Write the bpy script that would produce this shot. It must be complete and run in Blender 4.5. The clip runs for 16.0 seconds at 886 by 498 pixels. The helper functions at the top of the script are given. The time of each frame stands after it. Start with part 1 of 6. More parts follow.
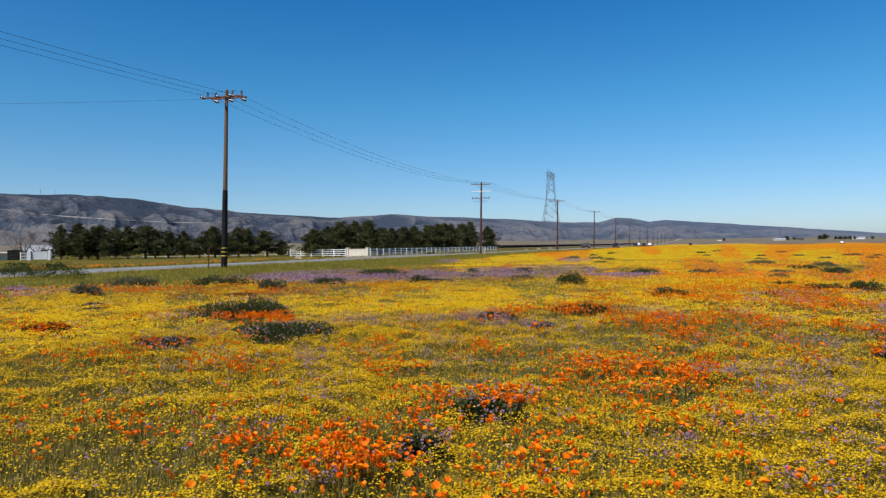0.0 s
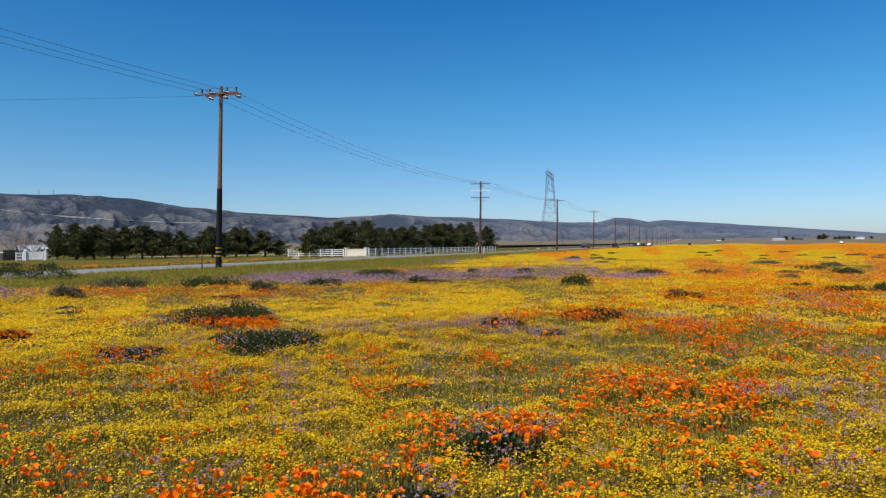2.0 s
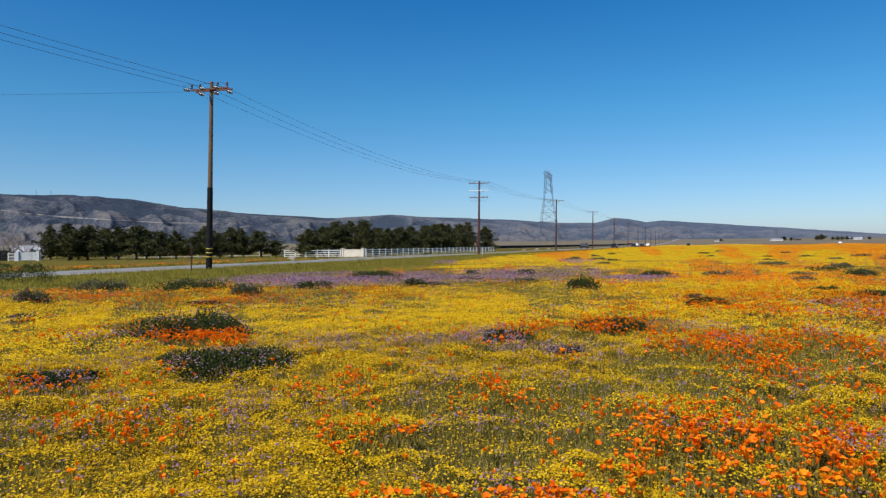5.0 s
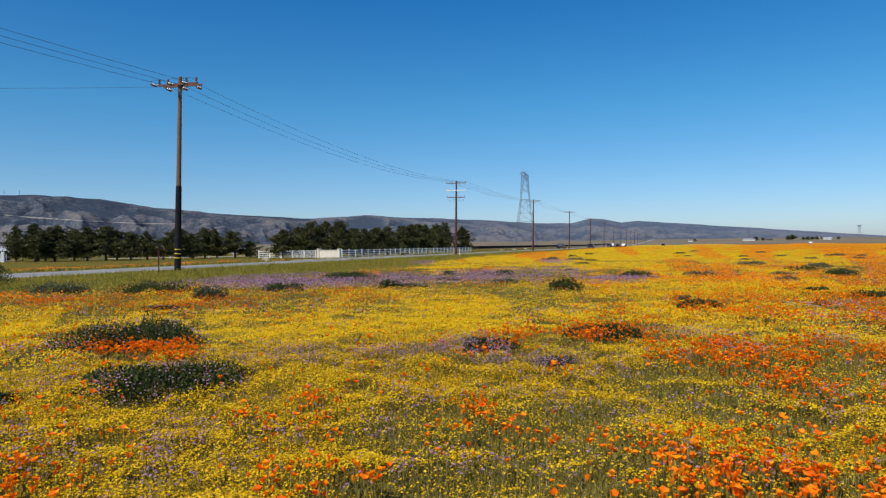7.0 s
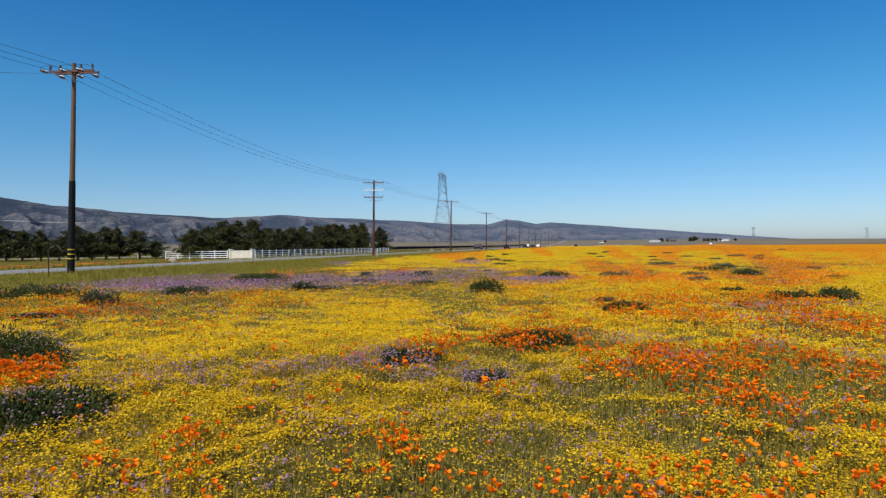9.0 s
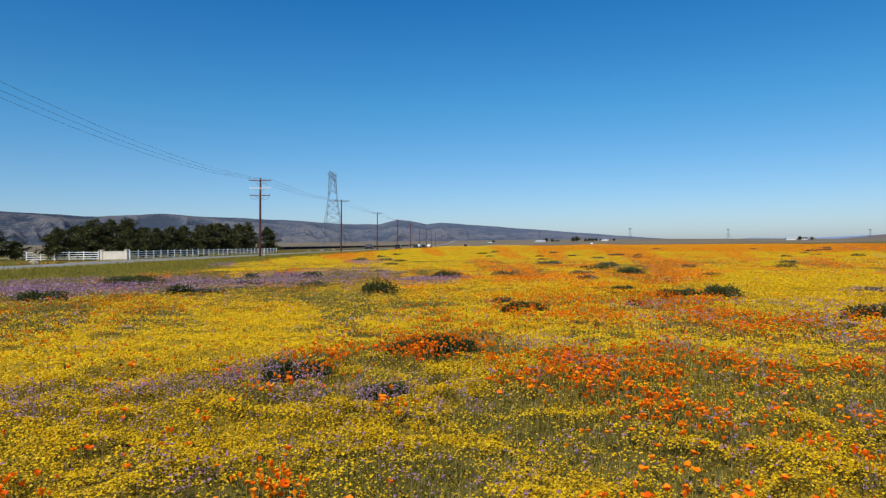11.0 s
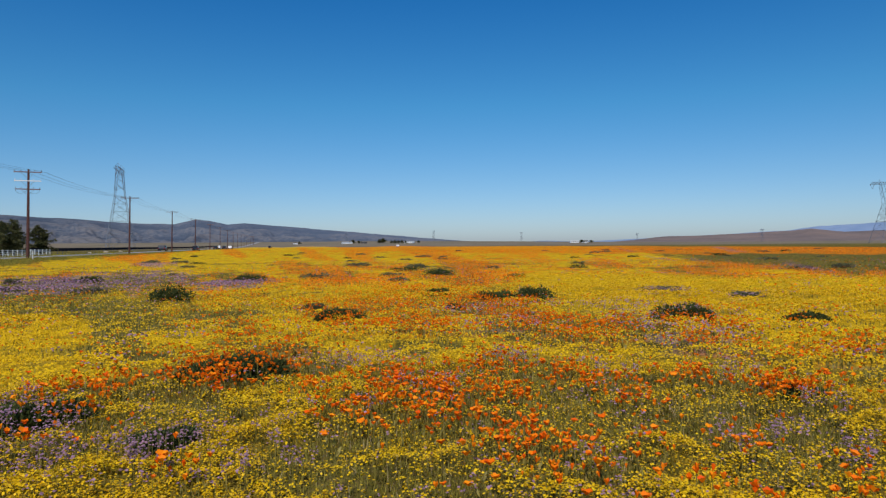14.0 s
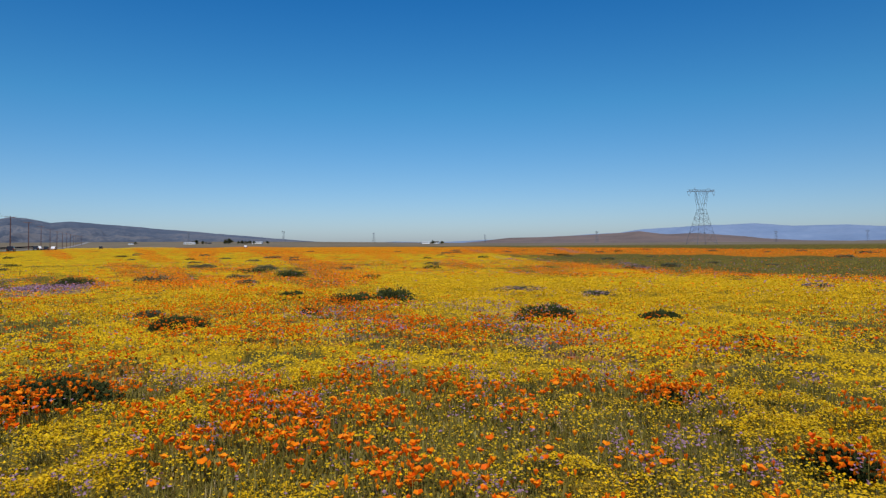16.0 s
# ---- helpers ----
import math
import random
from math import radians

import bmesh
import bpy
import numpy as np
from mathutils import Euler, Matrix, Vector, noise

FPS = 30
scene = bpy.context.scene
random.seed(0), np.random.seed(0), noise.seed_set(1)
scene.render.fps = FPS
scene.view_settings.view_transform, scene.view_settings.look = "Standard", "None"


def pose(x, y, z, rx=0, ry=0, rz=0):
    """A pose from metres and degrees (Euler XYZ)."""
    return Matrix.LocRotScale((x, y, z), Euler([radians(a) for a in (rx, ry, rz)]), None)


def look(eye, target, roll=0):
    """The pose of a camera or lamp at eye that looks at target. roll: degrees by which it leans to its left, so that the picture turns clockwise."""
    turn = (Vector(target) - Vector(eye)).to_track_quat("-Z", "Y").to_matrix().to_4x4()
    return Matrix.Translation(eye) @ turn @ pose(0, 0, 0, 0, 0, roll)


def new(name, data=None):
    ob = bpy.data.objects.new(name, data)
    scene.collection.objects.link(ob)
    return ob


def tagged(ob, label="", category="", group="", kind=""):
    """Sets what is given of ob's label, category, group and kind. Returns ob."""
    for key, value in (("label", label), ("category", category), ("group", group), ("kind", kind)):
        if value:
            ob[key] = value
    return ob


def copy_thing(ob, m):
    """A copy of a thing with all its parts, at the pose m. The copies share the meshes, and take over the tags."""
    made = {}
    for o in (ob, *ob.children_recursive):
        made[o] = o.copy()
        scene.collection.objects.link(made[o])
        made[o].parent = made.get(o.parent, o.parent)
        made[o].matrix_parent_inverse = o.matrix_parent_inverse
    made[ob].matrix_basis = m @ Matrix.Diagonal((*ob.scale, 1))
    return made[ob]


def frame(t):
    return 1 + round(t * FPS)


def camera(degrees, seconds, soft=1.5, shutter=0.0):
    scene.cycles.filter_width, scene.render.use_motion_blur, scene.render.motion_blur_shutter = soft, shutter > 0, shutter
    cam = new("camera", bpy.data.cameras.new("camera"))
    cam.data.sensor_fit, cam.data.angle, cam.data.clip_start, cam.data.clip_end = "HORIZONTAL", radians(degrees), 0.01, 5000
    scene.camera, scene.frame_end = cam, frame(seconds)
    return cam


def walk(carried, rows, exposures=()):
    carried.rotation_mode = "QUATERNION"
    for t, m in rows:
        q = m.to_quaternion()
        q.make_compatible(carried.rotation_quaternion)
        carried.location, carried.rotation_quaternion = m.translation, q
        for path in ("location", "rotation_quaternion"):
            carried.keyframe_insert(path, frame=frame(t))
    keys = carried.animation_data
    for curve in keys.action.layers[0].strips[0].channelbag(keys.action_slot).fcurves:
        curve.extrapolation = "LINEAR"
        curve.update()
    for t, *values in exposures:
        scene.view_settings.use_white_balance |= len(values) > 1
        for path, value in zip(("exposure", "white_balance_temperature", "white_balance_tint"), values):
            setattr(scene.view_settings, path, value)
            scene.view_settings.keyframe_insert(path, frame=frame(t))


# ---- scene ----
cam = camera(66.4, 16.0, soft=1.3)
PATH = [
    (0, (-0.265, 0.395, 1.26), (0.209, 2.337, 1.25), -0.6),
    (0.5, (-0.217, 0.612, 1.257), (0.257, 2.555, 1.248), -0.6),
    (1, (-0.168, 0.826, 1.252), (0.307, 2.769, 1.242), -0.6),
    (1.5, (-0.122, 1.028, 1.25), (0.354, 2.971, 1.24), -0.6),
    (2, (-0.07, 1.232, 1.254), (0.407, 3.174, 1.244), -0.6),
    (2.5, (-0.015, 1.446, 1.255), (0.464, 3.388, 1.246), -0.6),
    (3, (0.039, 1.637, 1.261), (0.519, 3.579, 1.251), -0.6),
    (5.5, (0.3, 2.67, 1.254), (0.785, 4.61, 1.246), -0.6),
    (6, (0.354, 2.862, 1.249), (0.856, 4.798, 1.242), -0.6),
    (6.5, (0.411, 3.062, 1.241), (0.935, 4.992, 1.233), -0.7),
    (7, (0.461, 3.254, 1.242), (1.009, 5.177, 1.234), -0.7),
    (7.5, (0.52, 3.444, 1.242), (1.098, 5.358, 1.234), -0.7),
    (8, (0.578, 3.628, 1.237), (1.219, 5.523, 1.229), -0.7),
    (8.5, (0.636, 3.813, 1.237), (1.355, 5.68, 1.228), -0.6),
    (9, (0.696, 3.993, 1.234), (1.473, 5.836, 1.225), -0.6),
    (11.5, (1.019, 4.743, 1.217), (2.152, 6.391, 1.205), -0.6),
    (12, (1.095, 4.889, 1.215), (2.293, 6.491, 1.204), -0.5),
    (12.5, (1.172, 5.017, 1.227), (2.437, 6.566, 1.215), -0.5),
    (13, (1.254, 5.158, 1.224), (2.603, 6.635, 1.212), -0.5),
    (13.5, (1.341, 5.279, 1.214), (2.77, 6.679, 1.203), -0.5),
    (14, (1.434, 5.401, 1.211), (2.928, 6.731, 1.198), -0.5),
    (14.5, (1.534, 5.517, 1.208), (3.065, 6.804, 1.195), -0.5),
    (15, (1.633, 5.624, 1.202), (3.236, 6.819, 1.188), -0.4),
    (15.5, (1.729, 5.728, 1.199), (3.413, 6.807, 1.185), -0.4),
    (16, (1.825, 5.828, 1.201), (3.57, 6.804, 1.187), -0.4),
]
walk(cam, [(t, look(eye, target, roll)) for t, eye, target, roll in PATH], [(0, 0.03, 6500, 10), (9, -0.02, 6480, 10), (11.5, -0.10, 6420, 10), (12.5, -0.18, 6390, 10.5), (16, -0.29, 6340, 11)])

# ---- sky, sun and exposure ----
SUN_AZ, SUN_EL = -124.0, 49.0          # degrees from +y towards +x, and above the horizon
world = bpy.data.worlds.new("sky")
world.use_nodes = True
scene.world = world
wn, wl = world.node_tree.nodes, world.node_tree.links
sky = wn.new("ShaderNodeTexSky")
sky.sky_type = "NISHITA"
sky.sun_disc = False
sky.sun_elevation, sky.sun_rotation = radians(SUN_EL), radians(SUN_AZ)
sky.altitude, sky.air_density, sky.dust_density, sky.ozone_density = 0, 0.7, 0.7, 2.0
deep = wn.new("ShaderNodeHueSaturation")
deep.inputs["Saturation"].default_value = 1.19
tint = wn.new("ShaderNodeMix")
tint.data_type, tint.blend_type = "RGBA", "MULTIPLY"
tint.inputs[0].default_value = 1.0
way_up, height_of, grade = wn.new("ShaderNodeTexCoord"), wn.new("ShaderNodeSeparateXYZ"), wn.new("ShaderNodeValToRGB")
for spot, tone in ((0.10, (0.76, 0.885, 0.935, 1)), (0.20, (0.70, 0.967, 1.015, 1))):
    grade.color_ramp.elements.new(spot).color = tone
ends = grade.color_ramp.elements
ends[0].position, ends[0].color, ends[3].position, ends[3].color = 0.0, (0.82, 0.83, 0.91, 1), 0.36, (0.65, 0.912, 1.105, 1)
wl.new(way_up.outputs["Generated"], height_of.inputs[0])
wl.new(height_of.outputs["Z"], grade.inputs["Fac"])
wl.new(grade.outputs["Color"], tint.inputs[7])
wl.new(sky.outputs["Color"], tint.inputs[6])
wl.new(tint.outputs[2], deep.inputs["Color"])
wl.new(deep.outputs["Color"], wn["Background"].inputs["Color"])
wn["Background"].inputs["Strength"].default_value = 0.133
sun_way = Vector((math.sin(radians(SUN_AZ)) * math.cos(radians(SUN_EL)), math.cos(radians(SUN_AZ)) * math.cos(radians(SUN_EL)), math.sin(radians(SUN_EL))))
sun = new("sun", bpy.data.lights.new("sun", "SUN"))
sun.data.energy, sun.data.angle, sun.data.color = 4.5, radians(0.53), (1.0, 0.93, 0.82)
sun.matrix_world = look(sun_way * 60, (0, 0, 0))


# ---- materials ----
def graph(name):
    m = bpy.data.materials.new(name)
    m.use_nodes = True
    return m, m.node_tree.nodes, m.node_tree.links, m.node_tree.nodes["Principled BSDF"]


def shade(name, low, high, rough=0.6, scale=6.0, fine=60.0, bump=0.15, metal=0.0, island=0.0, through_light=0.0, stretch=(1, 1, 1), spec=0.4):
    """A surface that wanders between two colours at two scales, with a fine relief; island: how much each piece differs."""
    m, nodes, links, bsdf = graph(name)
    pos = nodes.new("ShaderNodeTexCoord")
    fit_map = nodes.new("ShaderNodeMapping")
    fit_map.inputs["Scale"].default_value = stretch
    links.new(pos.outputs["Object"], fit_map.inputs["Vector"])
    broad, grain = nodes.new("ShaderNodeTexNoise"), nodes.new("ShaderNodeTexNoise")
    for n, s, d in ((broad, scale, 3), (grain, fine, 2)):
        n.inputs["Scale"].default_value, n.inputs["Detail"].default_value = s, d
        links.new(fit_map.outputs["Vector"], n.inputs["Vector"])
    add = nodes.new("ShaderNodeMix")
    add.inputs[0].default_value = 0.4
    links.new(broad.outputs["Fac"], add.inputs[2])
    links.new(grain.outputs["Fac"], add.inputs[3])
    value = add.outputs[0]
    if island:
        geo, mixed = nodes.new("ShaderNodeNewGeometry"), nodes.new("ShaderNodeMix")
        mixed.inputs[0].default_value = island
        links.new(value, mixed.inputs[2])
        links.new(geo.outputs["Random Per Island"], mixed.inputs[3])
        value = mixed.outputs[0]
    ramp = nodes.new("ShaderNodeValToRGB")
    ramp.color_ramp.elements[0].position, ramp.color_ramp.elements[1].position = (0.1, 0.9) if island else (0.3, 0.7)
    ramp.color_ramp.elements[0].color, ramp.color_ramp.elements[1].color = (*low, 1), (*high, 1)
    links.new(value, ramp.inputs["Fac"])
    links.new(ramp.outputs["Color"], bsdf.inputs["Base Color"])
    bsdf.inputs["Roughness"].default_value, bsdf.inputs["Metallic"].default_value = rough, metal
    bsdf.inputs["Specular IOR Level"].default_value = spec
    if bump:
        b = nodes.new("ShaderNodeBump")
        b.inputs["Strength"].default_value, b.inputs["Distance"].default_value = bump, 0.02
        links.new(grain.outputs["Fac"], b.inputs["Height"])
        links.new(b.outputs["Normal"], bsdf.inputs["Normal"])
    if through_light:
        thin, both = nodes.new("ShaderNodeBsdfTranslucent"), nodes.new("ShaderNodeMixShader")
        links.new(ramp.outputs["Color"], thin.inputs["Color"])
        both.inputs[0].default_value = through_light
        links.new(bsdf.outputs[0], both.inputs[1])
        links.new(thin.outputs[0], both.inputs[2])
        links.new(both.outputs[0], nodes["Material Output"].inputs["Surface"])
    return m


PETAL = shade("poppy_petal", (0.81, 0.10, 0.002), (0.97, 0.33, 0.007), 0.55, 9, 120, 0, island=0.8, through_light=0.25, spec=0.1)
GOLD = shade("goldfield_petal", (0.51, 0.305, 0.002), (0.85, 0.54, 0.005), 0.55, 5, 80, 0, island=0.8, through_light=0.15, spec=0.2)
LILAC = shade("lilac_petal", (0.24, 0.128, 0.185), (0.44, 0.26, 0.355), 0.6, 7, 80, 0, island=0.75, through_light=0.3, spec=0.2)
BLADE = shade("grass_blade", (0.085, 0.074, 0.010), (0.44, 0.36, 0.053), 0.55, 1.3, 30, 0, island=0.7, through_light=0.35, spec=0.3)
VERGE = shade("verge_grass", (0.17, 0.14, 0.022), (0.50, 0.40, 0.06), 0.6, 0.6, 14, 0, island=0.6, through_light=0.5, spec=0.25)
STEM = shade("flower_stem", (0.10, 0.088, 0.015), (0.34, 0.27, 0.055), 0.6, 4, 40, 0, island=0.6, through_light=0.2)
DRY = shade("dry_stalk", (0.24, 0.17, 0.07), (0.46, 0.35, 0.17), 0.7, 4, 40, 0, island=0.7, through_light=0.2)
LEAF = shade("lupine_leaf", (0.024, 0.036, 0.010), (0.10, 0.115, 0.034), 0.7, 5, 40, 0, island=0.7, through_light=0.2, spec=0.12)
SAGE = shade("sage_leaf", (0.06, 0.06, 0.025), (0.16, 0.15, 0.075), 0.65, 5, 40, 0, island=0.7, through_light=0.15)
TWIG = shade("twig", (0.05, 0.035, 0.025), (0.13, 0.10, 0.075), 0.8, 8, 60, 0.2)
POLE_WOOD = shade("pole_wood", (0.08, 0.048, 0.027), (0.20, 0.122, 0.066), 0.75, 3, 40, 0.35, stretch=(8, 8, 0.5))
RED_WOOD = shade("red_brown_pole_wood", (0.040, 0.014, 0.011), (0.10, 0.034, 0.024), 0.75, 3, 40, 0.3, stretch=(8, 8, 0.5))
ARM_WOOD = shade("crossarm_wood", (0.09, 0.04, 0.03), (0.20, 0.09, 0.065), 0.75, 4, 50, 0.3)
BLACK = shade("black_sleeve", (0.006, 0.006, 0.007), (0.016, 0.015, 0.015), 0.7, 3, 30, 0.2, spec=0.15)
YELLOW_BAND = shade("yellow_reflector", (0.65, 0.45, 0.02), (0.8, 0.58, 0.04), 0.4, 6, 40, 0)
PORCELAIN = shade("glazed_insulator", (0.10, 0.10, 0.12), (0.22, 0.22, 0.25), 0.25, 6, 40, 0)
PALE_PORCELAIN = shade("pale_insulator", (0.55, 0.56, 0.58), (0.75, 0.75, 0.75), 0.3, 6, 40, 0)
STEEL = shade("galvanised_steel", (0.10, 0.125, 0.16), (0.19, 0.215, 0.26), 0.5, 1, 12, 0, metal=0.3)
WIRE = shade("aluminium_wire", (0.045, 0.045, 0.05), (0.09, 0.09, 0.10), 0.5, 2, 20, 0, metal=0.3)
VINYL = shade("white_vinyl", (0.66, 0.67, 0.68), (0.82, 0.82, 0.81), 0.4, 0.7, 9, 0.03)
STUCCO = shade("cream_stucco", (0.55, 0.49, 0.40), (0.70, 0.64, 0.54), 0.85, 1.2, 20, 0.2)
ASPHALT = shade("worn_asphalt", (0.19, 0.18, 0.17), (0.31, 0.295, 0.28), 0.9, 0.35, 18, 0.2)
DIRT = shade("pale_dirt", (0.28, 0.22, 0.15), (0.44, 0.36, 0.26), 0.95, 0.4, 9, 0.3)
PALE_TRACK = shade("pale_graded_track", (0.17, 0.16, 0.155), (0.24, 0.225, 0.21), 0.95, 0.02, 0.2, 0)
NEEDLE = shade("pine_needles", (0.024, 0.031, 0.012), (0.125, 0.12, 0.045), 0.7, 0.8, 12, 0, island=0.7, through_light=0.12, spec=0.1)
BARK = shade("pine_bark", (0.05, 0.035, 0.025), (0.14, 0.10, 0.07), 0.9, 3, 25, 0.5)
BARE = shade("bare_branches", (0.22, 0.175, 0.155), (0.38, 0.31, 0.28), 0.85, 3, 25, 0.2)
WHITE_WALL = shade("white_siding", (0.62, 0.62, 0.62), (0.78, 0.78, 0.77), 0.6, 0.8, 10, 0.05)
DARK_WALL = shade("dark_brown_siding", (0.035, 0.03, 0.026), (0.075, 0.063, 0.055), 0.8, 0.8, 10, 0.1)
GREY_WALL = shade("brown_siding", (0.10, 0.085, 0.075), (0.18, 0.155, 0.135), 0.75, 0.8, 10, 0.1)
ROOF = shade("pale_shingle_roof", (0.36, 0.37, 0.39), (0.52, 0.53, 0.55), 0.8, 1.2, 14, 0.2)
DARK_ROOF = shade("dark_shingle_roof", (0.07, 0.065, 0.06), (0.13, 0.12, 0.11), 0.85, 1.2, 14, 0.2)
GLASS = shade("dark_window_glass", (0.012, 0.014, 0.018), (0.03, 0.034, 0.04), 0.08, 1, 5, 0, spec=0.7)
SOLAR = shade("solar_glass", (0.004, 0.005, 0.008), (0.010, 0.011, 0.015), 0.9, 2, 30, 0, spec=0.0)
RUBBER = shade("tyre_rubber", (0.010, 0.010, 0.010), (0.025, 0.025, 0.025), 0.85, 5, 50, 0.1)
RIM = shade("alloy_rim", (0.30, 0.30, 0.31), (0.45, 0.45, 0.46), 0.3, 5, 40, 0, metal=0.8)
NAVY = shade("dark_blue_paint", (0.006, 0.007, 0.015), (0.011, 0.013, 0.025), 0.35, 2, 30, 0, spec=0.6)
CAR_WHITE = shade("white_paint", (0.66, 0.66, 0.66), (0.76, 0.76, 0.76), 0.25, 2, 30, 0, spec=0.6)
CAR_BLACK = shade("black_paint", (0.010, 0.010, 0.011), (0.02, 0.02, 0.021), 0.2, 2, 30, 0, spec=0.6)
LAMP_GLASS = shade("lamp_glass", (0.5, 0.5, 0.5), (0.7, 0.7, 0.7), 0.1, 3, 30, 0)
RED_LAMP = shade("red_lamp_glass", (0.25, 0.01, 0.01), (0.4, 0.02, 0.02), 0.15, 3, 30, 0)
TAN_HILL = shade("dry_grass_slope", (0.13, 0.105, 0.10), (0.23, 0.165, 0.14), 0.95, 0.006, 0.05, 0, spec=0.1)
# the blue is distance haze put into the far mountains' base colour
HAZE_BLUE_RANGE = shade("far_haze_blue_range", (0.16, 0.235, 0.37), (0.23, 0.30, 0.43), 0.95, 0.003, 0.02, 0, spec=0.1)



def slope_material():
    """Dark chaparral on the heights that opens into tan grass on the lower spurs, with distance haze mixed in as a
    paler blue to the east.
    """
    m, nodes, links, bsdf = graph("chaparral_and_grass_slope")
    pos, xyz = nodes.new("ShaderNodeTexCoord"), nodes.new("ShaderNodeSeparateXYZ")
    links.new(pos.outputs["Object"], xyz.inputs[0])

    def noise_at(scale, detail):
        n = nodes.new("ShaderNodeTexNoise")
        n.inputs["Scale"].default_value, n.inputs["Detail"].default_value, n.inputs["Roughness"].default_value = scale, detail, 0.62
        links.new(pos.outputs["Object"], n.inputs["Vector"])
        return n.outputs["Fac"]

    def op(kind, a, b):
        n = nodes.new("ShaderNodeMath")
        n.operation = kind
        for slot, v in ((0, a), (1, b)):
            if isinstance(v, (int, float)):
                n.inputs[slot].default_value = v
            else:
                links.new(v, n.inputs[slot])
        return n.outputs[0]

    high = op("ADD", op("MULTIPLY", xyz.outputs[2], 1 / 520.0), 0.38)
    brush = op("ADD", high, op("MULTIPLY", op("SUBTRACT", noise_at(0.0042, 6), 0.5), 2.0))
    brush = op("ADD", brush, op("MULTIPLY", op("SUBTRACT", noise_at(0.028, 5), 0.5), 2.2))
    ramp = nodes.new("ShaderNodeValToRGB")
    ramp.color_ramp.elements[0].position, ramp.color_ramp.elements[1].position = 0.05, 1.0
    # these slope colours lean blue to carry the distance haze
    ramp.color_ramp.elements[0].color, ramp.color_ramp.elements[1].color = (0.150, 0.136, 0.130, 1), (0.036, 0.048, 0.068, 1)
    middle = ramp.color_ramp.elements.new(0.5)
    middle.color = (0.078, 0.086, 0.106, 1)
    brush = op("ADD", brush, op("MULTIPLY", op("SUBTRACT", noise_at(0.085, 3), 0.5), 2.6))
    # tone goes darker in the gullies and paler along the spurs
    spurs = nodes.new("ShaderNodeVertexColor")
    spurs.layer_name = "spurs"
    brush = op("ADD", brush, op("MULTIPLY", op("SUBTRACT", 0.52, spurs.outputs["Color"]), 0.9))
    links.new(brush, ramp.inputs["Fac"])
    # eastward haze, mixed into the base colour as a paler blue
    haze_share = nodes.new("ShaderNodeMapRange")
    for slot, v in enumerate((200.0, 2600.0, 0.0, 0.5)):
        haze_share.inputs[slot + 1].default_value = v
    links.new(xyz.outputs[0], haze_share.inputs[0])
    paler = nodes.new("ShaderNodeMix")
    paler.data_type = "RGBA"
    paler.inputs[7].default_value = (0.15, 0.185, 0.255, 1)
    links.new(haze_share.outputs[0], paler.inputs[0])
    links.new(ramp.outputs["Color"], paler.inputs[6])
    folds = nodes.new("ShaderNodeBump")
    folds.inputs["Strength"].default_value, folds.inputs["Distance"].default_value = 1.0, 16.0
    links.new(noise_at(0.0075, 6), folds.inputs["Height"])
    links.new(folds.outputs["Normal"], bsdf.inputs["Normal"])
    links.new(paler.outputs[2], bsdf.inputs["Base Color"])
    bsdf.inputs["Roughness"].default_value, bsdf.inputs["Specular IOR Level"].default_value = 0.95, 0.05
    return m


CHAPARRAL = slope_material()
# ---- plan of the ground ----
EYE0 = np.array((-0.265, 0.395))
ROAD_AZ = radians(34.4)
ALONG = np.array((math.sin(ROAD_AZ), math.cos(ROAD_AZ)))     # the road's way
ACROSS = np.array((-math.cos(ROAD_AZ), math.sin(ROAD_AZ)))   # from the field to the road
CENTRE = (0.5, 3.0)


def road_place(s, o):
    """A place s metres along the road and o metres across it, towards the hills."""
    return EYE0 + s * ALONG + o * ACROSS


def smooth(a, b, v):
    q = np.clip((v - a) / (b - a), 0, 1)
    return q * q * (3 - 2 * q)


def lattice(ix, iy, seed):
    h = (ix.astype(np.int64) * 374761393 + iy.astype(np.int64) * 668265263 + seed * 974634541) & 0xFFFFFFFF
    h = ((h ^ (h >> 13)) * 1274126177) & 0xFFFFFFFF
    return ((h ^ (h >> 16)) & 0xFFFF) / 65535.0


def grain(x, y, size, seed, octaves=3):
    """Smooth noise, 0 to 1, with features of that size in metres."""
    total, weight, amount = 0.0, 0.0, 1.0
    for k in range(octaves):
        u, v = np.asarray(x) / size, np.asarray(y) / size
        iu, iv = np.floor(u), np.floor(v)
        fu, fv = u - iu, v - iv
        fu, fv = fu * fu * (3 - 2 * fu), fv * fv * (3 - 2 * fv)
        a, b = lattice(iu, iv, seed + k), lattice(iu + 1, iv, seed + k)
        c, d = lattice(iu, iv + 1, seed + k), lattice(iu + 1, iv + 1, seed + k)
        total = total + amount * ((a * (1 - fu) + b * fu) * (1 - fv) + (c * (1 - fu) + d * fu) * fv)
        weight, amount, size = weight + amount, amount * 0.5, size * 0.5
    return total / weight


def plan(x, y):
    """Distance and bearing (degrees) from the middle of the near field, and the place along and across the road."""
    dx, dy = x - CENTRE[0], y - CENTRE[1]
    ex, ey = x - EYE0[0], y - EYE0[1]
    return np.hypot(dx, dy), np.degrees(np.arctan2(dx, dy)), ex * ALONG[0] + ey * ALONG[1], ex * ACROSS[0] + ey * ACROSS[1]


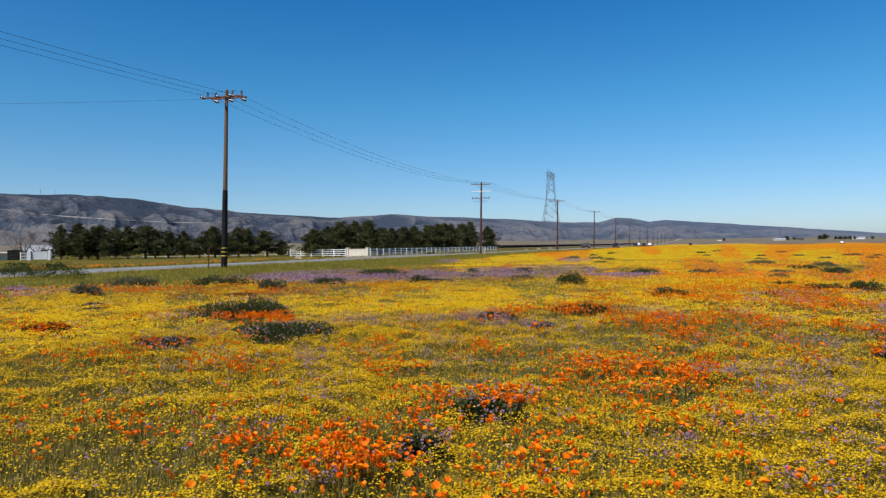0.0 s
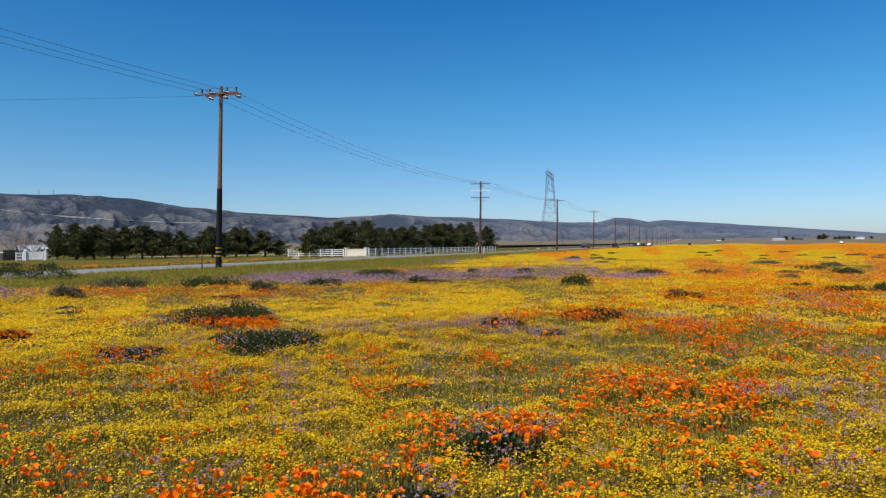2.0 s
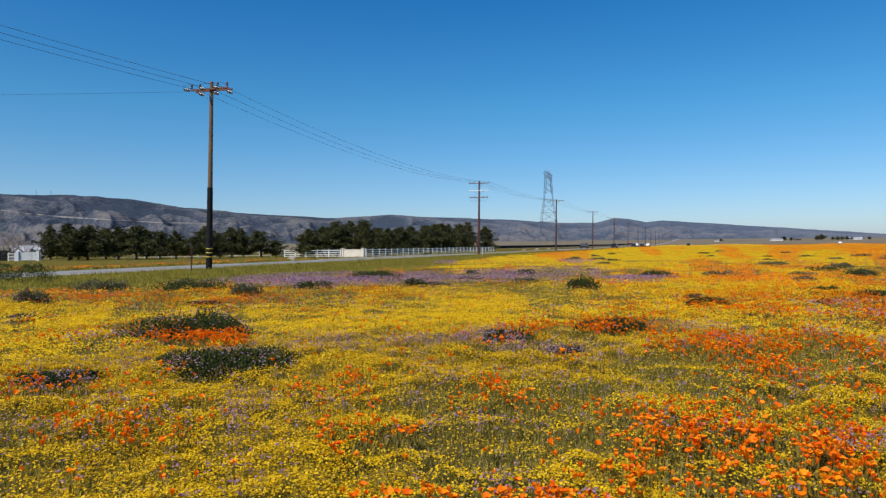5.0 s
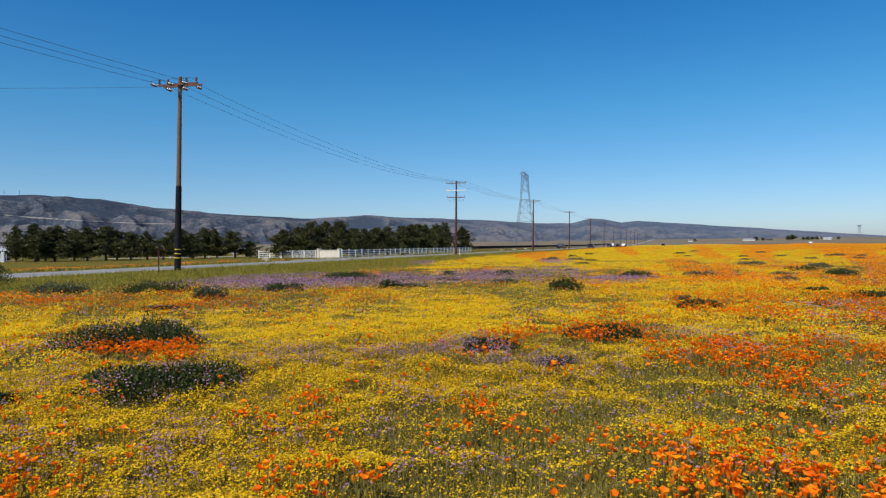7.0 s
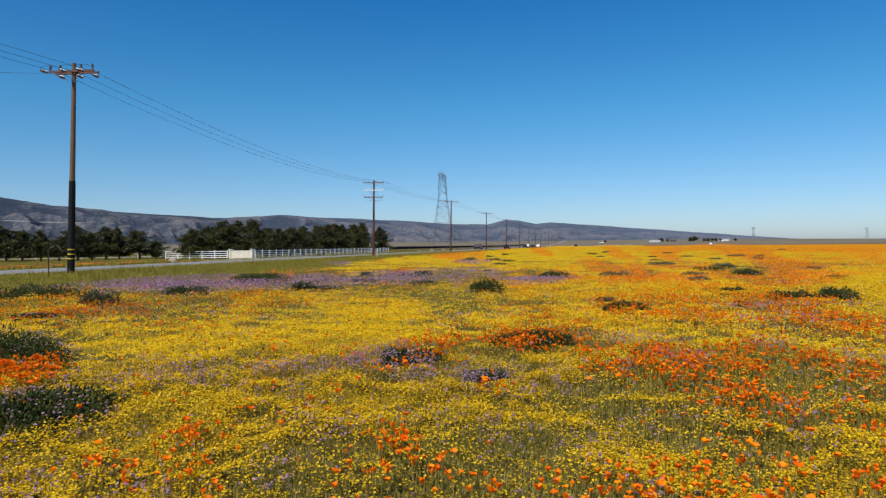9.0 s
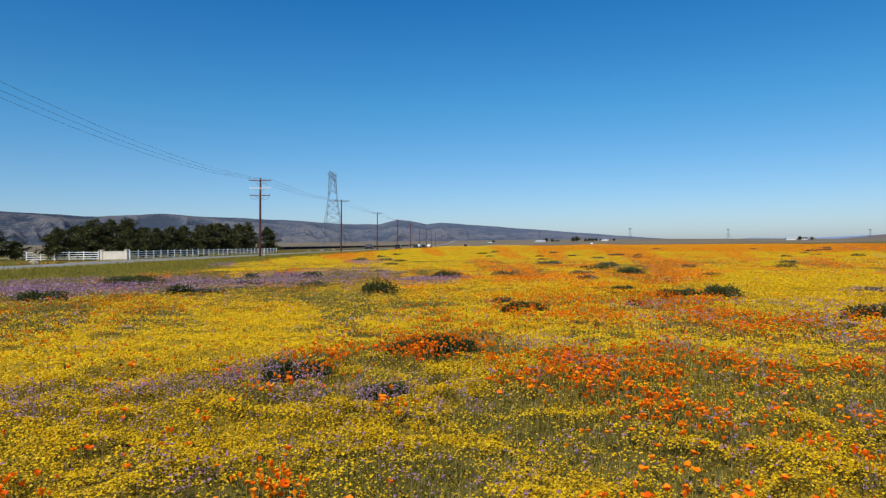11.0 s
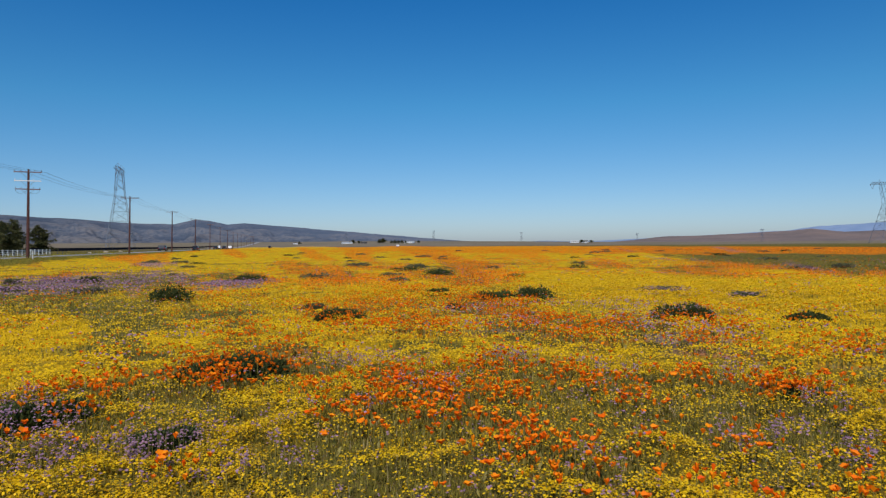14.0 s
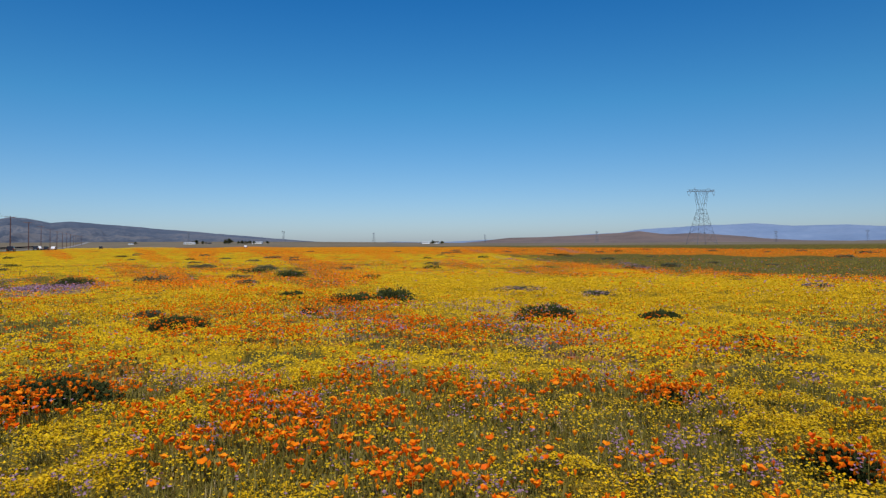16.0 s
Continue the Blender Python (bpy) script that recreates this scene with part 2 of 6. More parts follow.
def ground_z(x, y):
    x, y = np.asarray(x, float), np.asarray(y, float)
    r, az, s, o = plan(x, y)
    brow = 11 + 5 * smooth(35, 55, az)
    z = 0.05 + 0.07 * smooth(4, 7, r) - 0.32 * smooth(0, 20, r - brow) + 0.05 * (grain(x, y, 2.5, 11) - 0.5) * (1 - smooth(60, 120, r))
    bank = smooth(23, 28, o) * (1 - smooth(36, 41, o))
    z = z * (1 - bank) + 0.04 * bank
    z = z - 0.27 * smooth(37, 55, o)
    left = 1 - smooth(40, 75, az) * (1 - smooth(150, 200, az))
    return z + (2.0 + 9.0 * left) * smooth(450, 1700, r)


def at_ground(p, lift=0.0):
    return float(p[0]), float(p[1]), float(ground_z(p[0], p[1])) + lift


# Drifts of flowers: x, y, half width across the view, half depth, strength.
ORANGE_A = [
    (-2.8, 20, 1.65, 4.07, 0.8), (-0.6, 18.5, 0.83, 2.84, 0.6), (-1.05, 11.29, 0.24, 1.09, 1), (-0.37, 10.63, 0.3, 0.81, 1), (-1.91, 11.59, 0.57, 0.76, 0.4),
    (-3.94, 11.24, 0.38, 1.07, 0.8), (-3.05, 9.84, 0.33, 0.67, 0.6), (-1.62, 8.44, 0.41, 0.35, 0.45), (-1.79, 8.12, 0.27, 0.28, 0.35), (-1.81, 7.43, 0.36, 0.36, 0.35),
    (-2.57, 7.71, 0.52, 0.38, 0.25), (-1.32, 6.92, 0.34, 0.39, 0.3), (-0.75, 7.05, 0.34, 0.45, 0.35), (0.54, 7.67, 0.31, 0.35, 0.45), (0.63, 6.63, 0.21, 0.41, 0.7),
    (-0.34, 7.24, 0.29, 0.31, 0.25), (-1.51, 6.57, 0.21, 0.16, 0.3), (-2.31, 6.26, 0.11, 0.18, 0.4), (-1.04, 4.83, 0.08, 0.21, 0.6),
]
ORANGE_B = [
    (-0.56, 4.9, 0.1, 0.22, 0.45), (-0.28, 4.89, 0.15, 0.29, 0.45), (-0.16, 4.72, 0.09, 0.21, 0.65), (-0.43, 4.25, 0.17, 0.27, 0.9), (0.17, 4.08, 0.19, 0.41, 0.8),
    (-0.09, 3.86, 0.18, 0.22, 0.6), (-0.52, 3.81, 0.15, 0.21, 0.9), (-0.31, 3.75, 0.12, 0.2, 0.6), (0.12, 3.72, 0.15, 0.21, 0.6), (0.47, 4.75, 0.23, 0.37, 0.8),
    (1.05, 5.05, 0.46, 0.39, 1), (-1.66, 4.49, 0.09, 0.24, 0.8), (-1.45, 4.49, 0.1, 0.14, 0.8), (-0.85, 3.82, 0.12, 0.1, 0.55), (-0.74, 3.76, 0.06, 0.12, 0.7),
    (-1.47, 3.88, 0.06, 0.1, 0.5), (1.71, 6.96, 0.35, 0.73, 0.4), (2.79, 5.55, 0.61, 0.83, 0.6), (2.95, 6.23, 0.45, 0.49, 0.6),
]
ORANGE_C = [
    (2.62, 4.32, 0.16, 0.3, 1), (2.88, 4.29, 0.09, 0.25, 0.6), (1.92, 4.22, 0.17, 0.14, 1), (2.02, 4.62, 0.06, 0.25, 0.6), (2.14, 4.2, 0.07, 0.17, 0.6),
    (1.35, 4.22, 0.11, 0.15, 0.6), (1.43, 3.78, 0.05, 0.1, 0.9), (1.21, 3.55, 0.06, 0.1, 0.9), (0.98, 3.32, 0.05, 0.1, 0.8), (0.71, 3.39, 0.06, 0.1, 0.6),
    (1.32, 3.39, 0.03, 0.1, 0.8), (1.58, 3.31, 0.03, 0.1, 0.8), (-4.5, 21.5, 0.79, 2.94, 0.8), (-3.3, 19.8, 0.85, 2.31, 0.8), (-0.6, 16.9, 1.26, 2.25, 0.85),
    (-1.16, 11.35, 0.18, 0.89, 1), (-0.52, 10.77, 0.24, 0.43, 1), (-1.74, 11.57, 0.51, 0.52, 0.55), (-0.91, 9.88, 0.34, 0.48, 0.3),
]
ORANGE_D = [
    (0.2, 8.83, 0.09, 0.16, 0.9), (0.07, 8.68, 0.09, 0.11, 0.55), (-0.62, 8.61, 0.19, 0.21, 0.5), (-0.8, 8.08, 0.13, 0.22, 0.35), (-0.83, 7.61, 0.08, 0.14, 0.6),
    (-0.49, 7.52, 0.19, 0.18, 0.35), (-0.16, 7.48, 0.07, 0.14, 0.6), (-0.33, 7.12, 0.09, 0.12, 0.55), (-0.75, 7.25, 0.07, 0.26, 0.8), (-0.48, 6.9, 0.1, 0.1, 0.9),
    (-0.51, 6.77, 0.13, 0.1, 1), (-0.35, 6.74, 0.08, 0.1, 0.9), (-0.18, 6.69, 0.03, 0.1, 0.8), (0.4, 7.73, 0.1, 0.16, 0.8), (0.51, 7.61, 0.15, 0.23, 0.9),
    (0.68, 7.65, 0.11, 0.16, 0.9), (0.86, 7.95, 0.06, 0.22, 0.8), (0.71, 7.32, 0.11, 0.12, 0.7), (0.92, 7.26, 0.07, 0.18, 0.65),
]
ORANGE_E = [
    (0.6, 6.64, 0.12, 0.19, 1), (0.75, 6.55, 0.12, 0.15, 0.9), (1.04, 6.98, 0.08, 0.1, 0.8), (0.99, 6.65, 0.06, 0.1, 0.8), (1.36, 7.11, 0.14, 0.29, 0.55),
    (1.5, 7.52, 0.15, 0.16, 0.5), (0.94, 6.35, 0.07, 0.1, 0.8), (1.88, 7.4, 0.23, 0.24, 0.75), (1.8, 6.97, 0.17, 0.21, 0.75), (1.95, 6.91, 0.14, 0.21, 0.75),
    (1.52, 6.83, 0.11, 0.15, 0.6), (1.76, 6.59, 0.04, 0.1, 0.9), (2.04, 6.6, 0.06, 0.1, 0.8), (2.23, 6.45, 0.08, 0.12, 0.9), (2.57, 6.83, 0.05, 0.14, 0.8),
    (2.59, 6.49, 0.13, 0.17, 1), (2.83, 6.45, 0.1, 0.15, 1), (2.35, 6.2, 0.06, 0.1, 0.8), (2.28, 6, 0.04, 0.1, 0.9),
]
ORANGE_F = [
    (2.66, 5.93, 0.17, 0.21, 1), (2.47, 5.81, 0.09, 0.1, 1), (3.05, 6.11, 0.17, 0.18, 0.8), (3.25, 6.15, 0.14, 0.11, 0.85), (3.53, 6.26, 0.11, 0.1, 0.7),
    (3.21, 5.92, 0.13, 0.1, 0.8), (2.94, 5.78, 0.15, 0.1, 0.85), (3.19, 5.68, 0.08, 0.1, 1), (3.29, 6.55, 0.26, 0.15, 0.5), (2.55, 7.46, 0.24, 0.15, 0.4),
    (4.43, 10.75, 0.29, 0.92, 1), (3.73, 11.03, 0.57, 1.05, 0.5), (3.16, 10.52, 0.39, 0.39, 0.6), (5.39, 11.16, 0.39, 0.68, 0.6), (4.42, 8.58, 0.5, 0.71, 0.7),
    (5.02, 8.7, 0.54, 0.37, 0.75), (5.66, 8.47, 0.56, 0.39, 0.5), (4.44, 7.58, 0.09, 0.17, 0.7), (5.61, 7.82, 0.12, 0.48, 0.7),
]
ORANGE_G = [
    (2.6, 17.4, 0.43, 0.85, 0.5), (3.35, 13.24, 0.11, 0.49, 0.7), (4.32, 13.3, 0.46, 0.55, 0.45), (3.57, 10.46, 0.19, 0.51, 0.75), (3.7, 11.09, 0.46, 0.62, 0.45),
    (4.22, 10.36, 0.23, 0.63, 1), (3.03, 10.65, 0.11, 0.31, 0.9), (2.62, 9.22, 0.1, 0.13, 0.9), (2.91, 8.38, 0.11, 0.19, 0.65), (3.07, 8.31, 0.09, 0.15, 0.5),
    (2.87, 8.77, 0.04, 0.14, 0.6), (1.59, 9.78, 0.09, 0.11, 0.6), (9.5, 14.1, 1.38, 2.93, 0.8), (10.3, 13.1, 1.47, 2.26, 0.8), (7.62, 11.42, 0.95, 0.95, 0.65),
    (8.6, 10.78, 0.81, 0.9, 0.55), (8.86, 9.69, 0.62, 0.66, 0.5), (7.65, 9.27, 0.54, 0.4, 0.6), (9.9, 9.68, 0.68, 0.62, 0.5),
]
ORANGE_H = [
    (4.48, 9.1, 0.38, 0.31, 0.65), (4.96, 9.07, 0.3, 0.28, 0.75), (4.11, 8.44, 0.25, 0.25, 0.85), (5.47, 8.43, 0.22, 0.27, 1), (5.48, 7.79, 0.25, 0.36, 0.5),
    (4.37, 8.14, 0.24, 0.17, 0.6), (4.02, 7.71, 0.13, 0.15, 0.6), (3.99, 7.48, 0.05, 0.1, 0.8), (4.4, 7.32, 0.11, 0.12, 0.8), (4.06, 7.17, 0.03, 0.1, 0.8),
    (4.22, 6.93, 0.05, 0.1, 0.9), (5.22, 7.48, 0.06, 0.14, 0.8), (3.52, 7.84, 0.05, 0.1, 0.7), (8.11, 7.82, 0.33, 0.42, 0.75), (5.97, 7.42, 0.43, 0.33, 0.35),
    (4.94, 6.55, 0.09, 0.1, 0.6), (5.22, 6.54, 0.05, 0.15, 0.8), (4.18, 6.11, 0.09, 0.1, 0.9), (3.98, 6.45, 0.05, 0.1, 0.7),
]
ORANGE_I = [
    (3.86, 6.63, 0.05, 0.1, 0.7), (3.49, 6.63, 0.07, 0.1, 0.9), (5.45, 11.96, 0.36, 0.37, 0.7), (5.49, 11.11, 0.33, 0.5, 0.95), (5.47, 10.58, 0.3, 0.28, 0.65),
    (4.16, 10.2, 0.13, 0.26, 1), (3.91, 9.7, 0.11, 0.19, 1), (4.28, 10.04, 0.1, 0.17, 0.9), (4.79, 9.93, 0.09, 0.16, 0.7), (4.86, 9.19, 0.15, 0.26, 0.7),
    (4.98, 9.02, 0.15, 0.23, 0.7), (4.71, 8.57, 0.1, 0.26, 0.75), (4.37, 8.96, 0.14, 0.18, 0.85), (4.33, 8.72, 0.1, 0.18, 0.85), (4.33, 8.57, 0.11, 0.21, 0.8),
    (4.65, 8.31, 0.06, 0.1, 0.8), (4.07, 8.4, 0.15, 0.1, 1), (4.33, 8.22, 0.12, 0.1, 0.85), (4.35, 7.98, 0.07, 0.1, 0.85),
]
ORANGE_J = [
    (4.07, 8, 0.08, 0.1, 1), (4.13, 7.82, 0.05, 0.1, 0.8), (5.4, 8.28, 0.22, 0.19, 1), (3.79, 9, 0.05, 0.1, 0.7), (3.6, 8.69, 0.06, 0.1, 0.9),
    (3.86, 8.68, 0.03, 0.1, 0.9), (4.08, 8.73, 0.06, 0.1, 0.7), (3.71, 8.28, 0.04, 0.1, 0.8), (4.23, 7.34, 0.05, 0.1, 0.9), (3.99, 7.69, 0.05, 0.1, 0.9),
    (4.36, 7.5, 0.03, 0.1, 0.8), (5.24, 7.84, 0.05, 0.1, 0.6), (5.99, 13.17, 0.57, 0.42, 0.4), (6.13, 10.97, 0.17, 0.25, 0.6), (8.1, 8.91, 0.47, 0.5, 0.5),
    (7.95, 7.86, 0.07, 0.24, 0.8), (7.98, 7.65, 0.14, 0.2, 0.9), (7.1, 7.48, 0.14, 0.25, 0.75), (6.38, 7.44, 0.16, 0.23, 0.5),
]
ORANGE_K = [
    (6.57, 6.67, 0.21, 0.22, 0.9), (6.45, 6.91, 0.07, 0.16, 0.8), (6.06, 6.65, 0.17, 0.1, 0.85), (12, 6.09, 0.51, 0.46, 0.8), (5.18, 6.53, 0.06, 0.1, 0.9),
    (5.31, 6.48, 0.09, 0.1, 0.7), (5.31, 6.19, 0.09, 0.1, 0.8), (4.95, 6.13, 0.04, 0.1, 1), (5.49, 5.88, 0.09, 0.12, 1), (5.43, 5.66, 0.06, 0.12, 0.9),
    (5.25, 5.77, 0.06, 0.1, 0.9), (6.33, 5.6, 0.15, 0.24, 0.9), (5.12, 5.62, 0.04, 0.1, 0.9), (5.06, 7.35, 0.05, 0.14, 0.65), (4.43, 7.25, 0.07, 0.1, 1),
    (5.4, 7.55, 0.14, 0.15, 0.45), (5.26, 7.14, 0.06, 0.1, 0.65), (4.8, 6.46, 0.03, 0.1, 0.7),
]
ORANGE_L = [
    (3.47, 10.69, 0.41, 0.31, 0.8), (4.05, 10.19, 0.19, 0.48, 0.9), (3.77, 10.3, 0.24, 0.25, 0.7), (5.48, 11.3, 0.23, 0.47, 0.7), (3.85, 11.04, 0.18, 0.21, 0.6),
    (3.11, 10.46, 0.11, 0.3, 0.9), (3.09, 9.69, 0.13, 0.32, 0.7), (2.88, 9.76, 0.1, 0.17, 0.6), (3.03, 9.24, 0.18, 0.18, 0.5), (4.27, 8.41, 0.2, 0.17, 0.7),
    (4.38, 8.19, 0.23, 0.19, 0.6), (4.82, 8.93, 0.24, 0.19, 0.7), (5.4, 8.43, 0.18, 0.23, 0.9), (4.87, 9.53, 0.17, 0.22, 0.6), (3.23, 8.47, 0.16, 0.16, 0.35),
    (8.61, 11.94, 0.72, 0.45, 0.5), (9.03, 11.35, 0.48, 0.45, 0.5),
]
ORANGE = ORANGE_L + ORANGE_A + ORANGE_B + ORANGE_C + ORANGE_D + ORANGE_E + ORANGE_F + ORANGE_G + ORANGE_H + ORANGE_I + ORANGE_J + ORANGE_K
PURPLE_A = [
    (-1.5, 8.38, 0.31, 0.3, 0.8), (-0.42, 4.66, 0.22, 0.21, 0.5), (0.5, 4.16, 0.15, 0.31, 0.9), (1.16, 5.14, 0.34, 0.37, 0.9), (0.43, 4.01, 0.13, 0.16, 0.8),
    (1.16, 4.87, 0.2, 0.3, 0.9), (-0.1, 3.62, 0.14, 0.12, 0.5), (1.02, 3.31, 0.17, 0.15, 0.4), (1.81, 3.73, 0.2, 0.24, 0.6), (2.46, 3.97, 0.23, 0.14, 0.6),
    (5.27, 6.31, 0.34, 0.29, 0.6), (4.47, 5.27, 0.23, 0.16, 0.6), (3.45, 4.13, 0.22, 0.21, 0.5), (2.02, 3.11, 0.09, 0.13, 0.5), (2.15, 2.92, 0.09, 0.1, 0.5),
    (-1.31, 5.87, 0.28, 0.21, 0.35), (-1.09, 7, 0.28, 0.29, 0.35), (-0.86, 4.17, 0.27, 0.2, 0.25), (0.38, 9.65, 0.55, 0.37, 0.5),
]
PURPLE_B = [
    (-3.6, 13.7, 0.29, 0.83, 0.6), (-6.5, 20.3, 1.05, 2.31, 0.4), (5.12, 8.67, 0.27, 0.3, 0.9), (3.17, 8.81, 0.21, 0.27, 0.8), (3.22, 8.28, 0.44, 0.13, 0.5),
    (0.84, 9.66, 0.43, 0.33, 0.6), (2.21, 9.95, 0.23, 0.27, 0.7), (3.83, 7.4, 0.18, 0.14, 0.55), (1.54, 6.42, 0.38, 0.2, 0.5), (3.67, 6.94, 0.5, 0.18, 0.4),
    (1.72, 6.28, 0.12, 0.15, 0.6), (2.8, 5.91, 0.15, 0.12, 0.8), (0.5, 7.16, 0.2, 0.13, 0.45), (-1.9, 11.29, 0.28, 0.48, 0.7), (-1.55, 11.37, 0.28, 0.34, 0.55),
    (1.11, 6.39, 0.14, 0.19, 0.4), (1.5, 7.71, 0.16, 0.12, 0.5), (4.75, 7.02, 0.19, 0.15, 0.4), (2.22, 9.69, 0.3, 0.18, 0.9),
]
PURPLE_C = [
    (2.71, 9.65, 0.22, 0.43, 0.8), (3.13, 8.92, 0.17, 0.15, 0.9), (1.45, 12.33, 0.32, 0.25, 0.55), (1.26, 9.09, 0.22, 0.11, 0.5), (2.38, 7.97, 0.18, 0.12, 0.5),
    (1.95, 7.89, 0.17, 0.1, 0.6), (3.24, 8.26, 0.14, 0.15, 0.6), (2.58, 7.63, 0.12, 0.11, 0.5), (5.2, 8.71, 0.24, 0.24, 0.7), (4.32, 8.69, 0.18, 0.21, 0.45),
    (8.86, 8.4, 0.44, 0.87, 0.9), (11.43, 10.35, 0.59, 0.62, 0.6), (8.49, 10.42, 0.31, 0.42, 0.4), (8.41, 7.97, 0.2, 0.32, 0.6), (6.7, 7.23, 0.26, 0.22, 0.6),
    (5.28, 7.61, 0.26, 0.19, 0.4), (3.89, 7.3, 0.17, 0.1, 0.5), (4.19, 7.71, 0.11, 0.12, 0.4), (4.26, 6.99, 0.2, 0.1, 0.4),
]
PURPLE_D = [
    (3.97, 6.39, 0.44, 0.12, 0.5), (5.25, 6.55, 0.1, 0.13, 0.7), (3.43, 6.83, 0.34, 0.14, 0.3), (3.44, 8.12, 0.14, 0.15, 0.4), (4.34, 8.66, 0.08, 0.18, 0.7),
    (5.22, 8.74, 0.19, 0.27, 0.9), (5.49, 10.01, 0.28, 0.22, 0.4), (5.38, 8.61, 0.15, 0.2, 0.5), (13.1, 25.7, 1.15, 2.18, 0.8), (6.9, 7.36, 0.22, 0.28, 0.65),
    (6.16, 6.4, 0.15, 0.2, 0.9), (9.65, 7.53, 0.4, 0.31, 0.55), (8.45, 7.76, 0.35, 0.27, 0.65), (8.8, 8.49, 0.35, 0.66, 0.75), (11.58, 10.51, 0.36, 0.59, 0.6),
    (10.33, 6.13, 0.29, 0.22, 0.7), (9.68, 5.46, 0.26, 0.22, 0.7), (5.06, 6.41, 0.29, 0.26, 0.65), (5.11, 6.17, 0.17, 0.2, 0.6),
]
PURPLE_E = [
    (5.25, 5.91, 0.18, 0.17, 0.7), (5.29, 5.69, 0.12, 0.17, 0.5), (7.14, 5.9, 0.14, 0.13, 0.55), (5.43, 7.24, 0.2, 0.14, 0.35), (15, 11.4, 0.48, 0.73, 0.6),
    (14.5, 9.6, 0.44, 0.72, 0.6), (19.1, 5.9, 0.43, 1.08, 0.6),
]
PURPLE_F = [
    (3.16, 8.94, 0.14, 0.18, 0.9), (2.88, 9.59, 0.19, 0.21, 0.6), (2.81, 9.14, 0.22, 0.1, 0.6), (3.39, 8.11, 0.18, 0.13, 0.6), (5.28, 8.65, 0.16, 0.24, 0.8),
    (4.86, 8.59, 0.15, 0.17, 0.5), (2.8, 8.68, 0.2, 0.19, 0.5), (3.05, 8.25, 0.19, 0.12, 0.5), (3.86, 7.24, 0.1, 0.07, 0.6), (4.44, 8.74, 0.11, 0.15, 0.4),
    (3.93, 11.34, 0.29, 0.23, 0.5),
]
PURPLE = PURPLE_F + PURPLE_A + PURPLE_B + PURPLE_C + PURPLE_D + PURPLE_E
CARPET_A = [
    (-1.77, 6.32, 0.78, 0.6, 0.42), (-1.76, 5.11, 0.38, 0.63, 0.49), (-1.16, 4.46, 0.43, 0.47, 0.35), (-0.9, 5.47, 0.52, 0.55, 0.49), (0.39, 5.9, 0.57, 0.46, 0.42),
    (3.86, 4.86, 0.67, 1.18, 0.63), (2.52, 3.53, 0.47, 0.59, 0.63), (1.56, 3.24, 0.36, 0.24, 0.56), (1.34, 3.61, 0.19, 0.24, 0.42), (3.81, 5.37, 0.33, 0.67, 0.49),
    (2.14, 8.37, 0.42, 0.51, 0.8), (-3.2, 12.1, 1.21, 1.23, 0.8), (-1.38, 4.05, 0.23, 0.28, 0.56), (1.23, 8.76, 0.9, 0.46, 0.7), (2.36, 8.38, 0.51, 0.44, 0.7),
    (1.55, 12.02, 2.08, 1.41, 0.9), (-1.62, 14.89, 1.88, 1.09, 0.9), (5.87, 9.62, 0.77, 0.36, 0.9), (3.04, 6.95, 0.27, 0.49, 0.63),
]
CARPET_B = [
    (-0.02, 7.67, 0.53, 0.32, 0.42), (0.33, 6.91, 0.26, 0.33, 0.42), (6.91, 9.32, 0.6, 0.38, 0.9), (4.02, 6.83, 0.43, 0.27, 0.35), (-0.48, 9.73, 0.55, 0.36, 0.49),
    (5.66, 13.88, 2.48, 1.71, 0.6), (0.88, 7.94, 0.4, 0.22, 0.42), (1.84, 8.52, 0.9, 0.45, 0.7), (2.15, 10.91, 1.27, 1.04, 0.49), (2.72, 8.88, 0.19, 0.2, 0.7),
    (6.51, 8.15, 0.41, 0.51, 0.7), (5.97, 9.52, 0.29, 0.35, 0.63), (6.12, 11.04, 0.55, 0.55, 0.7), (3.02, 7.14, 0.28, 0.18, 0.59), (4.02, 6.8, 0.54, 0.25, 0.49),
    (4.62, 6.54, 0.38, 0.24, 0.56), (4.74, 6.91, 0.3, 0.17, 0.42), (18.2, 14, 2.78, 8.73, 1), (2.43, 14.22, 1.61, 1.14, 0.7),
]
CARPET_C = [
    (1.54, 9.3, 0.51, 0.28, 0.56), (6.41, 9.41, 0.54, 0.51, 0.63), (7.13, 10.87, 0.62, 0.35, 0.42), (3.57, 8.74, 0.3, 0.27, 0.42), (6.18, 5.84, 0.47, 0.58, 0.7),
    (7.51, 6.42, 0.97, 0.41, 0.42), (11.49, 6.83, 1.96, 1.5, 1), (13.9, 8, 3.29, 1.46, 1), (6.76, 8.15, 0.35, 0.56, 0.63), (4.74, 6.84, 0.38, 0.24, 0.56),
    (9, 5.62, 0.48, 0.6, 0.56), (15.8, 12.2, 2.06, 3.59, 0.9),
]
CARPET_D = [(2.2, 4.1, 0.36, 0.45, 0.7), (2.3, 3.5, 0.33, 0.38, 0.8), (3.7, 4.8, 0.45, 0.63, 0.8), (4.1, 6.1, 0.61, 0.58, 0.6), (1.4, 3.7, 0.22, 0.27, 0.5)]
CARPET_E = [
    (6.15, 9.57, 0.26, 0.44, 0.8), (3.45, 8.8, 0.15, 0.15, 0.6), (3.8, 8.04, 0.17, 0.12, 0.5), (2.65, 8.81, 0.15, 0.23, 0.8),
]
CARPET = CARPET_E + CARPET_D + CARPET_A + CARPET_B + CARPET_C
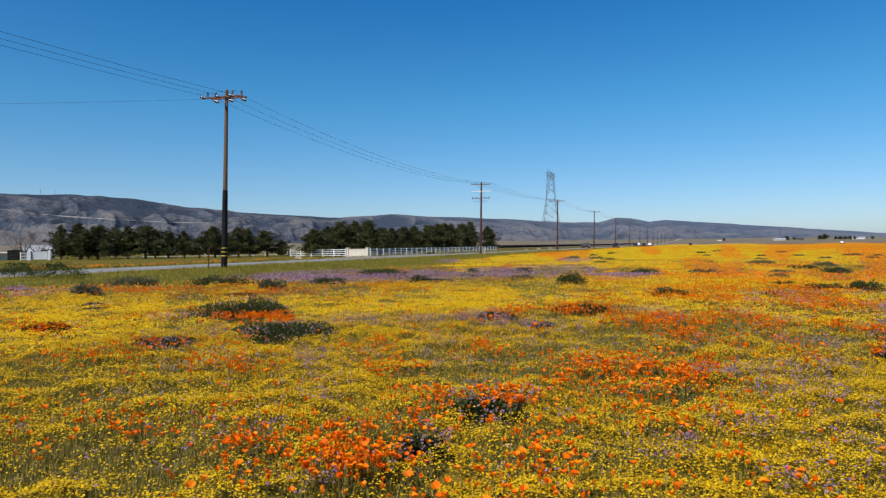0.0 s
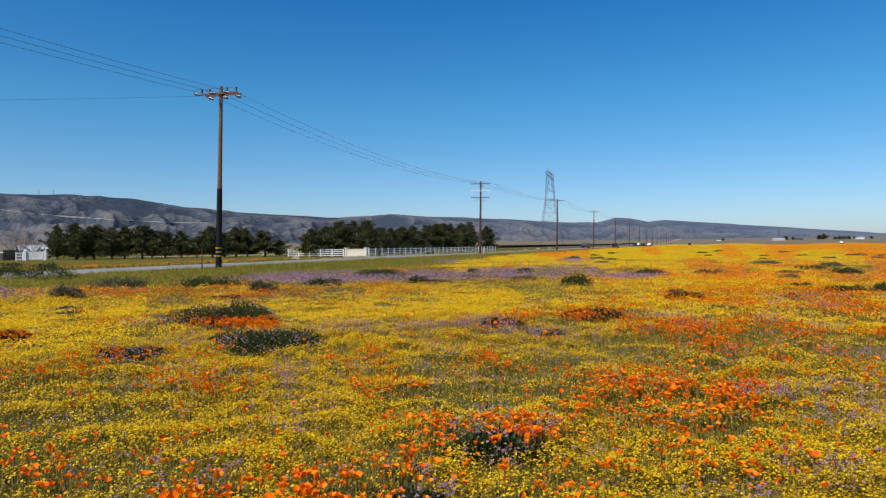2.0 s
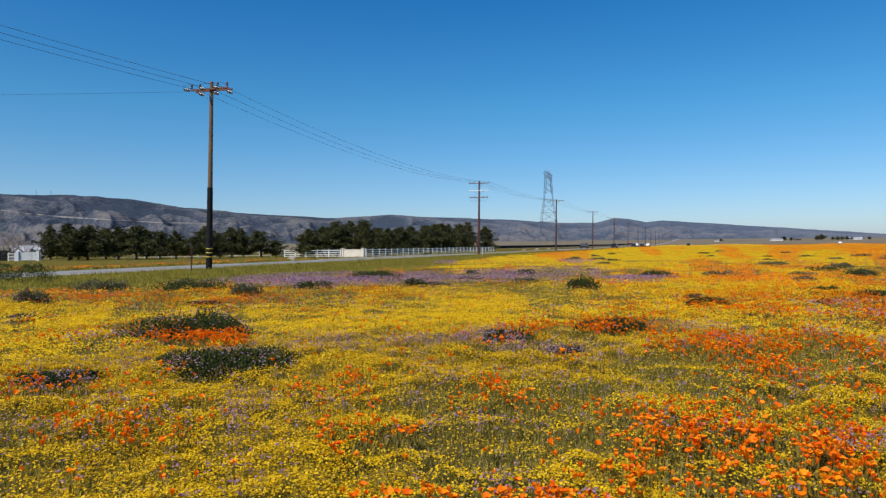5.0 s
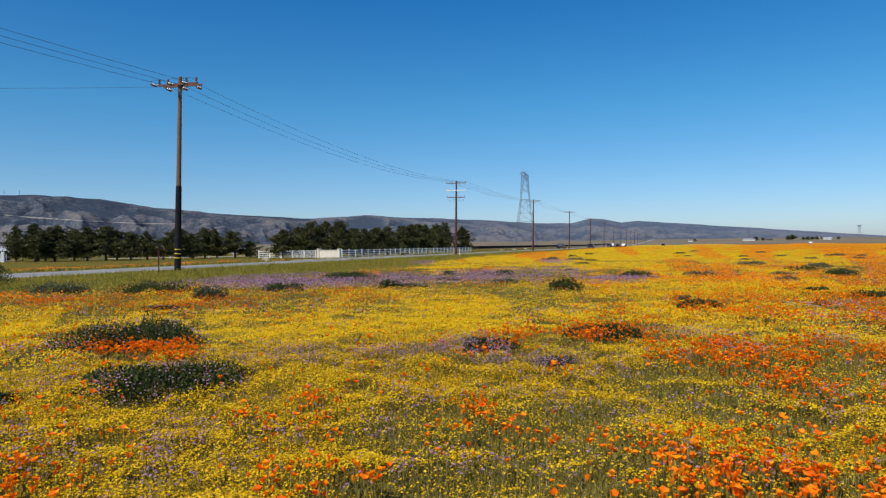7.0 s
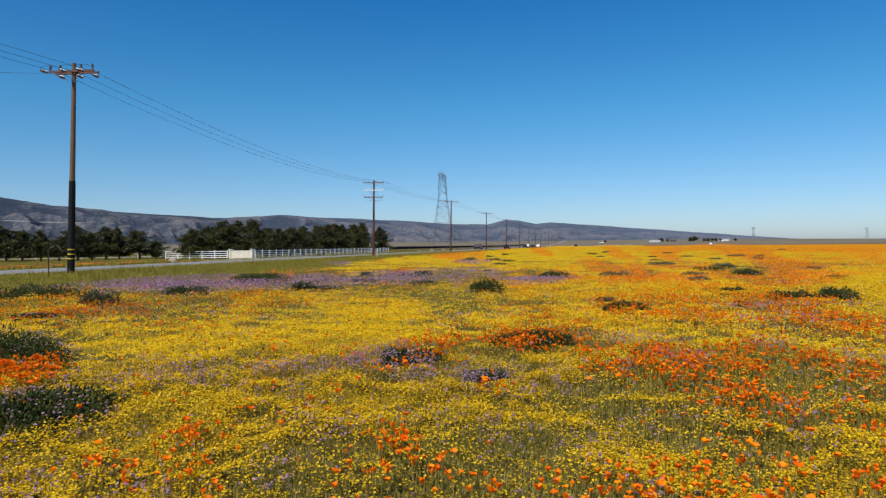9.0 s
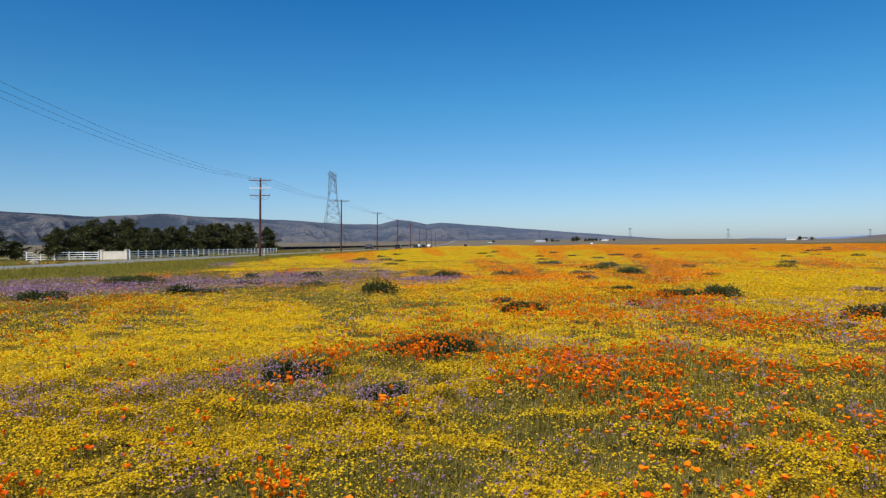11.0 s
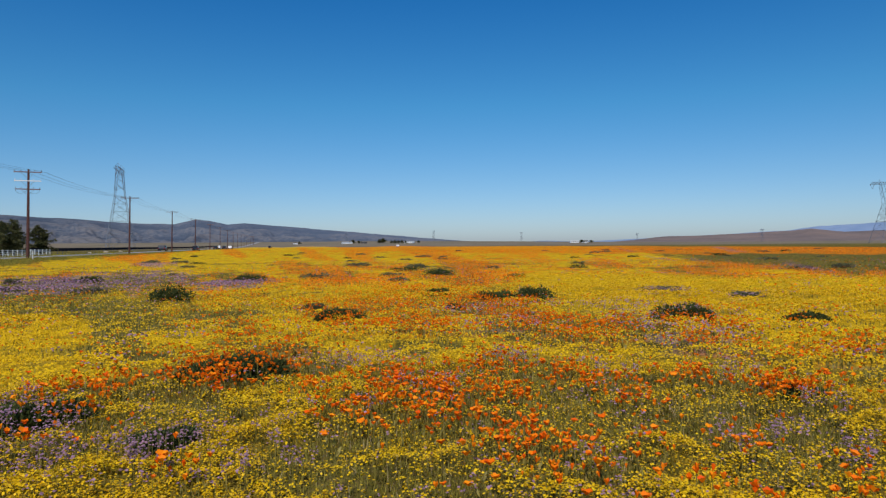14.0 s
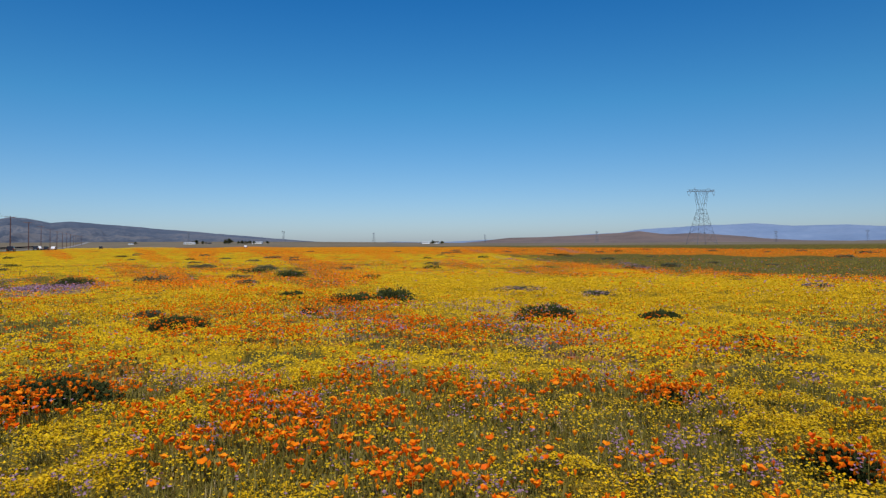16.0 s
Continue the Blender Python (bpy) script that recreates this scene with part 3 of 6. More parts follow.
GRASSY_A = [
    (0.29, 4.8, 0.38, 0.37, 0.56), (1.65, 4.73, 0.45, 0.5, 0.48), (1.78, 6.28, 0.42, 0.52, 0.4), (0.01, 3.67, 0.35, 0.24, 0.48), (-0.72, 3.95, 0.38, 0.36, 0.4),
    (1.66, 3.77, 0.3, 0.27, 0.4), (0.32, 3.58, 0.26, 0.28, 0.56), (0.82, 3.9, 0.19, 0.3, 0.32), (2.62, 7.68, 0.97, 0.29, 0.48), (1.59, 6.32, 0.37, 0.31, 0.72),
    (1.97, 6.18, 0.29, 0.28, 0.64), (1.29, 6.8, 0.19, 0.5, 0.48), (-0.65, 7.73, 0.4, 0.28, 0.4), (-0.76, 7.39, 0.22, 0.56, 0.4), (4.37, 11.58, 0.39, 0.61, 0.6),
    (7.27, 10.54, 1.17, 0.87, 0.5), (3.84, 8.5, 0.42, 0.61, 0.4), (4.48, 8.19, 0.54, 0.39, 0.32), (3.21, 5.79, 0.2, 0.18, 0.24),
]
GRASSY_B = [
    (2.52, 7.58, 0.37, 0.31, 0.56), (4.48, 11.24, 0.37, 0.36, 0.5), (3.73, 9.37, 0.32, 0.36, 0.37), (6.19, 8.8, 0.36, 0.55, 0.56), (7.18, 9.65, 0.53, 0.4, 0.6),
    (3.58, 7.22, 0.37, 0.25, 0.37), (4.85, 7.57, 0.41, 0.24, 0.31), (4.05, 6.31, 0.36, 0.16, 0.37), (2.02, 12.19, 0.51, 0.33, 0.19), (6.63, 8.98, 0.41, 0.56, 0.5),
    (5.63, 8.81, 0.41, 0.18, 0.31), (4.95, 7.88, 0.31, 0.48, 0.4), (3.92, 9.33, 0.39, 0.29, 0.31), (5.11, 7.37, 0.35, 0.2, 0.37), (4.92, 6.27, 0.55, 0.17, 0.31),
    (5.85, 7.68, 0.38, 0.2, 0.25), (8.57, 8.16, 0.36, 0.34, 0.4),
]
GRASSY_C = [(4.4, 11.9, 0.61, 0.54, 0.5), (3.6, 10.6, 0.31, 0.45, 0.6), (3.5, 8.5, 0.19, 0.26, 0.6), (3.6, 9.2, 0.28, 0.27, 0.5), (4.9, 13.6, 0.58, 0.55, 0.4), (5.0, 9.3, 0.25, 0.28, 0.5)]
GRASSY_D = [
    (4.7, 12.05, 0.51, 0.48, 0.5), (3.91, 9.31, 0.54, 0.32, 0.5), (3.44, 9.46, 0.41, 0.29, 0.6), (3.17, 8.01, 0.36, 0.09, 0.5), (3.54, 7.98, 0.16, 0.15, 0.4),
    (4.3, 7.71, 0.18, 0.28, 0.4),
]
GRASSY = GRASSY_D + GRASSY_C + GRASSY_A + GRASSY_B
PURPLE_EDGE = [
    (-4, 36, 2.44, 4.47, 0.7), (-1, 35.6, 2.64, 5.2, 0.8), (2.3, 35, 2.59, 5.33, 0.8), (-2.3, 31.7, 1.4, 3.03, 0.5), (1.3, 29.2, 1.93, 5.88, 0.8),
    (4.5, 31.2, 2.08, 6.08, 0.9),
]
PURPLE_BELT = PURPLE_EDGE + [
    (2.0, 29.5, 4.0, 4.0, 0.9), (5.5, 26.0, 3.0, 2.5, 0.7), (13.0, 35.0, 3.5, 3.5, 0.8), (16.0, 39.0, 2.0, 2.5, 0.7), (3.4, 31.1, 4.3, 3.6, 1), (6.8, 32.1, 5, 4, 1),
    (9.9, 31.1, 3.3, 4, 0.9), (14.3, 26.3, 1.1, 2.1, 0.8), (8.1, 32.7, 2.1, 2.9, 0.9),
]
ORANGE_BELT = [(10.0, 41.0, 1.26, 3.09, 0.6), (12.6, 42.0, 2.01, 3.47, 0.9), (15.8, 43.0, 1.79, 2.94, 0.9), (18.8, 45.0, 1.56, 3.44, 0.6),
               (3.3, 20.0, 0.8, 1.04, 0.5), (3.8, 18.1, 0.67, 0.62, 0.35), (5.6, 18.4, 0.62, 0.57, 0.4), (20.6, 38.1, 2.02, 2.71, 0.5)]


# Shrubs: x, y, half width, height, kind.
SHRUBS_A = [
    (5.5, 5.73, 0.15, 0.13, "po"), (0.5, 4.15, 0.13, 0.12, "li"), (1.12, 4.87, 0.23, 0.15, "li"), (6.56, 6.71, 0.17, 0.08, "po"), (-0.21, 9.03, 0.55, 0.22, "li"),
    (3.19, 9.02, 0.16, 0.08, "li"), (2.84, 9.98, 0.26, 0.15, "li"), (9.68, 6.4, 0.16, 0.04, "li"), (-0.73, 11.47, 0.64, 0.38, "gl"), (4.52, 10.45, 0.42, 0.2, "po"),
    (-1.57, 8.84, 0.29, 0.09, "li"), (11.33, 7.76, 0.28, 0.14, "gr"), (10.48, 9.03, 0.38, 0.26, "gl"), (-3.31, 10.59, 0.25, 0.13, "po"), (9.99, 12.79, 0.12, 0.09, "gr"),
    (7.72, 13.04, 0.32, 0.19, "gr"), (-1.1, 16.23, 0.27, 0.12, "li"), (8.56, 14.64, 0.18, 0.12, "sa"), (-3.75, 14.75, 0.19, 0.1, "li"),
]
SHRUBS = SHRUBS_A
SHRUBS_BEYOND_A = [
    (11.89, 13.4, 0.4, 0.15, "gr"), (12.44, 12.87, 0.35, 0.22, "gr"), (15.32, 9.83, 0.33, 0.12, "li"), (16.36, 12, 0.44, 0.11, "li"), (12.62, 15.48, 0.32, 0.11, "gr"),
    (18.36, 4.76, 0.24, 0.08, "li"), (-0.47, 19.83, 0.33, 0.28, "sa"), (16.39, 11.97, 0.54, 0.11, "li"), (8.21, 19.09, 0.38, 0.31, "gr"), (20.77, 5.94, 0.33, 0.13, "li"),
    (-5.05, 19.3, 0.31, 0.29, "sa"), (1.35, 23.44, 0.53, 0.24, "gr"), (-2.17, 24.21, 1, 0.35, "gr"), (4.7, 24.33, 0.31, 0.22, "gr"), (5.44, 24.35, 0.44, 0.2, "gl"),
    (9.3, 26.09, 0.46, 0.27, "gl"), (-5.11, 27.86, 0.4, 0.19, "gr"), (18.98, 23.19, 0.22, 0.11, "sa"), (18.7, 22.88, 0.35, 0.11, "sa"),
]
SHRUBS_BEYOND_B = [
    (8.44, 30.78, 0.46, 0.22, "gl"), (16.49, 29.14, 0.62, 0.23, "gr"), (24.43, 25.95, 0.46, 0.21, "gr"), (5.1, 35.96, 1.01, 0.22, "gr"), (12.43, 34.3, 0.44, 0.19, "gr"),
    (24.8, 26.58, 0.54, 0.23, "gr"), (10.04, 35.79, 0.3, 0.17, "sa"), (-9.72, 33.3, 1.29, 0.63, "gr"), (-12.16, 35.97, 1.04, 0.47, "gr"), (42.08, 13.45, 0.54, 0.21, "sa"),
    (31.54, 34.38, 0.64, 0.22, "sa"), (31.63, 39.89, 0.87, 0.2, "sa"), (-5.6, 27.6, 0.8, 0.34, "sa"), (4.6, 33, 1.1, 0.28, "gr"),
]
SHRUBS_BEYOND = SHRUBS_BEYOND_A + SHRUBS_BEYOND_B


VERGE_EDGE = (22.0, 22.0, 20.0, 18.5, 21.5, 25.0, 26.3)      # where the field ends, metres from the start across to the road


def drift(x, y, rows, ragged):
    """How strongly the drifts cover each place, 0 to 1, with ragged edges."""
    out = np.zeros_like(x)
    for px, py, rx, ry, amount in rows:
        way = math.atan2(px - CENTRE[0], py - CENTRE[1])
        reach = 1.6 * max(rx, ry)
        here = (np.abs(x - px) < reach) & (np.abs(y - py) < reach)
        dx, dy = x[here] - px, y[here] - py
        u, v = dx * math.cos(way) - dy * math.sin(way), dx * math.sin(way) + dy * math.cos(way)
        q = (u / (rx * 1.15)) ** 2 + (v / (ry * 1.15)) ** 2
        out[here] = np.maximum(out[here], amount * np.clip(1.25 - q + 1.3 * (ragged[here] - 0.5), 0, 1))
    return out


def bloom(x, y):
    """The cover of gold, orange and lilac flowers at each place, and of tall verge grass; each 0 to 1."""
    x, y = np.asarray(x, float), np.asarray(y, float)
    r, az, s, o = plan(x, y)
    near = r < 60
    rag = grain(x, y, 0.5, 21)
    big, mid = grain(x, y, 6.0, 31), grain(x, y, 1.5, 41)
    far_rag = grain(x, y, 0.05 * r.clip(30, 900), 51)
    tufts = smooth(0.36, 0.60, grain(x, y, 0.45, 35))
    gold = 0.53 + 0.15 * smooth(1.0, 5.0, x) + 1.4 * (mid - 0.5) + 0.8 * (big - 0.5) + 0.9 * (grain(x, y, 0.45, 33) - 0.5)
    east, home = smooth(26, 48, az), smooth(0.5, 2.0, x) * (1 - smooth(5.0, 7.2, y)) * (1 - smooth(8, 12, x))
    orange = np.clip(0.11 - 0.05 * home + (0.34 - 0.15 * smooth(8, 14, r)) * east * (1 - 0.8 * home) + 0.9 * (grain(x, y, 1.7, 61) - 0.62), 0.02, 0.6) * (0.3 + 1.2 * tufts)
    orange = orange + smooth(14, 30, r) * np.clip((0.65 + 0.15 * east) * (grain(x, y, 0.045 * r.clip(40, 400), 63) - 0.50), 0, 0.5)
    gold = gold + 0.20 * home
    sheet_of_gold = smooth(48, 58, az + 14 * (big - 0.5)) * smooth(11, 16, r) * (1 - smooth(26, 32, r))
    gold, orange = gold + 0.40 * sheet_of_gold, orange * (1 - 0.85 * sheet_of_gold)
    lilac = np.clip(0.04 + (2.2 + 1.4 * east) * (grain(x, y, 0.9, 71) - 0.60 + 0.02 * east), 0.015, 0.7) * (1 - 0.9 * smooth(10, 18, r))
    if near.any():
        xs, ys, rg = x[near], y[near], rag[near]
        o_d = drift(xs, ys, ORANGE + ORANGE_BELT, rg) * (1 - 0.35 * home[near])
        p_d = drift(xs, ys, PURPLE, rg)
        belt = drift(xs, ys, PURPLE_BELT, rg)
        c_d = drift(xs, ys, CARPET, rg)
        g_d = drift(xs, ys, GRASSY, rg)
        bush = np.zeros_like(xs)
        for px, py, w, h, _ in SHRUBS + SHRUBS_BEYOND:
            bush = np.maximum(bush, np.clip(1.5 - ((xs - px) ** 2 + (ys - py) ** 2) / (w * 0.95) ** 2, 0, 1))
        gold[near] += 0.5 * c_d - 0.45 * g_d - 0.10 * o_d - 0.30 * p_d
        orange[near] = np.clip(orange[near] * (1 - (0.6 + 0.35 * smooth(9, 15, r[near])) * c_d) * (1 - 0.35 * bush) + (0.80 - 0.48 * smooth(8, 17, r[near])) * o_d * (0.45 + 0.55 * tufts[near]), 0, 1)
        lilac[near] = np.clip((lilac[near] * (1 - 0.6 * c_d) + p_d * (0.35 + 0.5 * tufts[near]) + belt * (0.18 + 0.5 * smooth(0.35, 0.6, grain(xs, ys, 1.8, 73)))) * (1 - 0.75 * bush), 0, 1)
    gold = 0.24 + 0.76 * smooth(0.28, 0.60, gold)
    if near.any():
        gold[near] *= (1 - bush) * (1 - 0.85 * belt)
    streak = smooth(0.54, 0.64, grain(x, y, 0.055 * r.clip(20, 900), 57)) * smooth(16, 28, r)
    gold, orange = gold * (1 - 0.45 * streak * (1 - 0.7 * sheet_of_gold)), np.clip(orange + (0.28 + 0.06 * east) * streak * (1 - 0.7 * sheet_of_gold), 0, 1)
    if near.any():
        orange[near] *= 1 - 0.85 * belt
    # dull and orange patches in the middle distance
    middle = smooth(6, 10, r) * (1 - 0.85 * sheet_of_gold) * (1 - smooth(40, 70, r))
    dull = smooth(0.50, 0.62, grain(x, y, 0.085 * r.clip(6, 40), 37)) * middle
    flush = smooth(0.53, 0.63, grain(x, y, 0.075 * r.clip(6, 40), 39)) * middle
    patch = smooth(0.42, 0.58, grain(x, y, 0.07 * r.clip(6, 40), 43))
    west = (1 - smooth(22, 44, az)) * smooth(9, 13, r) * (1 - smooth(30, 50, r))
    gold, orange = gold * (1 - 0.60 * dull) * (1 - 0.25 * flush) * (1 - (0.16 + 0.42 * patch) * west), np.clip(orange + (0.09 + 0.06 * east + 0.07 * west) * flush, 0, 1)
    # bands across the far field
    inner = np.interp(az, (58, 66, 75, 84, 95), (95, 60, 42, 31, 28))
    outer = np.interp(az, (20, 40, 52, 66, 77, 84, 95), (260, 150, 115, 92, 95, 84, 78))
    end = np.interp(az, (20, 50, 66, 84, 95), (560, 520, 260, 150, 140))
    jag = r * (1 + (0.5 - 0.25 * smooth(56, 72, az)) * (far_rag - 0.5))
    right = smooth(56, 72, az)
    green_band = right * smooth(inner * 0.92, inner * 1.08, jag) * (1 - smooth(outer * 0.95, outer * 1.1, jag))
    orange_band = smooth(outer * 0.85, outer * 1.1, jag)
    strip = right * smooth(inner * 0.80, inner * 0.86, jag) * (1 - smooth(inner * 0.92, inner, jag))
    orange_band = orange_band * (0.30 + 0.35 * smooth(34, 50, az) + 0.35 * right) * (0.45 + 0.55 * np.maximum(right, smooth(0.42, 0.60, grain(x, y, 0.11 * r.clip(30, 900), 53))))
    gold = gold * (1 - 0.15 * smooth(26, 60, r)) * (1 - 0.97 * green_band) * (1 - 0.85 * orange_band) * (1 - 0.6 * strip)
    orange = np.clip(orange * (1 - 0.75 * green_band) + 0.95 * orange_band * (0.55 + 0.7 * far_rag) + 0.65 * strip * smooth(0.40, 0.52, far_rag), 0, 1)
    lilac = np.clip(lilac + 0.4 * smooth(14, 24, r) * smooth(0.64, 0.78, grain(x, y, 0.06 * r.clip(20, 400), 75)) * (1 - green_band), 0, 1)
    rim = 1 - smooth(end * 0.9, end * 1.1, jag)
    edge = o + 4 * (grain(x, y, 4, 81) - 0.5) - np.interp(s, (0, 15, 30, 45, 60, 80, 140), VERGE_EDGE)
    gold = gold * (1 - 0.55 * smooth(-7, -1, edge) * smooth(0.35, 0.55, grain(x, y, 1.8, 83)))
    field = rim * (1 - smooth(-1.5, 1.5, edge))
    over_road = smooth(45, 52, o + 6 * (rag - 0.5)) * (1 - smooth(60, 68, o + 6 * (rag - 0.5))) * smooth(-40, 0, s) * (1 - smooth(80, 100, s))
    verge = smooth(-2.0, 1.5, edge) * (1 - smooth(140, 300, r)) * (1 - 0.75 * smooth(34, 38, o))
    gold, lilac = gold * field + 0.08 * over_road, lilac * field
    orange = orange * field + 0.55 * over_road * smooth(0.4, 0.6, mid)
    return gold, orange, lilac, np.clip(verge * (1 - over_road), 0, 1)


def ground_material():
    m, nodes, links, bsdf = graph("meadow_ground")
    pos, tone, cover = nodes.new("ShaderNodeTexCoord"), nodes.new("ShaderNodeVertexColor"), nodes.new("ShaderNodeVertexColor")
    tone.layer_name, cover.layer_name = "bloom", "cover"

    def noise_at(scale, detail=3):
        n = nodes.new("ShaderNodeTexNoise")
        n.inputs["Scale"].default_value, n.inputs["Detail"].default_value = scale, detail
        links.new(pos.outputs["Object"], n.inputs["Vector"])
        return n.outputs["Fac"]

    def ramp(fac, a, b, lo, hi):
        n = nodes.new("ShaderNodeValToRGB")
        n.color_ramp.elements[0].position, n.color_ramp.elements[1].position = lo, hi
        n.color_ramp.elements[0].color, n.color_ramp.elements[1].color = (*a, 1), (*b, 1)
        links.new(fac, n.inputs["Fac"])
        return n.outputs["Color"]

    def mix(fac, a, b):
        n = nodes.new("ShaderNodeMix")
        n.data_type = "RGBA"
        links.new(fac, n.inputs[0])
        links.new(a, n.inputs[6])
        links.new(b, n.inputs[7])
        return n.outputs[2]

    def op(kind, a, b):
        n = nodes.new("ShaderNodeMath")
        n.operation, n.use_clamp = kind, True
        for slot, v in ((0, a), (1, b)):
            if isinstance(v, (int, float)):
                n.inputs[slot].default_value = v
            else:
                links.new(v, n.inputs[slot])
        return n.outputs[0]

    split, parts = nodes.new("ShaderNodeSeparateColor"), nodes.new("ShaderNodeSeparateColor")
    links.new(tone.outputs["Color"], split.inputs[0])
    links.new(cover.outputs["Color"], parts.inputs[0])
    soil = ramp(noise_at(7.0), (0.060, 0.044, 0.014), (0.155, 0.117, 0.040), 0.35, 0.65)
    green = ramp(noise_at(1.1), (0.10, 0.082, 0.016), (0.21, 0.172, 0.038), 0.35, 0.65)
    base = mix(ramp(noise_at(22.0), (0, 0, 0), (1, 1, 1), 0.4, 0.6), soil, green)
    plain = ramp(noise_at(0.02, 5), (0.15, 0.13, 0.09), (0.23, 0.185, 0.135), 0.35, 0.65)
    base = mix(parts.outputs[1], base, plain)
    tall = ramp(noise_at(0.9, 4), (0.095, 0.09, 0.016), (0.22, 0.185, 0.034), 0.35, 0.65)
    base = mix(parts.outputs[2], base, tall)
    speck = noise_at(9.0, 4)
    spread = op("ADD", op("MULTIPLY", noise_at(1.7, 4), 0.7), op("MULTIPLY", speck, 0.3))
    for n, (lo, hi) in enumerate((((0.60, 0.36, 0.006), (0.84, 0.53, 0.010)), ((0.52, 0.12, 0.008), (0.76, 0.25, 0.012)), ((0.19, 0.112, 0.15), (0.31, 0.20, 0.25)))):
        here = op("MULTIPLY", split.outputs[n], parts.outputs[0])
        edge = op("MULTIPLY", op("SUBTRACT", op("ADD", here, 0.5), op("ADD", op("MULTIPLY", spread, 1.0), 0.27)), 3.0)
        base = mix(op("MULTIPLY", edge, parts.outputs[0]), base, ramp(speck, lo, hi, 0.35, 0.65))
    links.new(base, bsdf.inputs["Base Color"])
    bsdf.inputs["Roughness"].default_value, bsdf.inputs["Specular IOR Level"].default_value = 0.95, 0.0
    b = nodes.new("ShaderNodeBump")
    b.inputs["Strength"].default_value, b.inputs["Distance"].default_value = 0.5, 0.06
    links.new(noise_at(14.0, 4), b.inputs["Height"])
    links.new(b.outputs["Normal"], bsdf.inputs["Normal"])
    return m


def sheet(name, xs, ys, zs, mat, wrap=False):
    """A grid of points (rows by columns) as one mesh."""
    rows, cols = xs.shape
    idx = np.arange(rows * cols).reshape(rows, cols)
    if wrap:
        idx = np.concatenate([idx, idx[:, :1]], 1)
    quads = np.stack([idx[:-1, :-1], idx[:-1, 1:], idx[1:, 1:], idx[1:, :-1]], -1).reshape(-1, 4)
    me = raw_mesh(name, np.stack([xs, ys, zs], -1).reshape(-1, 3), quads, [mat])
    me.polygons.foreach_set("use_smooth", np.ones(len(quads), bool))
    return me


def raw_mesh(name, verts, faces, mats, index=None):
    me = bpy.data.meshes.new(name)
    k = faces.shape[1]
    me.vertices.add(len(verts))
    me.vertices.foreach_set("co", np.asarray(verts, np.float32).ravel())
    me.loops.add(faces.size)
    me.loops.foreach_set("vertex_index", np.asarray(faces, np.int32).ravel())
    me.polygons.add(len(faces))
    me.polygons.foreach_set("loop_start", np.arange(0, faces.size, k, dtype=np.int32))
    me.polygons.foreach_set("loop_total", np.full(len(faces), k, np.int32))
    for m in mats:
        me.materials.append(m)
    if index is not None:
        me.polygons.foreach_set("material_index", np.asarray(index, np.int32))
    me.update(calc_edges=True)
    return me


# ---- ground ----
turn = np.radians(np.concatenate([np.arange(-32, 106, 0.35), np.arange(106, 328, 3.0)]))
rings = np.concatenate([np.arange(0.02, 10, 0.22), np.geomspace(10, 4950, 160)])
RR, TT = np.meshgrid(rings, turn, indexing="ij")
GX, GY = CENTRE[0] + RR * np.sin(TT), CENTRE[1] + RR * np.cos(TT)
ground = new("ground", sheet("ground", GX, GY, ground_z(GX, GY), ground_material(), wrap=True))
tagged(ground, "flat spring meadow ground with soil, grass and far flower cover", "ground", kind="structure")
g, o_, p_, v_ = (a.ravel() for a in bloom(GX.ravel(), GY.ravel()))
fr = RR.ravel()
for name, cols in (("bloom", (g * (1 + 0.5 * smooth(35, 75, fr)), o_ * (1 + 0.3 * smooth(35, 75, fr)), p_)), ("cover", (0.42 + 0.58 * smooth(4, 18, fr), smooth(250, 700, fr), v_))):
    layer = ground.data.color_attributes.new(name, "FLOAT_COLOR", "POINT")
    layer.data.foreach_set("color", np.stack([*cols, np.ones_like(fr)], -1).astype(np.float32).ravel())


def strip(name, s0, s1, o0, o1, lift, mat, step=4.0, crown=0.0):
    """A ribbon along the road."""
    ss, oo = np.meshgrid(np.concatenate([np.arange(s0, min(s1, 300), step), np.arange(300, s1 + 1, 25.0)]) if s1 > 300 else np.arange(s0, s1 + step, step), np.linspace(o0, o1, 7), indexing="ij")
    px, py = EYE0[0] + ss * ALONG[0] + oo * ACROSS[0], EYE0[1] + ss * ALONG[1] + oo * ACROSS[1]
    mid = 1 - ((oo - (o0 + o1) / 2) / ((o1 - o0) / 2)) ** 2
    me = sheet(name, px, py, ground_z(px, py) + lift + crown * mid - 0.12 * (mid < 0.01), mat)
    return new(name, me)


tagged(strip("road", -80, 2300, 28.6, 34.8, 0.02, ASPHALT, crown=0.05), "sun-bleached two-lane asphalt road", "road", kind="structure")
tagged(strip("road_shoulder", 62, 92, 35.2, 46.0, 0.03, DIRT, crown=0.02), "pale dirt driveway beside the road", "driveway", kind="structure")


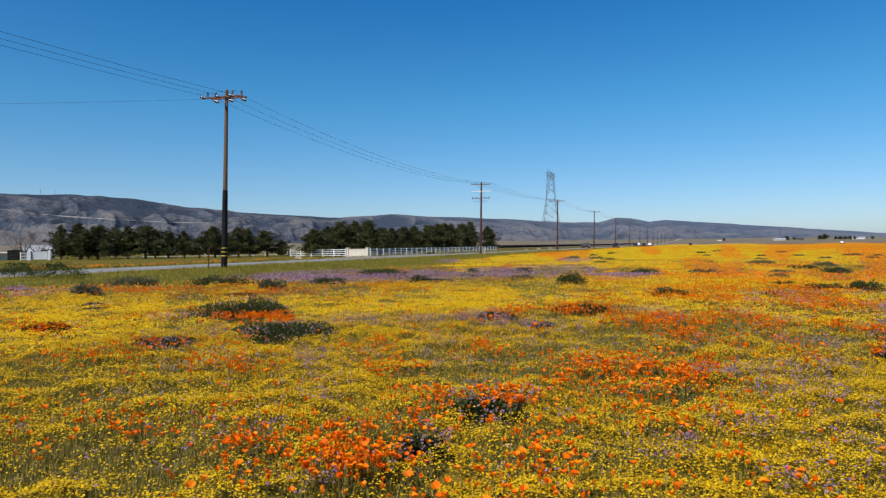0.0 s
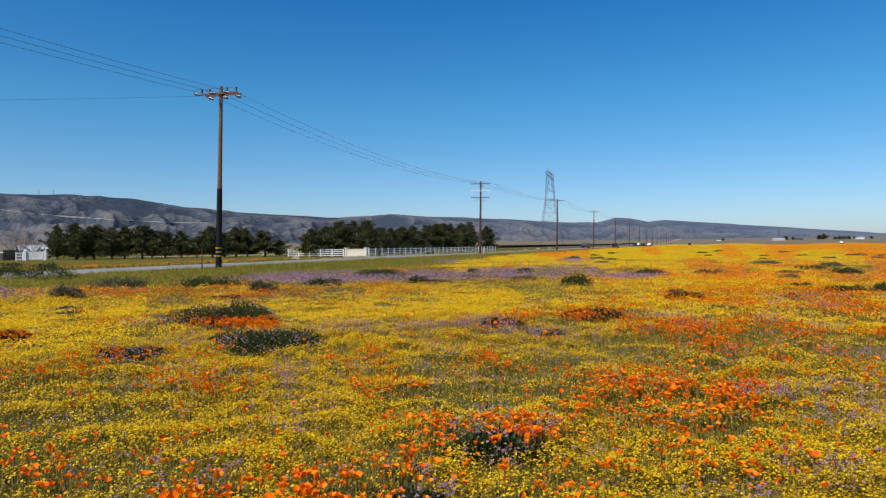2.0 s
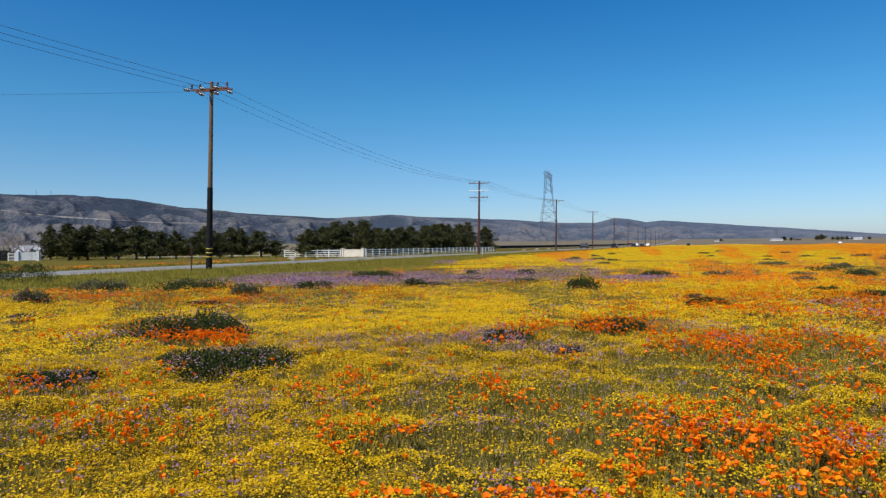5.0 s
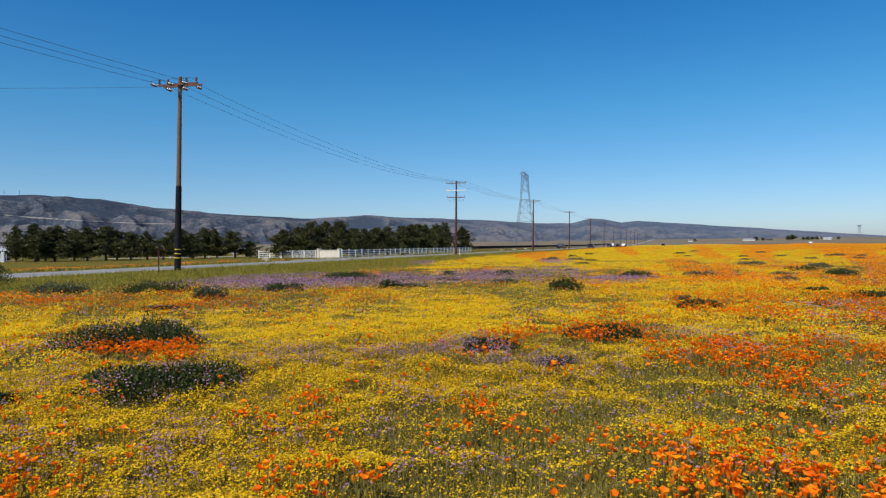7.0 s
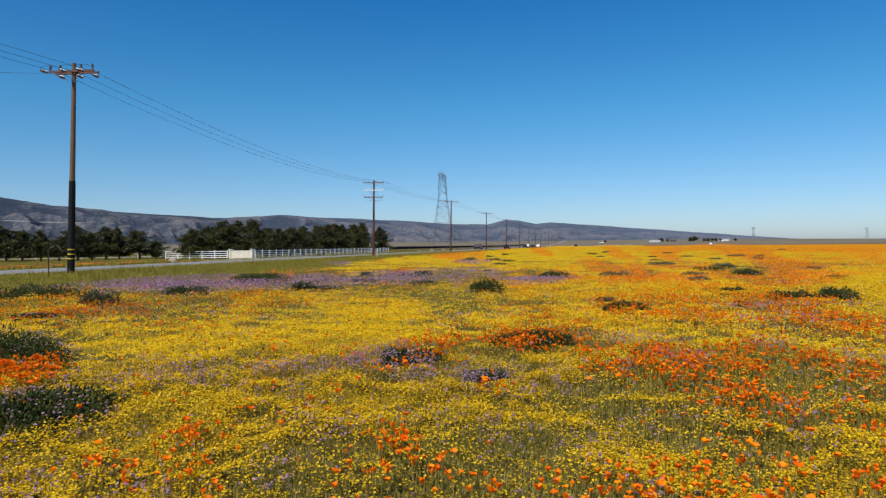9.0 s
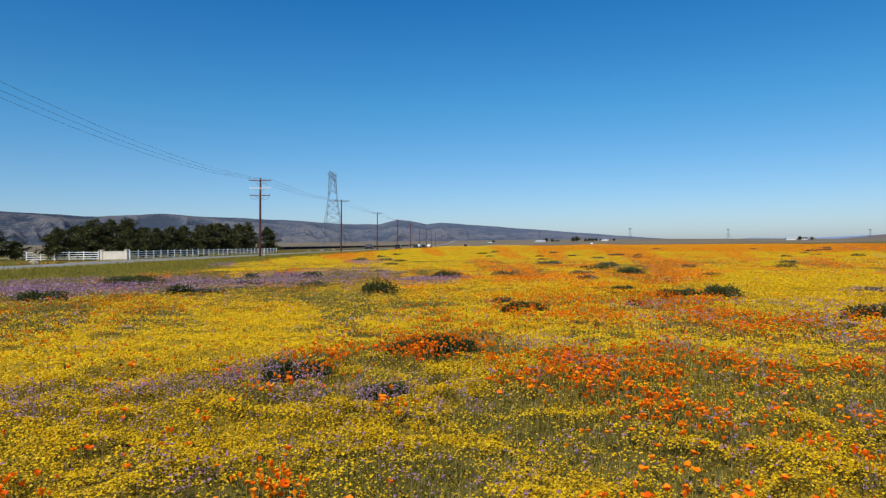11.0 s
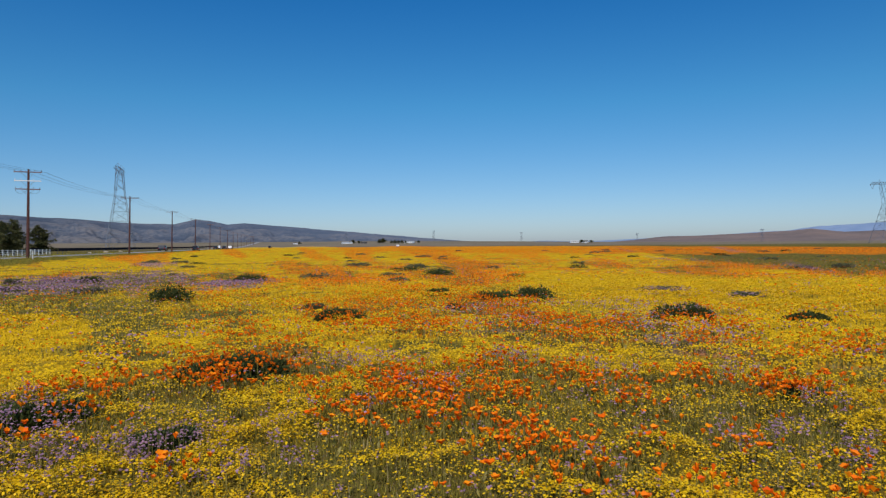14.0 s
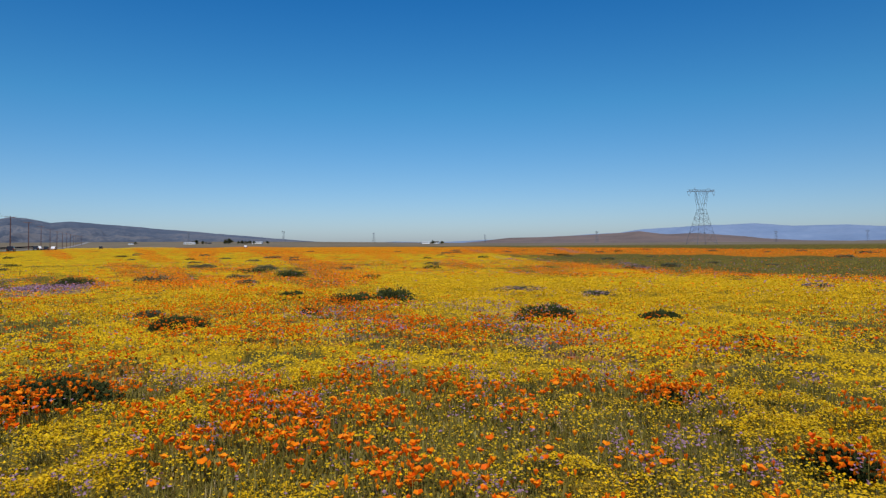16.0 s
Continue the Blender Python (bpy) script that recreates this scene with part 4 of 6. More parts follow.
def range_mesh(name, bearings, r0, r1, profile, mat, rough, seed, behind=1.25, spacing=210.0):
    """A chain of hills over those bearings, rising from r0 to a crest at r1 that shows at the profile's angles, with spurs and gullies running down to the plain."""
    az, q = np.meshgrid(bearings, np.concatenate([np.linspace(0, 1, 72), np.linspace(1.02, behind, 8)]), indexing="ij")
    r = r0 + q * (r1 - r0)
    x, y = CENTRE[0] + r * np.sin(np.radians(az)), CENTRE[1] + r * np.cos(np.radians(az))
    crest = np.interp(az, [p[0] for p in profile], [p[1] for p in profile])
    crest = crest + 0.05 * crest.clip(0.1, 1) * (grain(az, 0 * az, 0.8, seed) - 0.5)
    top = np.tan(np.radians(np.maximum(crest, 0.0))) * r1 * 1.015
    rise = np.where(q <= 1, q ** 1.45, 1 - 1.5 * (q - 1))
    u, v = np.radians(az) * r1 * 0.85, 0.42 * r
    u, v = u + 0.8 * spacing * (grain(u, v, 2 * spacing, seed + 8, 2) - 0.5) + 0.25 * v, v + 0.5 * spacing * (grain(u, v, 2 * spacing, seed + 9, 2) - 0.5)
    spur, weight = 0.0, 0.0
    for k, share in enumerate((0.7, 1.0, 0.45, 0.2)):
        spur = spur + share * (1 - np.abs(2 * grain(u, v, 2 * spacing / 2.1 ** k, seed + 3 + 7 * k, 1) - 1))
        weight += share
    spur = smooth(0.48, 0.93, spur / weight)
    mid = np.maximum(np.sin(np.pi * q.clip(0, 1) ** 0.75) ** 0.8, 0.04 * smooth(0.5, 0.8, q))
    z = 1.2 - 14 * (1 - q).clip(0, 1) ** 6 + top * rise * (1 - rough * (1 - spur) * mid) + 0.10 * top * mid * (spur - 0.5)
    me = sheet(name, x, y, z, mat)
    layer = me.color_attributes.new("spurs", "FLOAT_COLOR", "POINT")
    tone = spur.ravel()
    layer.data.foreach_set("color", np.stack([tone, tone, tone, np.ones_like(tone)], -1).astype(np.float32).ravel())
    return me


def slope_track(hills, profile):
    """A pale graded track that follows the slope where it shows at the profile's angles."""
    pos = np.empty(len(hills.vertices) * 3, np.float32)
    hills.vertices.foreach_get("co", pos)
    pos = pos.reshape(-1, 80, 3)
    rows = []
    for line in pos:
        r = np.hypot(line[:, 0] - CENTRE[0], line[:, 1] - CENTRE[1])
        az = math.degrees(math.atan2(line[0, 0] - CENTRE[0], line[0, 1] - CENTRE[1]))
        if not profile[0][0] < az < profile[-1][0]:
            continue
        want = math.tan(radians(float(np.interp(az, [p[0] for p in profile], [p[1] for p in profile]))))
        up = (line[:, 2] - 1.2) / r
        k = int(np.argmax(up > want))
        if k:
            a, b = line[k - 1], line[k]
            f = (want - up[k - 1]) / (up[k] - up[k - 1])
            near_side, far_side = (a + (b - a) * (f + d) for d in (-0.10, 0.10))
            rows.append([near_side + (0, 0, 2.6), far_side + (0, 0, 2.6)])
    grid = np.array(rows)
    return sheet("hillside_track", grid[..., 0], grid[..., 1], grid[..., 2], PALE_TRACK)


CREST = [(-60, 2.6), (-40, 3.6), (-19.4, 4.0), (-14.8, 4.03), (-11, 3.89), (-7, 3.25), (-1.8, 2.79), (1.3, 2.61), (5, 2.41), (9.3, 2.67),
         (14.5, 2.39), (19.3, 2.14), (24, 1.79), (26.7, 1.79), (28.2, 2.1), (29.2, 2.06), (30.7, 1.76), (32, 1.87), (34.1, 1.69), (38.2, 1.33),
         (40.9, 1.1), (43.9, 0.83), (46.6, 0.58), (50, 0.3), (54, 0.1), (58, 0)]

TRACK = [(-26, 3.3), (-19.4, 2.85), (-18, 2.67), (-15.6, 2.42), (-12.2, 2.2), (-8.3, 2.0), (-4, 1.96)]
NEAR_HILLS = [(58, 0), (61, 0.02), (64, 0.24), (66.3, 0.5), (69.1, 0.54), (72.8, 0.7), (75.1, 0.81), (76.9, 0.93), (79, 0.68), (81.2, 0.75), (84.5, 0.49),
              (86, 0.3), (88.7, 0.12), (92, 0.06), (100, 0.2), (110, 0)]
FAR_RANGE = [(50, 0.05), (53.9, 0.1), (56.8, 0.26), (59.6, 0.15), (66, 0.4), (71, 0.62), (75.5, 0.86), (77.3, 1.11), (80.3, 1.25), (85.3, 1.44), (88, 1.21), (91.6, 1.23), (94, 1.06), (105, 0.8), (118, 0)]
tagged(new("mountain_range", range_mesh("mountain_range", np.concatenate([np.arange(-60, -26, 0.6), np.arange(-26, 58, 0.1)]), 1500, 4000, CREST, CHAPARRAL, 0.42, 101, spacing=150.0)), "long chaparral mountain range with gullied slopes, blue-grey from painted haze", "mountain", kind="structure")
tagged(new("hillside_track", slope_track(bpy.data.meshes["mountain_range"], TRACK)), "pale graded track across the mountain slope", "track", kind="structure")
tagged(new("low_hills", range_mesh("low_hills", np.arange(58, 110, 0.25), 1700, 2700, NEAR_HILLS, TAN_HILL, 0.40, 131, spacing=260.0)), "low brown rounded hills beyond the field", "hills", kind="structure")
tagged(new("far_range", range_mesh("far_range", np.arange(50, 118, 0.3), 3600, 4600, FAR_RANGE, HAZE_BLUE_RANGE, 0.3, 151, behind=1.06)), "pale blue mountains on the horizon", "mountain", kind="structure")


# ---- flowers, grass and verge ----
class Heap:
    """Many small pieces of a few patterns, gathered into one mesh."""

    def __init__(self):
        self.verts, self.tris, self.index, self.count = [], [], [], 0

    def add(self, pattern, places, scale, turned, lean, slot):
        v, t = pattern
        n = len(places)
        if not n:
            return
        scale = np.broadcast_to(np.asarray(scale, float).reshape(n, -1), (n, 3))
        p = v[None] * scale[:, None]
        ca, sa = np.cos(turned)[:, None], np.sin(turned)[:, None]
        cl, sl = np.cos(lean)[:, None], np.sin(lean)[:, None]
        x, y, z = p[..., 0], p[..., 1] * cl - p[..., 2] * sl, p[..., 1] * sl + p[..., 2] * cl
        p = np.stack([x * ca - y * sa, x * sa + y * ca, z], -1) + places[:, None]
        self.verts.append(p.reshape(-1, 3).astype(np.float32))
        self.tris.append((t[None] + (self.count + np.arange(n) * len(v))[:, None, None]).reshape(-1, 3))
        self.index.append(np.full(n * len(t), slot, np.int32))
        self.count += n * len(v)

    def build(self, name, mats, label, category, kind="stuff"):
        me = raw_mesh(name, np.concatenate(self.verts), np.concatenate(self.tris), mats, np.concatenate(self.index))
        return tagged(new(name, me), label, category, kind=kind)


def cup(opening, height, cols=2, rows=2, petals=4):
    """A poppy's cup of four rounded petals, a unit high."""
    verts, tris = [], []
    for k in range(petals):
        start, mid = len(verts), k * 2 * math.pi / petals
        lift = 0.06 * (k % 2)
        for j in range(rows + 1):
            v = j / rows
            for i in range(cols + 1):
                u = 2 * i / cols - 1
                a = mid + u * (0.5 + 0.32 * v) * (4 / petals)
                rad = 0.08 + opening * v ** 0.8 * (1 + 0.10 * (1 - u * u)) + lift * v
                verts.append((rad * math.cos(a), rad * math.sin(a), height * (v ** 1.2) * (1 - 0.3 * u * u * v)))
        for j in range(rows):
            for i in range(cols):
                a = start + j * (cols + 1) + i
                tris += [(a, a + 1, a + cols + 2), (a, a + cols + 2, a + cols + 1)]
    return np.array(verts, float), np.array(tris)


def disc(sides, dome):
    """A small daisy-like head: a ring of ray petals round a raised middle."""
    ang = np.arange(sides) * 2 * math.pi / sides
    rad = np.where(np.arange(sides) % 2, 0.85, 1.05)
    verts = np.concatenate([[(0, 0, dome)], np.stack([rad * np.cos(ang), rad * np.sin(ang), 0 * ang], -1)])
    return verts, np.array([(0, 1 + k, 1 + (k + 1) % sides) for k in range(sides)])


def blade(bend, parts=2):
    if parts == 1:
        return np.array([(-0.5, 0, 0), (0.5, 0, 0), (0, bend, 1.0)], float), np.array([(0, 1, 2)])
    v = [(-0.5, 0, 0), (0.5, 0, 0), (0.4, bend * 0.3, 0.55), (-0.4, bend * 0.3, 0.55), (0, bend, 1.0)]
    return np.array(v, float), np.array([(0, 1, 2), (0, 2, 3), (3, 2, 4)])


STALK = (np.array([(-0.5, 0, 0), (0.5, 0, 0), (0.35, 0.1, 1.0), (-0.35, 0.1, 1.0), (0, -0.6, 0.5)], float), np.array([(0, 1, 2), (0, 2, 3)]))
FERNY = (np.array([(0, 0, 0), (0.5, 0.25, 0.7), (0.12, 0.5, 1.0), (-0.4, 0.3, 0.75), (0.2, 0.2, 0.35), (-0.25, 0.1, 0.4)], float), np.array([(0, 4, 2), (0, 2, 5), (4, 1, 2), (5, 2, 3)]))
POPPY_NEAR = [cup(0.9, 0.95, 2, 1), cup(0.68, 1.2, 2, 1), cup(0.5, 1.35, 2, 1), cup(0.32, 1.4, 2, 1)]
POPPY_MID = [cup(0.85, 0.95, 1, 1), cup(0.6, 1.2, 1, 1)]
LILAC_HEAD, GOLD_MID = disc(4, 0.6), disc(3, 0.7)
GOLD_HEAD = (np.array([(-1.0, 0, 0.05), (0, -0.9, 0.0), (1.0, 0, 0.1), (0, 0.9, 0.5)], float), np.array([(0, 1, 2), (0, 2, 3)]))
GOLD_CHIP = (np.array([(-0.9, -0.5, 0), (0.9, -0.5, 0.1), (0, 0.75, 0.55)], float), np.array([(0, 1, 2)]))
GOLD_FAR = (np.array([(-0.9, -0.5, 0), (0.9, -0.5, 0), (0.8, 0.55, 0.5), (-0.8, 0.55, 0.5)], float), np.array([(0, 1, 2), (0, 2, 3)]))
BLADES = [blade(0.35, 1), blade(0.7, 1), blade(0.15, 1)]
SPIKE = blade(0.3, 1)
rng = np.random.default_rng(7)
WALK_A, WALK_B = np.array((-0.3, 0.4)), np.array((1.9, 5.9))


def scatter_points(inner, outer, per_m2):
    """Random places between two distances from the strip of field that lies along the near edge, in the open sector before it."""
    lo, hi = np.array((-outer - 1, -outer - 1)), np.array((outer + 3, outer + 8))
    n = int(per_m2 * (hi - lo).prod())
    p = rng.random((n, 2)) * (hi - lo) + lo
    way = WALK_B - WALK_A
    f = np.clip(((p - WALK_A) @ way) / (way @ way), 0, 1)
    d = np.hypot(*(p - (WALK_A + f[:, None] * way)).T)
    open_to = np.zeros(n, bool)
    for stand, lo_az, hi_az in ((WALK_A, -24, 50), ((WALK_A + WALK_B) / 2, -22, 62), (WALK_B, 20, 97)):
        az = np.degrees(np.arctan2(*(p - stand).T))
        open_to |= (az > lo_az) & (az < hi_az)
    return p[(d >= inner) & (d < outer) & open_to]


def picked(p, chance):
    return p[rng.random(len(p)) < chance]


def lifted(p, height):
    return np.column_stack([p, ground_z(p[:, 0], p[:, 1]) + height])


def spin(n):
    return rng.random(n) * 2 * math.pi


def gold_cover(p): return bloom(p[:, 0], p[:, 1])[0]
def orange_cover(p): return bloom(p[:, 0], p[:, 1])[1]
def lilac_cover(p): return bloom(p[:, 0], p[:, 1])[2]
def verge_cover(p): return bloom(p[:, 0], p[:, 1])[3]


A, B, C_END, D_END = 5.5, 17.0, 58.0, 170.0

# goldfields: a low, mounded carpet of small yellow heads
heap = Heap()
def carpet_height(p):
    return 0.025 + 0.085 * smooth(0.25, 0.75, grain(p[:, 0], p[:, 1], 0.30, 92, 2))


p = scatter_points(0.0, A, 9800)
p = picked(p, gold_cover(p) * (0.30 + 0.70 * smooth(0.32, 0.56, grain(p[:, 0], p[:, 1], 0.10, 93, 2))))
h = carpet_height(p) * (0.75 + 0.45 * rng.random(len(p)))
heap.add(GOLD_HEAD, lifted(p, h), 0.0076 * (0.7 + 0.5 * rng.random(len(p))), spin(len(p)), rng.normal(0, 0.45, len(p)), 0)
thin = rng.random(len(p)) < 0.05
heap.add(STALK, lifted(p[thin], 0.0), np.column_stack([np.full(thin.sum(), 0.0022)] * 2 + [h[thin]]), spin(thin.sum()), rng.normal(0, 0.12, thin.sum()), 1)
for near_, far_, per, head, size_ in ((A, 10.0, 1700, GOLD_MID, 0.0125), (10.0, B, 1500, GOLD_CHIP, 0.0165), (B, 30.0, 330, GOLD_CHIP, 0.020), (30.0, C_END, 36, GOLD_CHIP, 0.026), (C_END, D_END, 2, GOLD_CHIP, 0.055)):
    p = scatter_points(near_, far_, per)
    p = picked(p, gold_cover(p) * (0.4 + 0.6 * smooth(0.32, 0.55, grain(p[:, 0], p[:, 1], 0.013 * near_ + 0.06, 94, 2))))
    heap.add(head, lifted(p, carpet_height(p) * (0.8 + 0.4 * rng.random(len(p)))), size_ * (0.7 + 0.6 * rng.random(len(p))), spin(len(p)), rng.normal(0.0, 0.4, len(p)), 0)
heap.build("goldfields", [GOLD, STEM], "dense carpet of tiny yellow goldfield flowers on the meadow", "wildflowers")

# poppies
heap = Heap()
def clumps(p, most, spread):
    """Several flowers to a plant, more of them where the drift is dense."""
    p = np.repeat(p, 1 + rng.poisson(most * orange_cover(p)), 0)
    return p + rng.normal(0, spread, p.shape) * rng.random((len(p), 1)) * 1.5


p = scatter_points(0.0, A, 125)
p = clumps(picked(p, orange_cover(p)), 5, 0.065)
h = 0.09 + 0.08 * rng.random(len(p))
kind_of, size = rng.integers(0, 4, len(p)), 0.0205 * (0.65 + 0.6 * rng.random(len(p)))
for k in range(4):
    here = kind_of == k
    heap.add(POPPY_NEAR[k], lifted(p[here], h[here]), size[here], spin(here.sum()), rng.normal(0, 0.22, here.sum()), 0)
heap.add(STALK, lifted(p, 0.0), np.column_stack([np.full(len(p), 0.004)] * 2 + [h]), spin(len(p)), rng.normal(0, 0.04, len(p)), 1)
q = np.repeat(p, 2, 0) + rng.normal(0, 0.05, (2 * len(p), 2))
heap.add(FERNY, lifted(q, 0.0), np.column_stack([0.010 + 0.010 * rng.random(len(q)), 0.03 + 0.03 * rng.random(len(q))] + [0.03 + 0.05 * rng.random(len(q))]), spin(len(q)), rng.normal(0.1, 0.3, len(q)), 1)
p = scatter_points(A, B, 90)
p = clumps(picked(p, orange_cover(p)), 3.5, 0.13)
kind_of = rng.integers(0, 2, len(p))
for k in range(2):
    here = kind_of == k
    heap.add(POPPY_MID[k], lifted(p[here], 0.08 + 0.09 * rng.random(here.sum())), 0.0200 * (0.7 + 0.6 * rng.random(here.sum())), spin(here.sum()), rng.normal(0, 0.35, here.sum()), 0)
q = p + rng.normal(0, 0.05, p.shape)
heap.add(FERNY, lifted(q, 0.0), np.column_stack([0.020 + 0.012 * rng.random(len(q)), 0.035 + 0.03 * rng.random(len(q))] + [0.04 + 0.05 * rng.random(len(q))]), spin(len(q)), rng.normal(0.1, 0.3, len(q)), 1)
for near_, far_, per, size_ in ((B, 30.0, 70, 0.026), (30.0, C_END, 24, 0.030), (C_END, D_END, 1.6, 0.06)):
    p = scatter_points(near_, far_, per)
    p = picked(p, orange_cover(p) ** 1.1)
    heap.add(GOLD_FAR, lifted(p, 0.07 + 0.06 * rng.random(len(p))), size_ * (0.7 + 0.6 * rng.random(len(p))), spin(len(p)), rng.normal(0, 0.4, len(p)), 0)
heap.build("poppies", [PETAL, STEM], "orange poppies in drifts, cups half open on thin stems", "wildflowers")

# lilac gilia
heap = Heap()
p = scatter_points(0.0, A, 900)
p = picked(p, 1.5 * lilac_cover(p) * smooth(0.40, 0.58, grain(p[:, 0], p[:, 1], 0.16, 91, 2)))
h = 0.08 + 0.10 * rng.random(len(p))
for k in range(3):
    q = p + rng.normal(0, 0.012, p.shape)
    heap.add(LILAC_HEAD, lifted(q, h + rng.normal(0, 0.012, len(p))), 0.0085 * (0.6 + 0.7 * rng.random(len(p))), spin(len(p)), rng.normal(0.2, 0.6, len(p)), 0)
heap.add(STALK, lifted(p, 0.0), np.column_stack([np.full(len(p), 0.003)] * 2 + [h]), spin(len(p)), rng.normal(0, 0.06, len(p)), 1)
p = scatter_points(A, B, 240)
p = picked(p, 1.4 * lilac_cover(p) * smooth(0.40, 0.58, grain(p[:, 0], p[:, 1], 0.3, 91, 2)))
heap.add(GOLD_MID, lifted(p, 0.10 + 0.09 * rng.random(len(p))), 0.017 * (0.7 + 0.6 * rng.random(len(p))), spin(len(p)), rng.normal(0, 0.4, len(p)), 0)
p = scatter_points(B, C_END, 150)
p = picked(p, lilac_cover(p) ** 1.1)
heap.add(GOLD_FAR, lifted(p, 0.10 + 0.12 * rng.random(len(p))), 0.027 * (0.7 + 0.6 * rng.random(len(p))), spin(len(p)), rng.normal(0.2, 0.5, len(p)), 0)
heap.build("lilac_gilia", [LILAC, STEM], "pale lilac gilia flowers in loose patches among the grass", "wildflowers")

# grass and dry stalks under the flowers
heap = Heap()
p = scatter_points(0.0, A, 6800)
p = picked(p, 0.30 + 0.9 * (1 - gold_cover(p)) * grain(p[:, 0], p[:, 1], 0.5, 95))
kind_of = rng.integers(0, 3, len(p))
tall = (0.022 + 0.048 * rng.random(len(p)) ** 1.5) * (0.7 + 0.7 * grain(p[:, 0], p[:, 1], 0.8, 96))
dry = rng.random(len(p)) < 0.10 + 0.25 * (grain(p[:, 0], p[:, 1], 1.4, 97) - 0.4)
for k in range(3):
    for slot in (0, 1):
        here = (kind_of == k) & (dry == bool(slot))
        n = here.sum()
        heap.add(BLADES[k], lifted(p[here], 0.0), np.column_stack([np.full(n, 0.005), 0.8 * tall[here], tall[here]]), spin(n), rng.normal(0, 0.5, n), slot)
p = scatter_points(A, B, 420)
p = picked(p, 0.35 + 0.65 * (1 - gold_cover(p)))
p = picked(p, 1 - 0.7 * gold_cover(p))
tall = 0.03 + 0.05 * rng.random(len(p))
dry = rng.random(len(p)) < 0.14
for slot in (0, 1):
    here = dry == bool(slot)
    n = here.sum()
    heap.add(SPIKE, lifted(p[here], 0.0), np.column_stack([np.full(n, 0.011), 0.7 * tall[here], tall[here]]), spin(n), rng.normal(0, 0.25, n), slot)
p = scatter_points(B, C_END, 16)
p = picked(p, 0.9 * (1 - gold_cover(p)))
tall = 0.05 + 0.05 * rng.random(len(p))
heap.add(SPIKE, lifted(p, 0.0), np.column_stack([np.full(len(p), 0.035), 0.5 * tall, tall]), spin(len(p)), rng.normal(0, 0.25, len(p)), 0)
p = scatter_points(C_END, D_END, 0.8)
p = picked(p, 0.9 * (1 - gold_cover(p)))
tall = 0.06 + 0.06 * rng.random(len(p))
heap.add(SPIKE, lifted(p, 0.0), np.column_stack([np.full(len(p), 0.08), 0.5 * tall, 0.7 * tall]), spin(len(p)), rng.normal(0, 0.25, len(p)), 0)
heap.build("meadow_grass", [BLADE, DRY], "short green grass with some dry straw stalks", "grass")

# taller yellow-green grass along the road
heap = Heap()
n = 130000
s_, o_2 = rng.random(n) ** 1.5 * 150 - 12, 15.5 + 12.6 * rng.random(n)
p = EYE0 + s_[:, None] * ALONG + o_2[:, None] * ACROSS
p = picked(p, verge_cover(p))
s_v, o_v = (p - EYE0) @ ALONG, (p - EYE0) @ ACROSS
tall = (0.05 + 0.11 * rng.random(len(p))) * (0.25 + 1.3 * grain(p[:, 0], p[:, 1], 1.3, 98)) * (1 + 1.2 * smooth(21, 25, o_v) * smooth(18, 30, s_v))
heap.add(blade(0.35, 1), lifted(p, 0.0), np.column_stack([np.full(len(p), 0.024), 0.8 * tall, tall]), spin(len(p)), rng.normal(0, 0.55, len(p)), 0)
s_, o_2 = rng.random(26000) * 210 - 20, 35.5 + 20 * rng.random(26000) ** 1.3
p = EYE0 + s_[:, None] * ALONG + o_2[:, None] * ACROSS
p = p[~((s_ > 60) & (s_ < 94) & (o_2 < 47))]
p = picked(p, 0.35 + 0.65 * (grain(p[:, 0], p[:, 1], 3.0, 99) > 0.5))
tall = 0.10 + 0.18 * rng.random(len(p))
heap.add(blade(0.35, 1), lifted(p, 0.0), np.column_stack([np.full(len(p), 0.10), 0.6 * tall, tall]), spin(len(p)), rng.normal(0, 0.3, len(p)), 1)
heap.build("verge_grass", [VERGE, BLADE], "tall yellow-green grass on the roadside verge", "grass")


# ---- helpers for things ----
def part(name, bm, material, parent=None, label=""):
    """Links a bmesh as one mesh object under a thing or a part."""
    me = bpy.data.meshes.new(name)
    bm.to_mesh(me)
    bm.free()
    me.materials.append(material)
    ob = new(name, me)
    ob.parent = parent
    return tagged(ob, label)


def raw_part(name, verts, faces, material, parent=None, label=""):
    ob = new(name, raw_mesh(name, verts, faces, [material]))
    ob.parent = parent
    return tagged(ob, label)


def thing(name, m, label, category, group=""):
    ob = new(name)
    ob.empty_display_size = 0.2
    ob.matrix_world = m
    return tagged(ob, label, category, group)


def box(bm, x0, x1, y0, y1, z0, z1, bevel=0.0, m=None):
    """A box with softened edges."""
    made = bmesh.ops.create_cube(bm, size=1.0, matrix=Matrix.Translation(((x0 + x1) / 2, (y0 + y1) / 2, (z0 + z1) / 2)) @ Matrix.Diagonal((x1 - x0, y1 - y0, z1 - z0, 1)))
    verts = made["verts"]
    if m is not None:
        bmesh.ops.transform(bm, matrix=m, verts=verts)
    if bevel:
        edges = list({e for v in verts for e in v.link_edges})
        bmesh.ops.bevel(bm, geom=edges, offset=bevel, segments=1, affect="EDGES")
    return bm


def tube(bm, a, b, r0, r1, sides=8, caps=True):
    """A tapered round bar from a to b."""
    a, b = Vector(a), Vector(b)
    turn_to = (b - a).to_track_quat("Z", "Y").to_matrix().to_4x4()
    bmesh.ops.create_cone(bm, cap_ends=caps, segments=sides, radius1=r0, radius2=r1, depth=(b - a).length, matrix=Matrix.Translation((a + b) / 2) @ turn_to)
    return bm


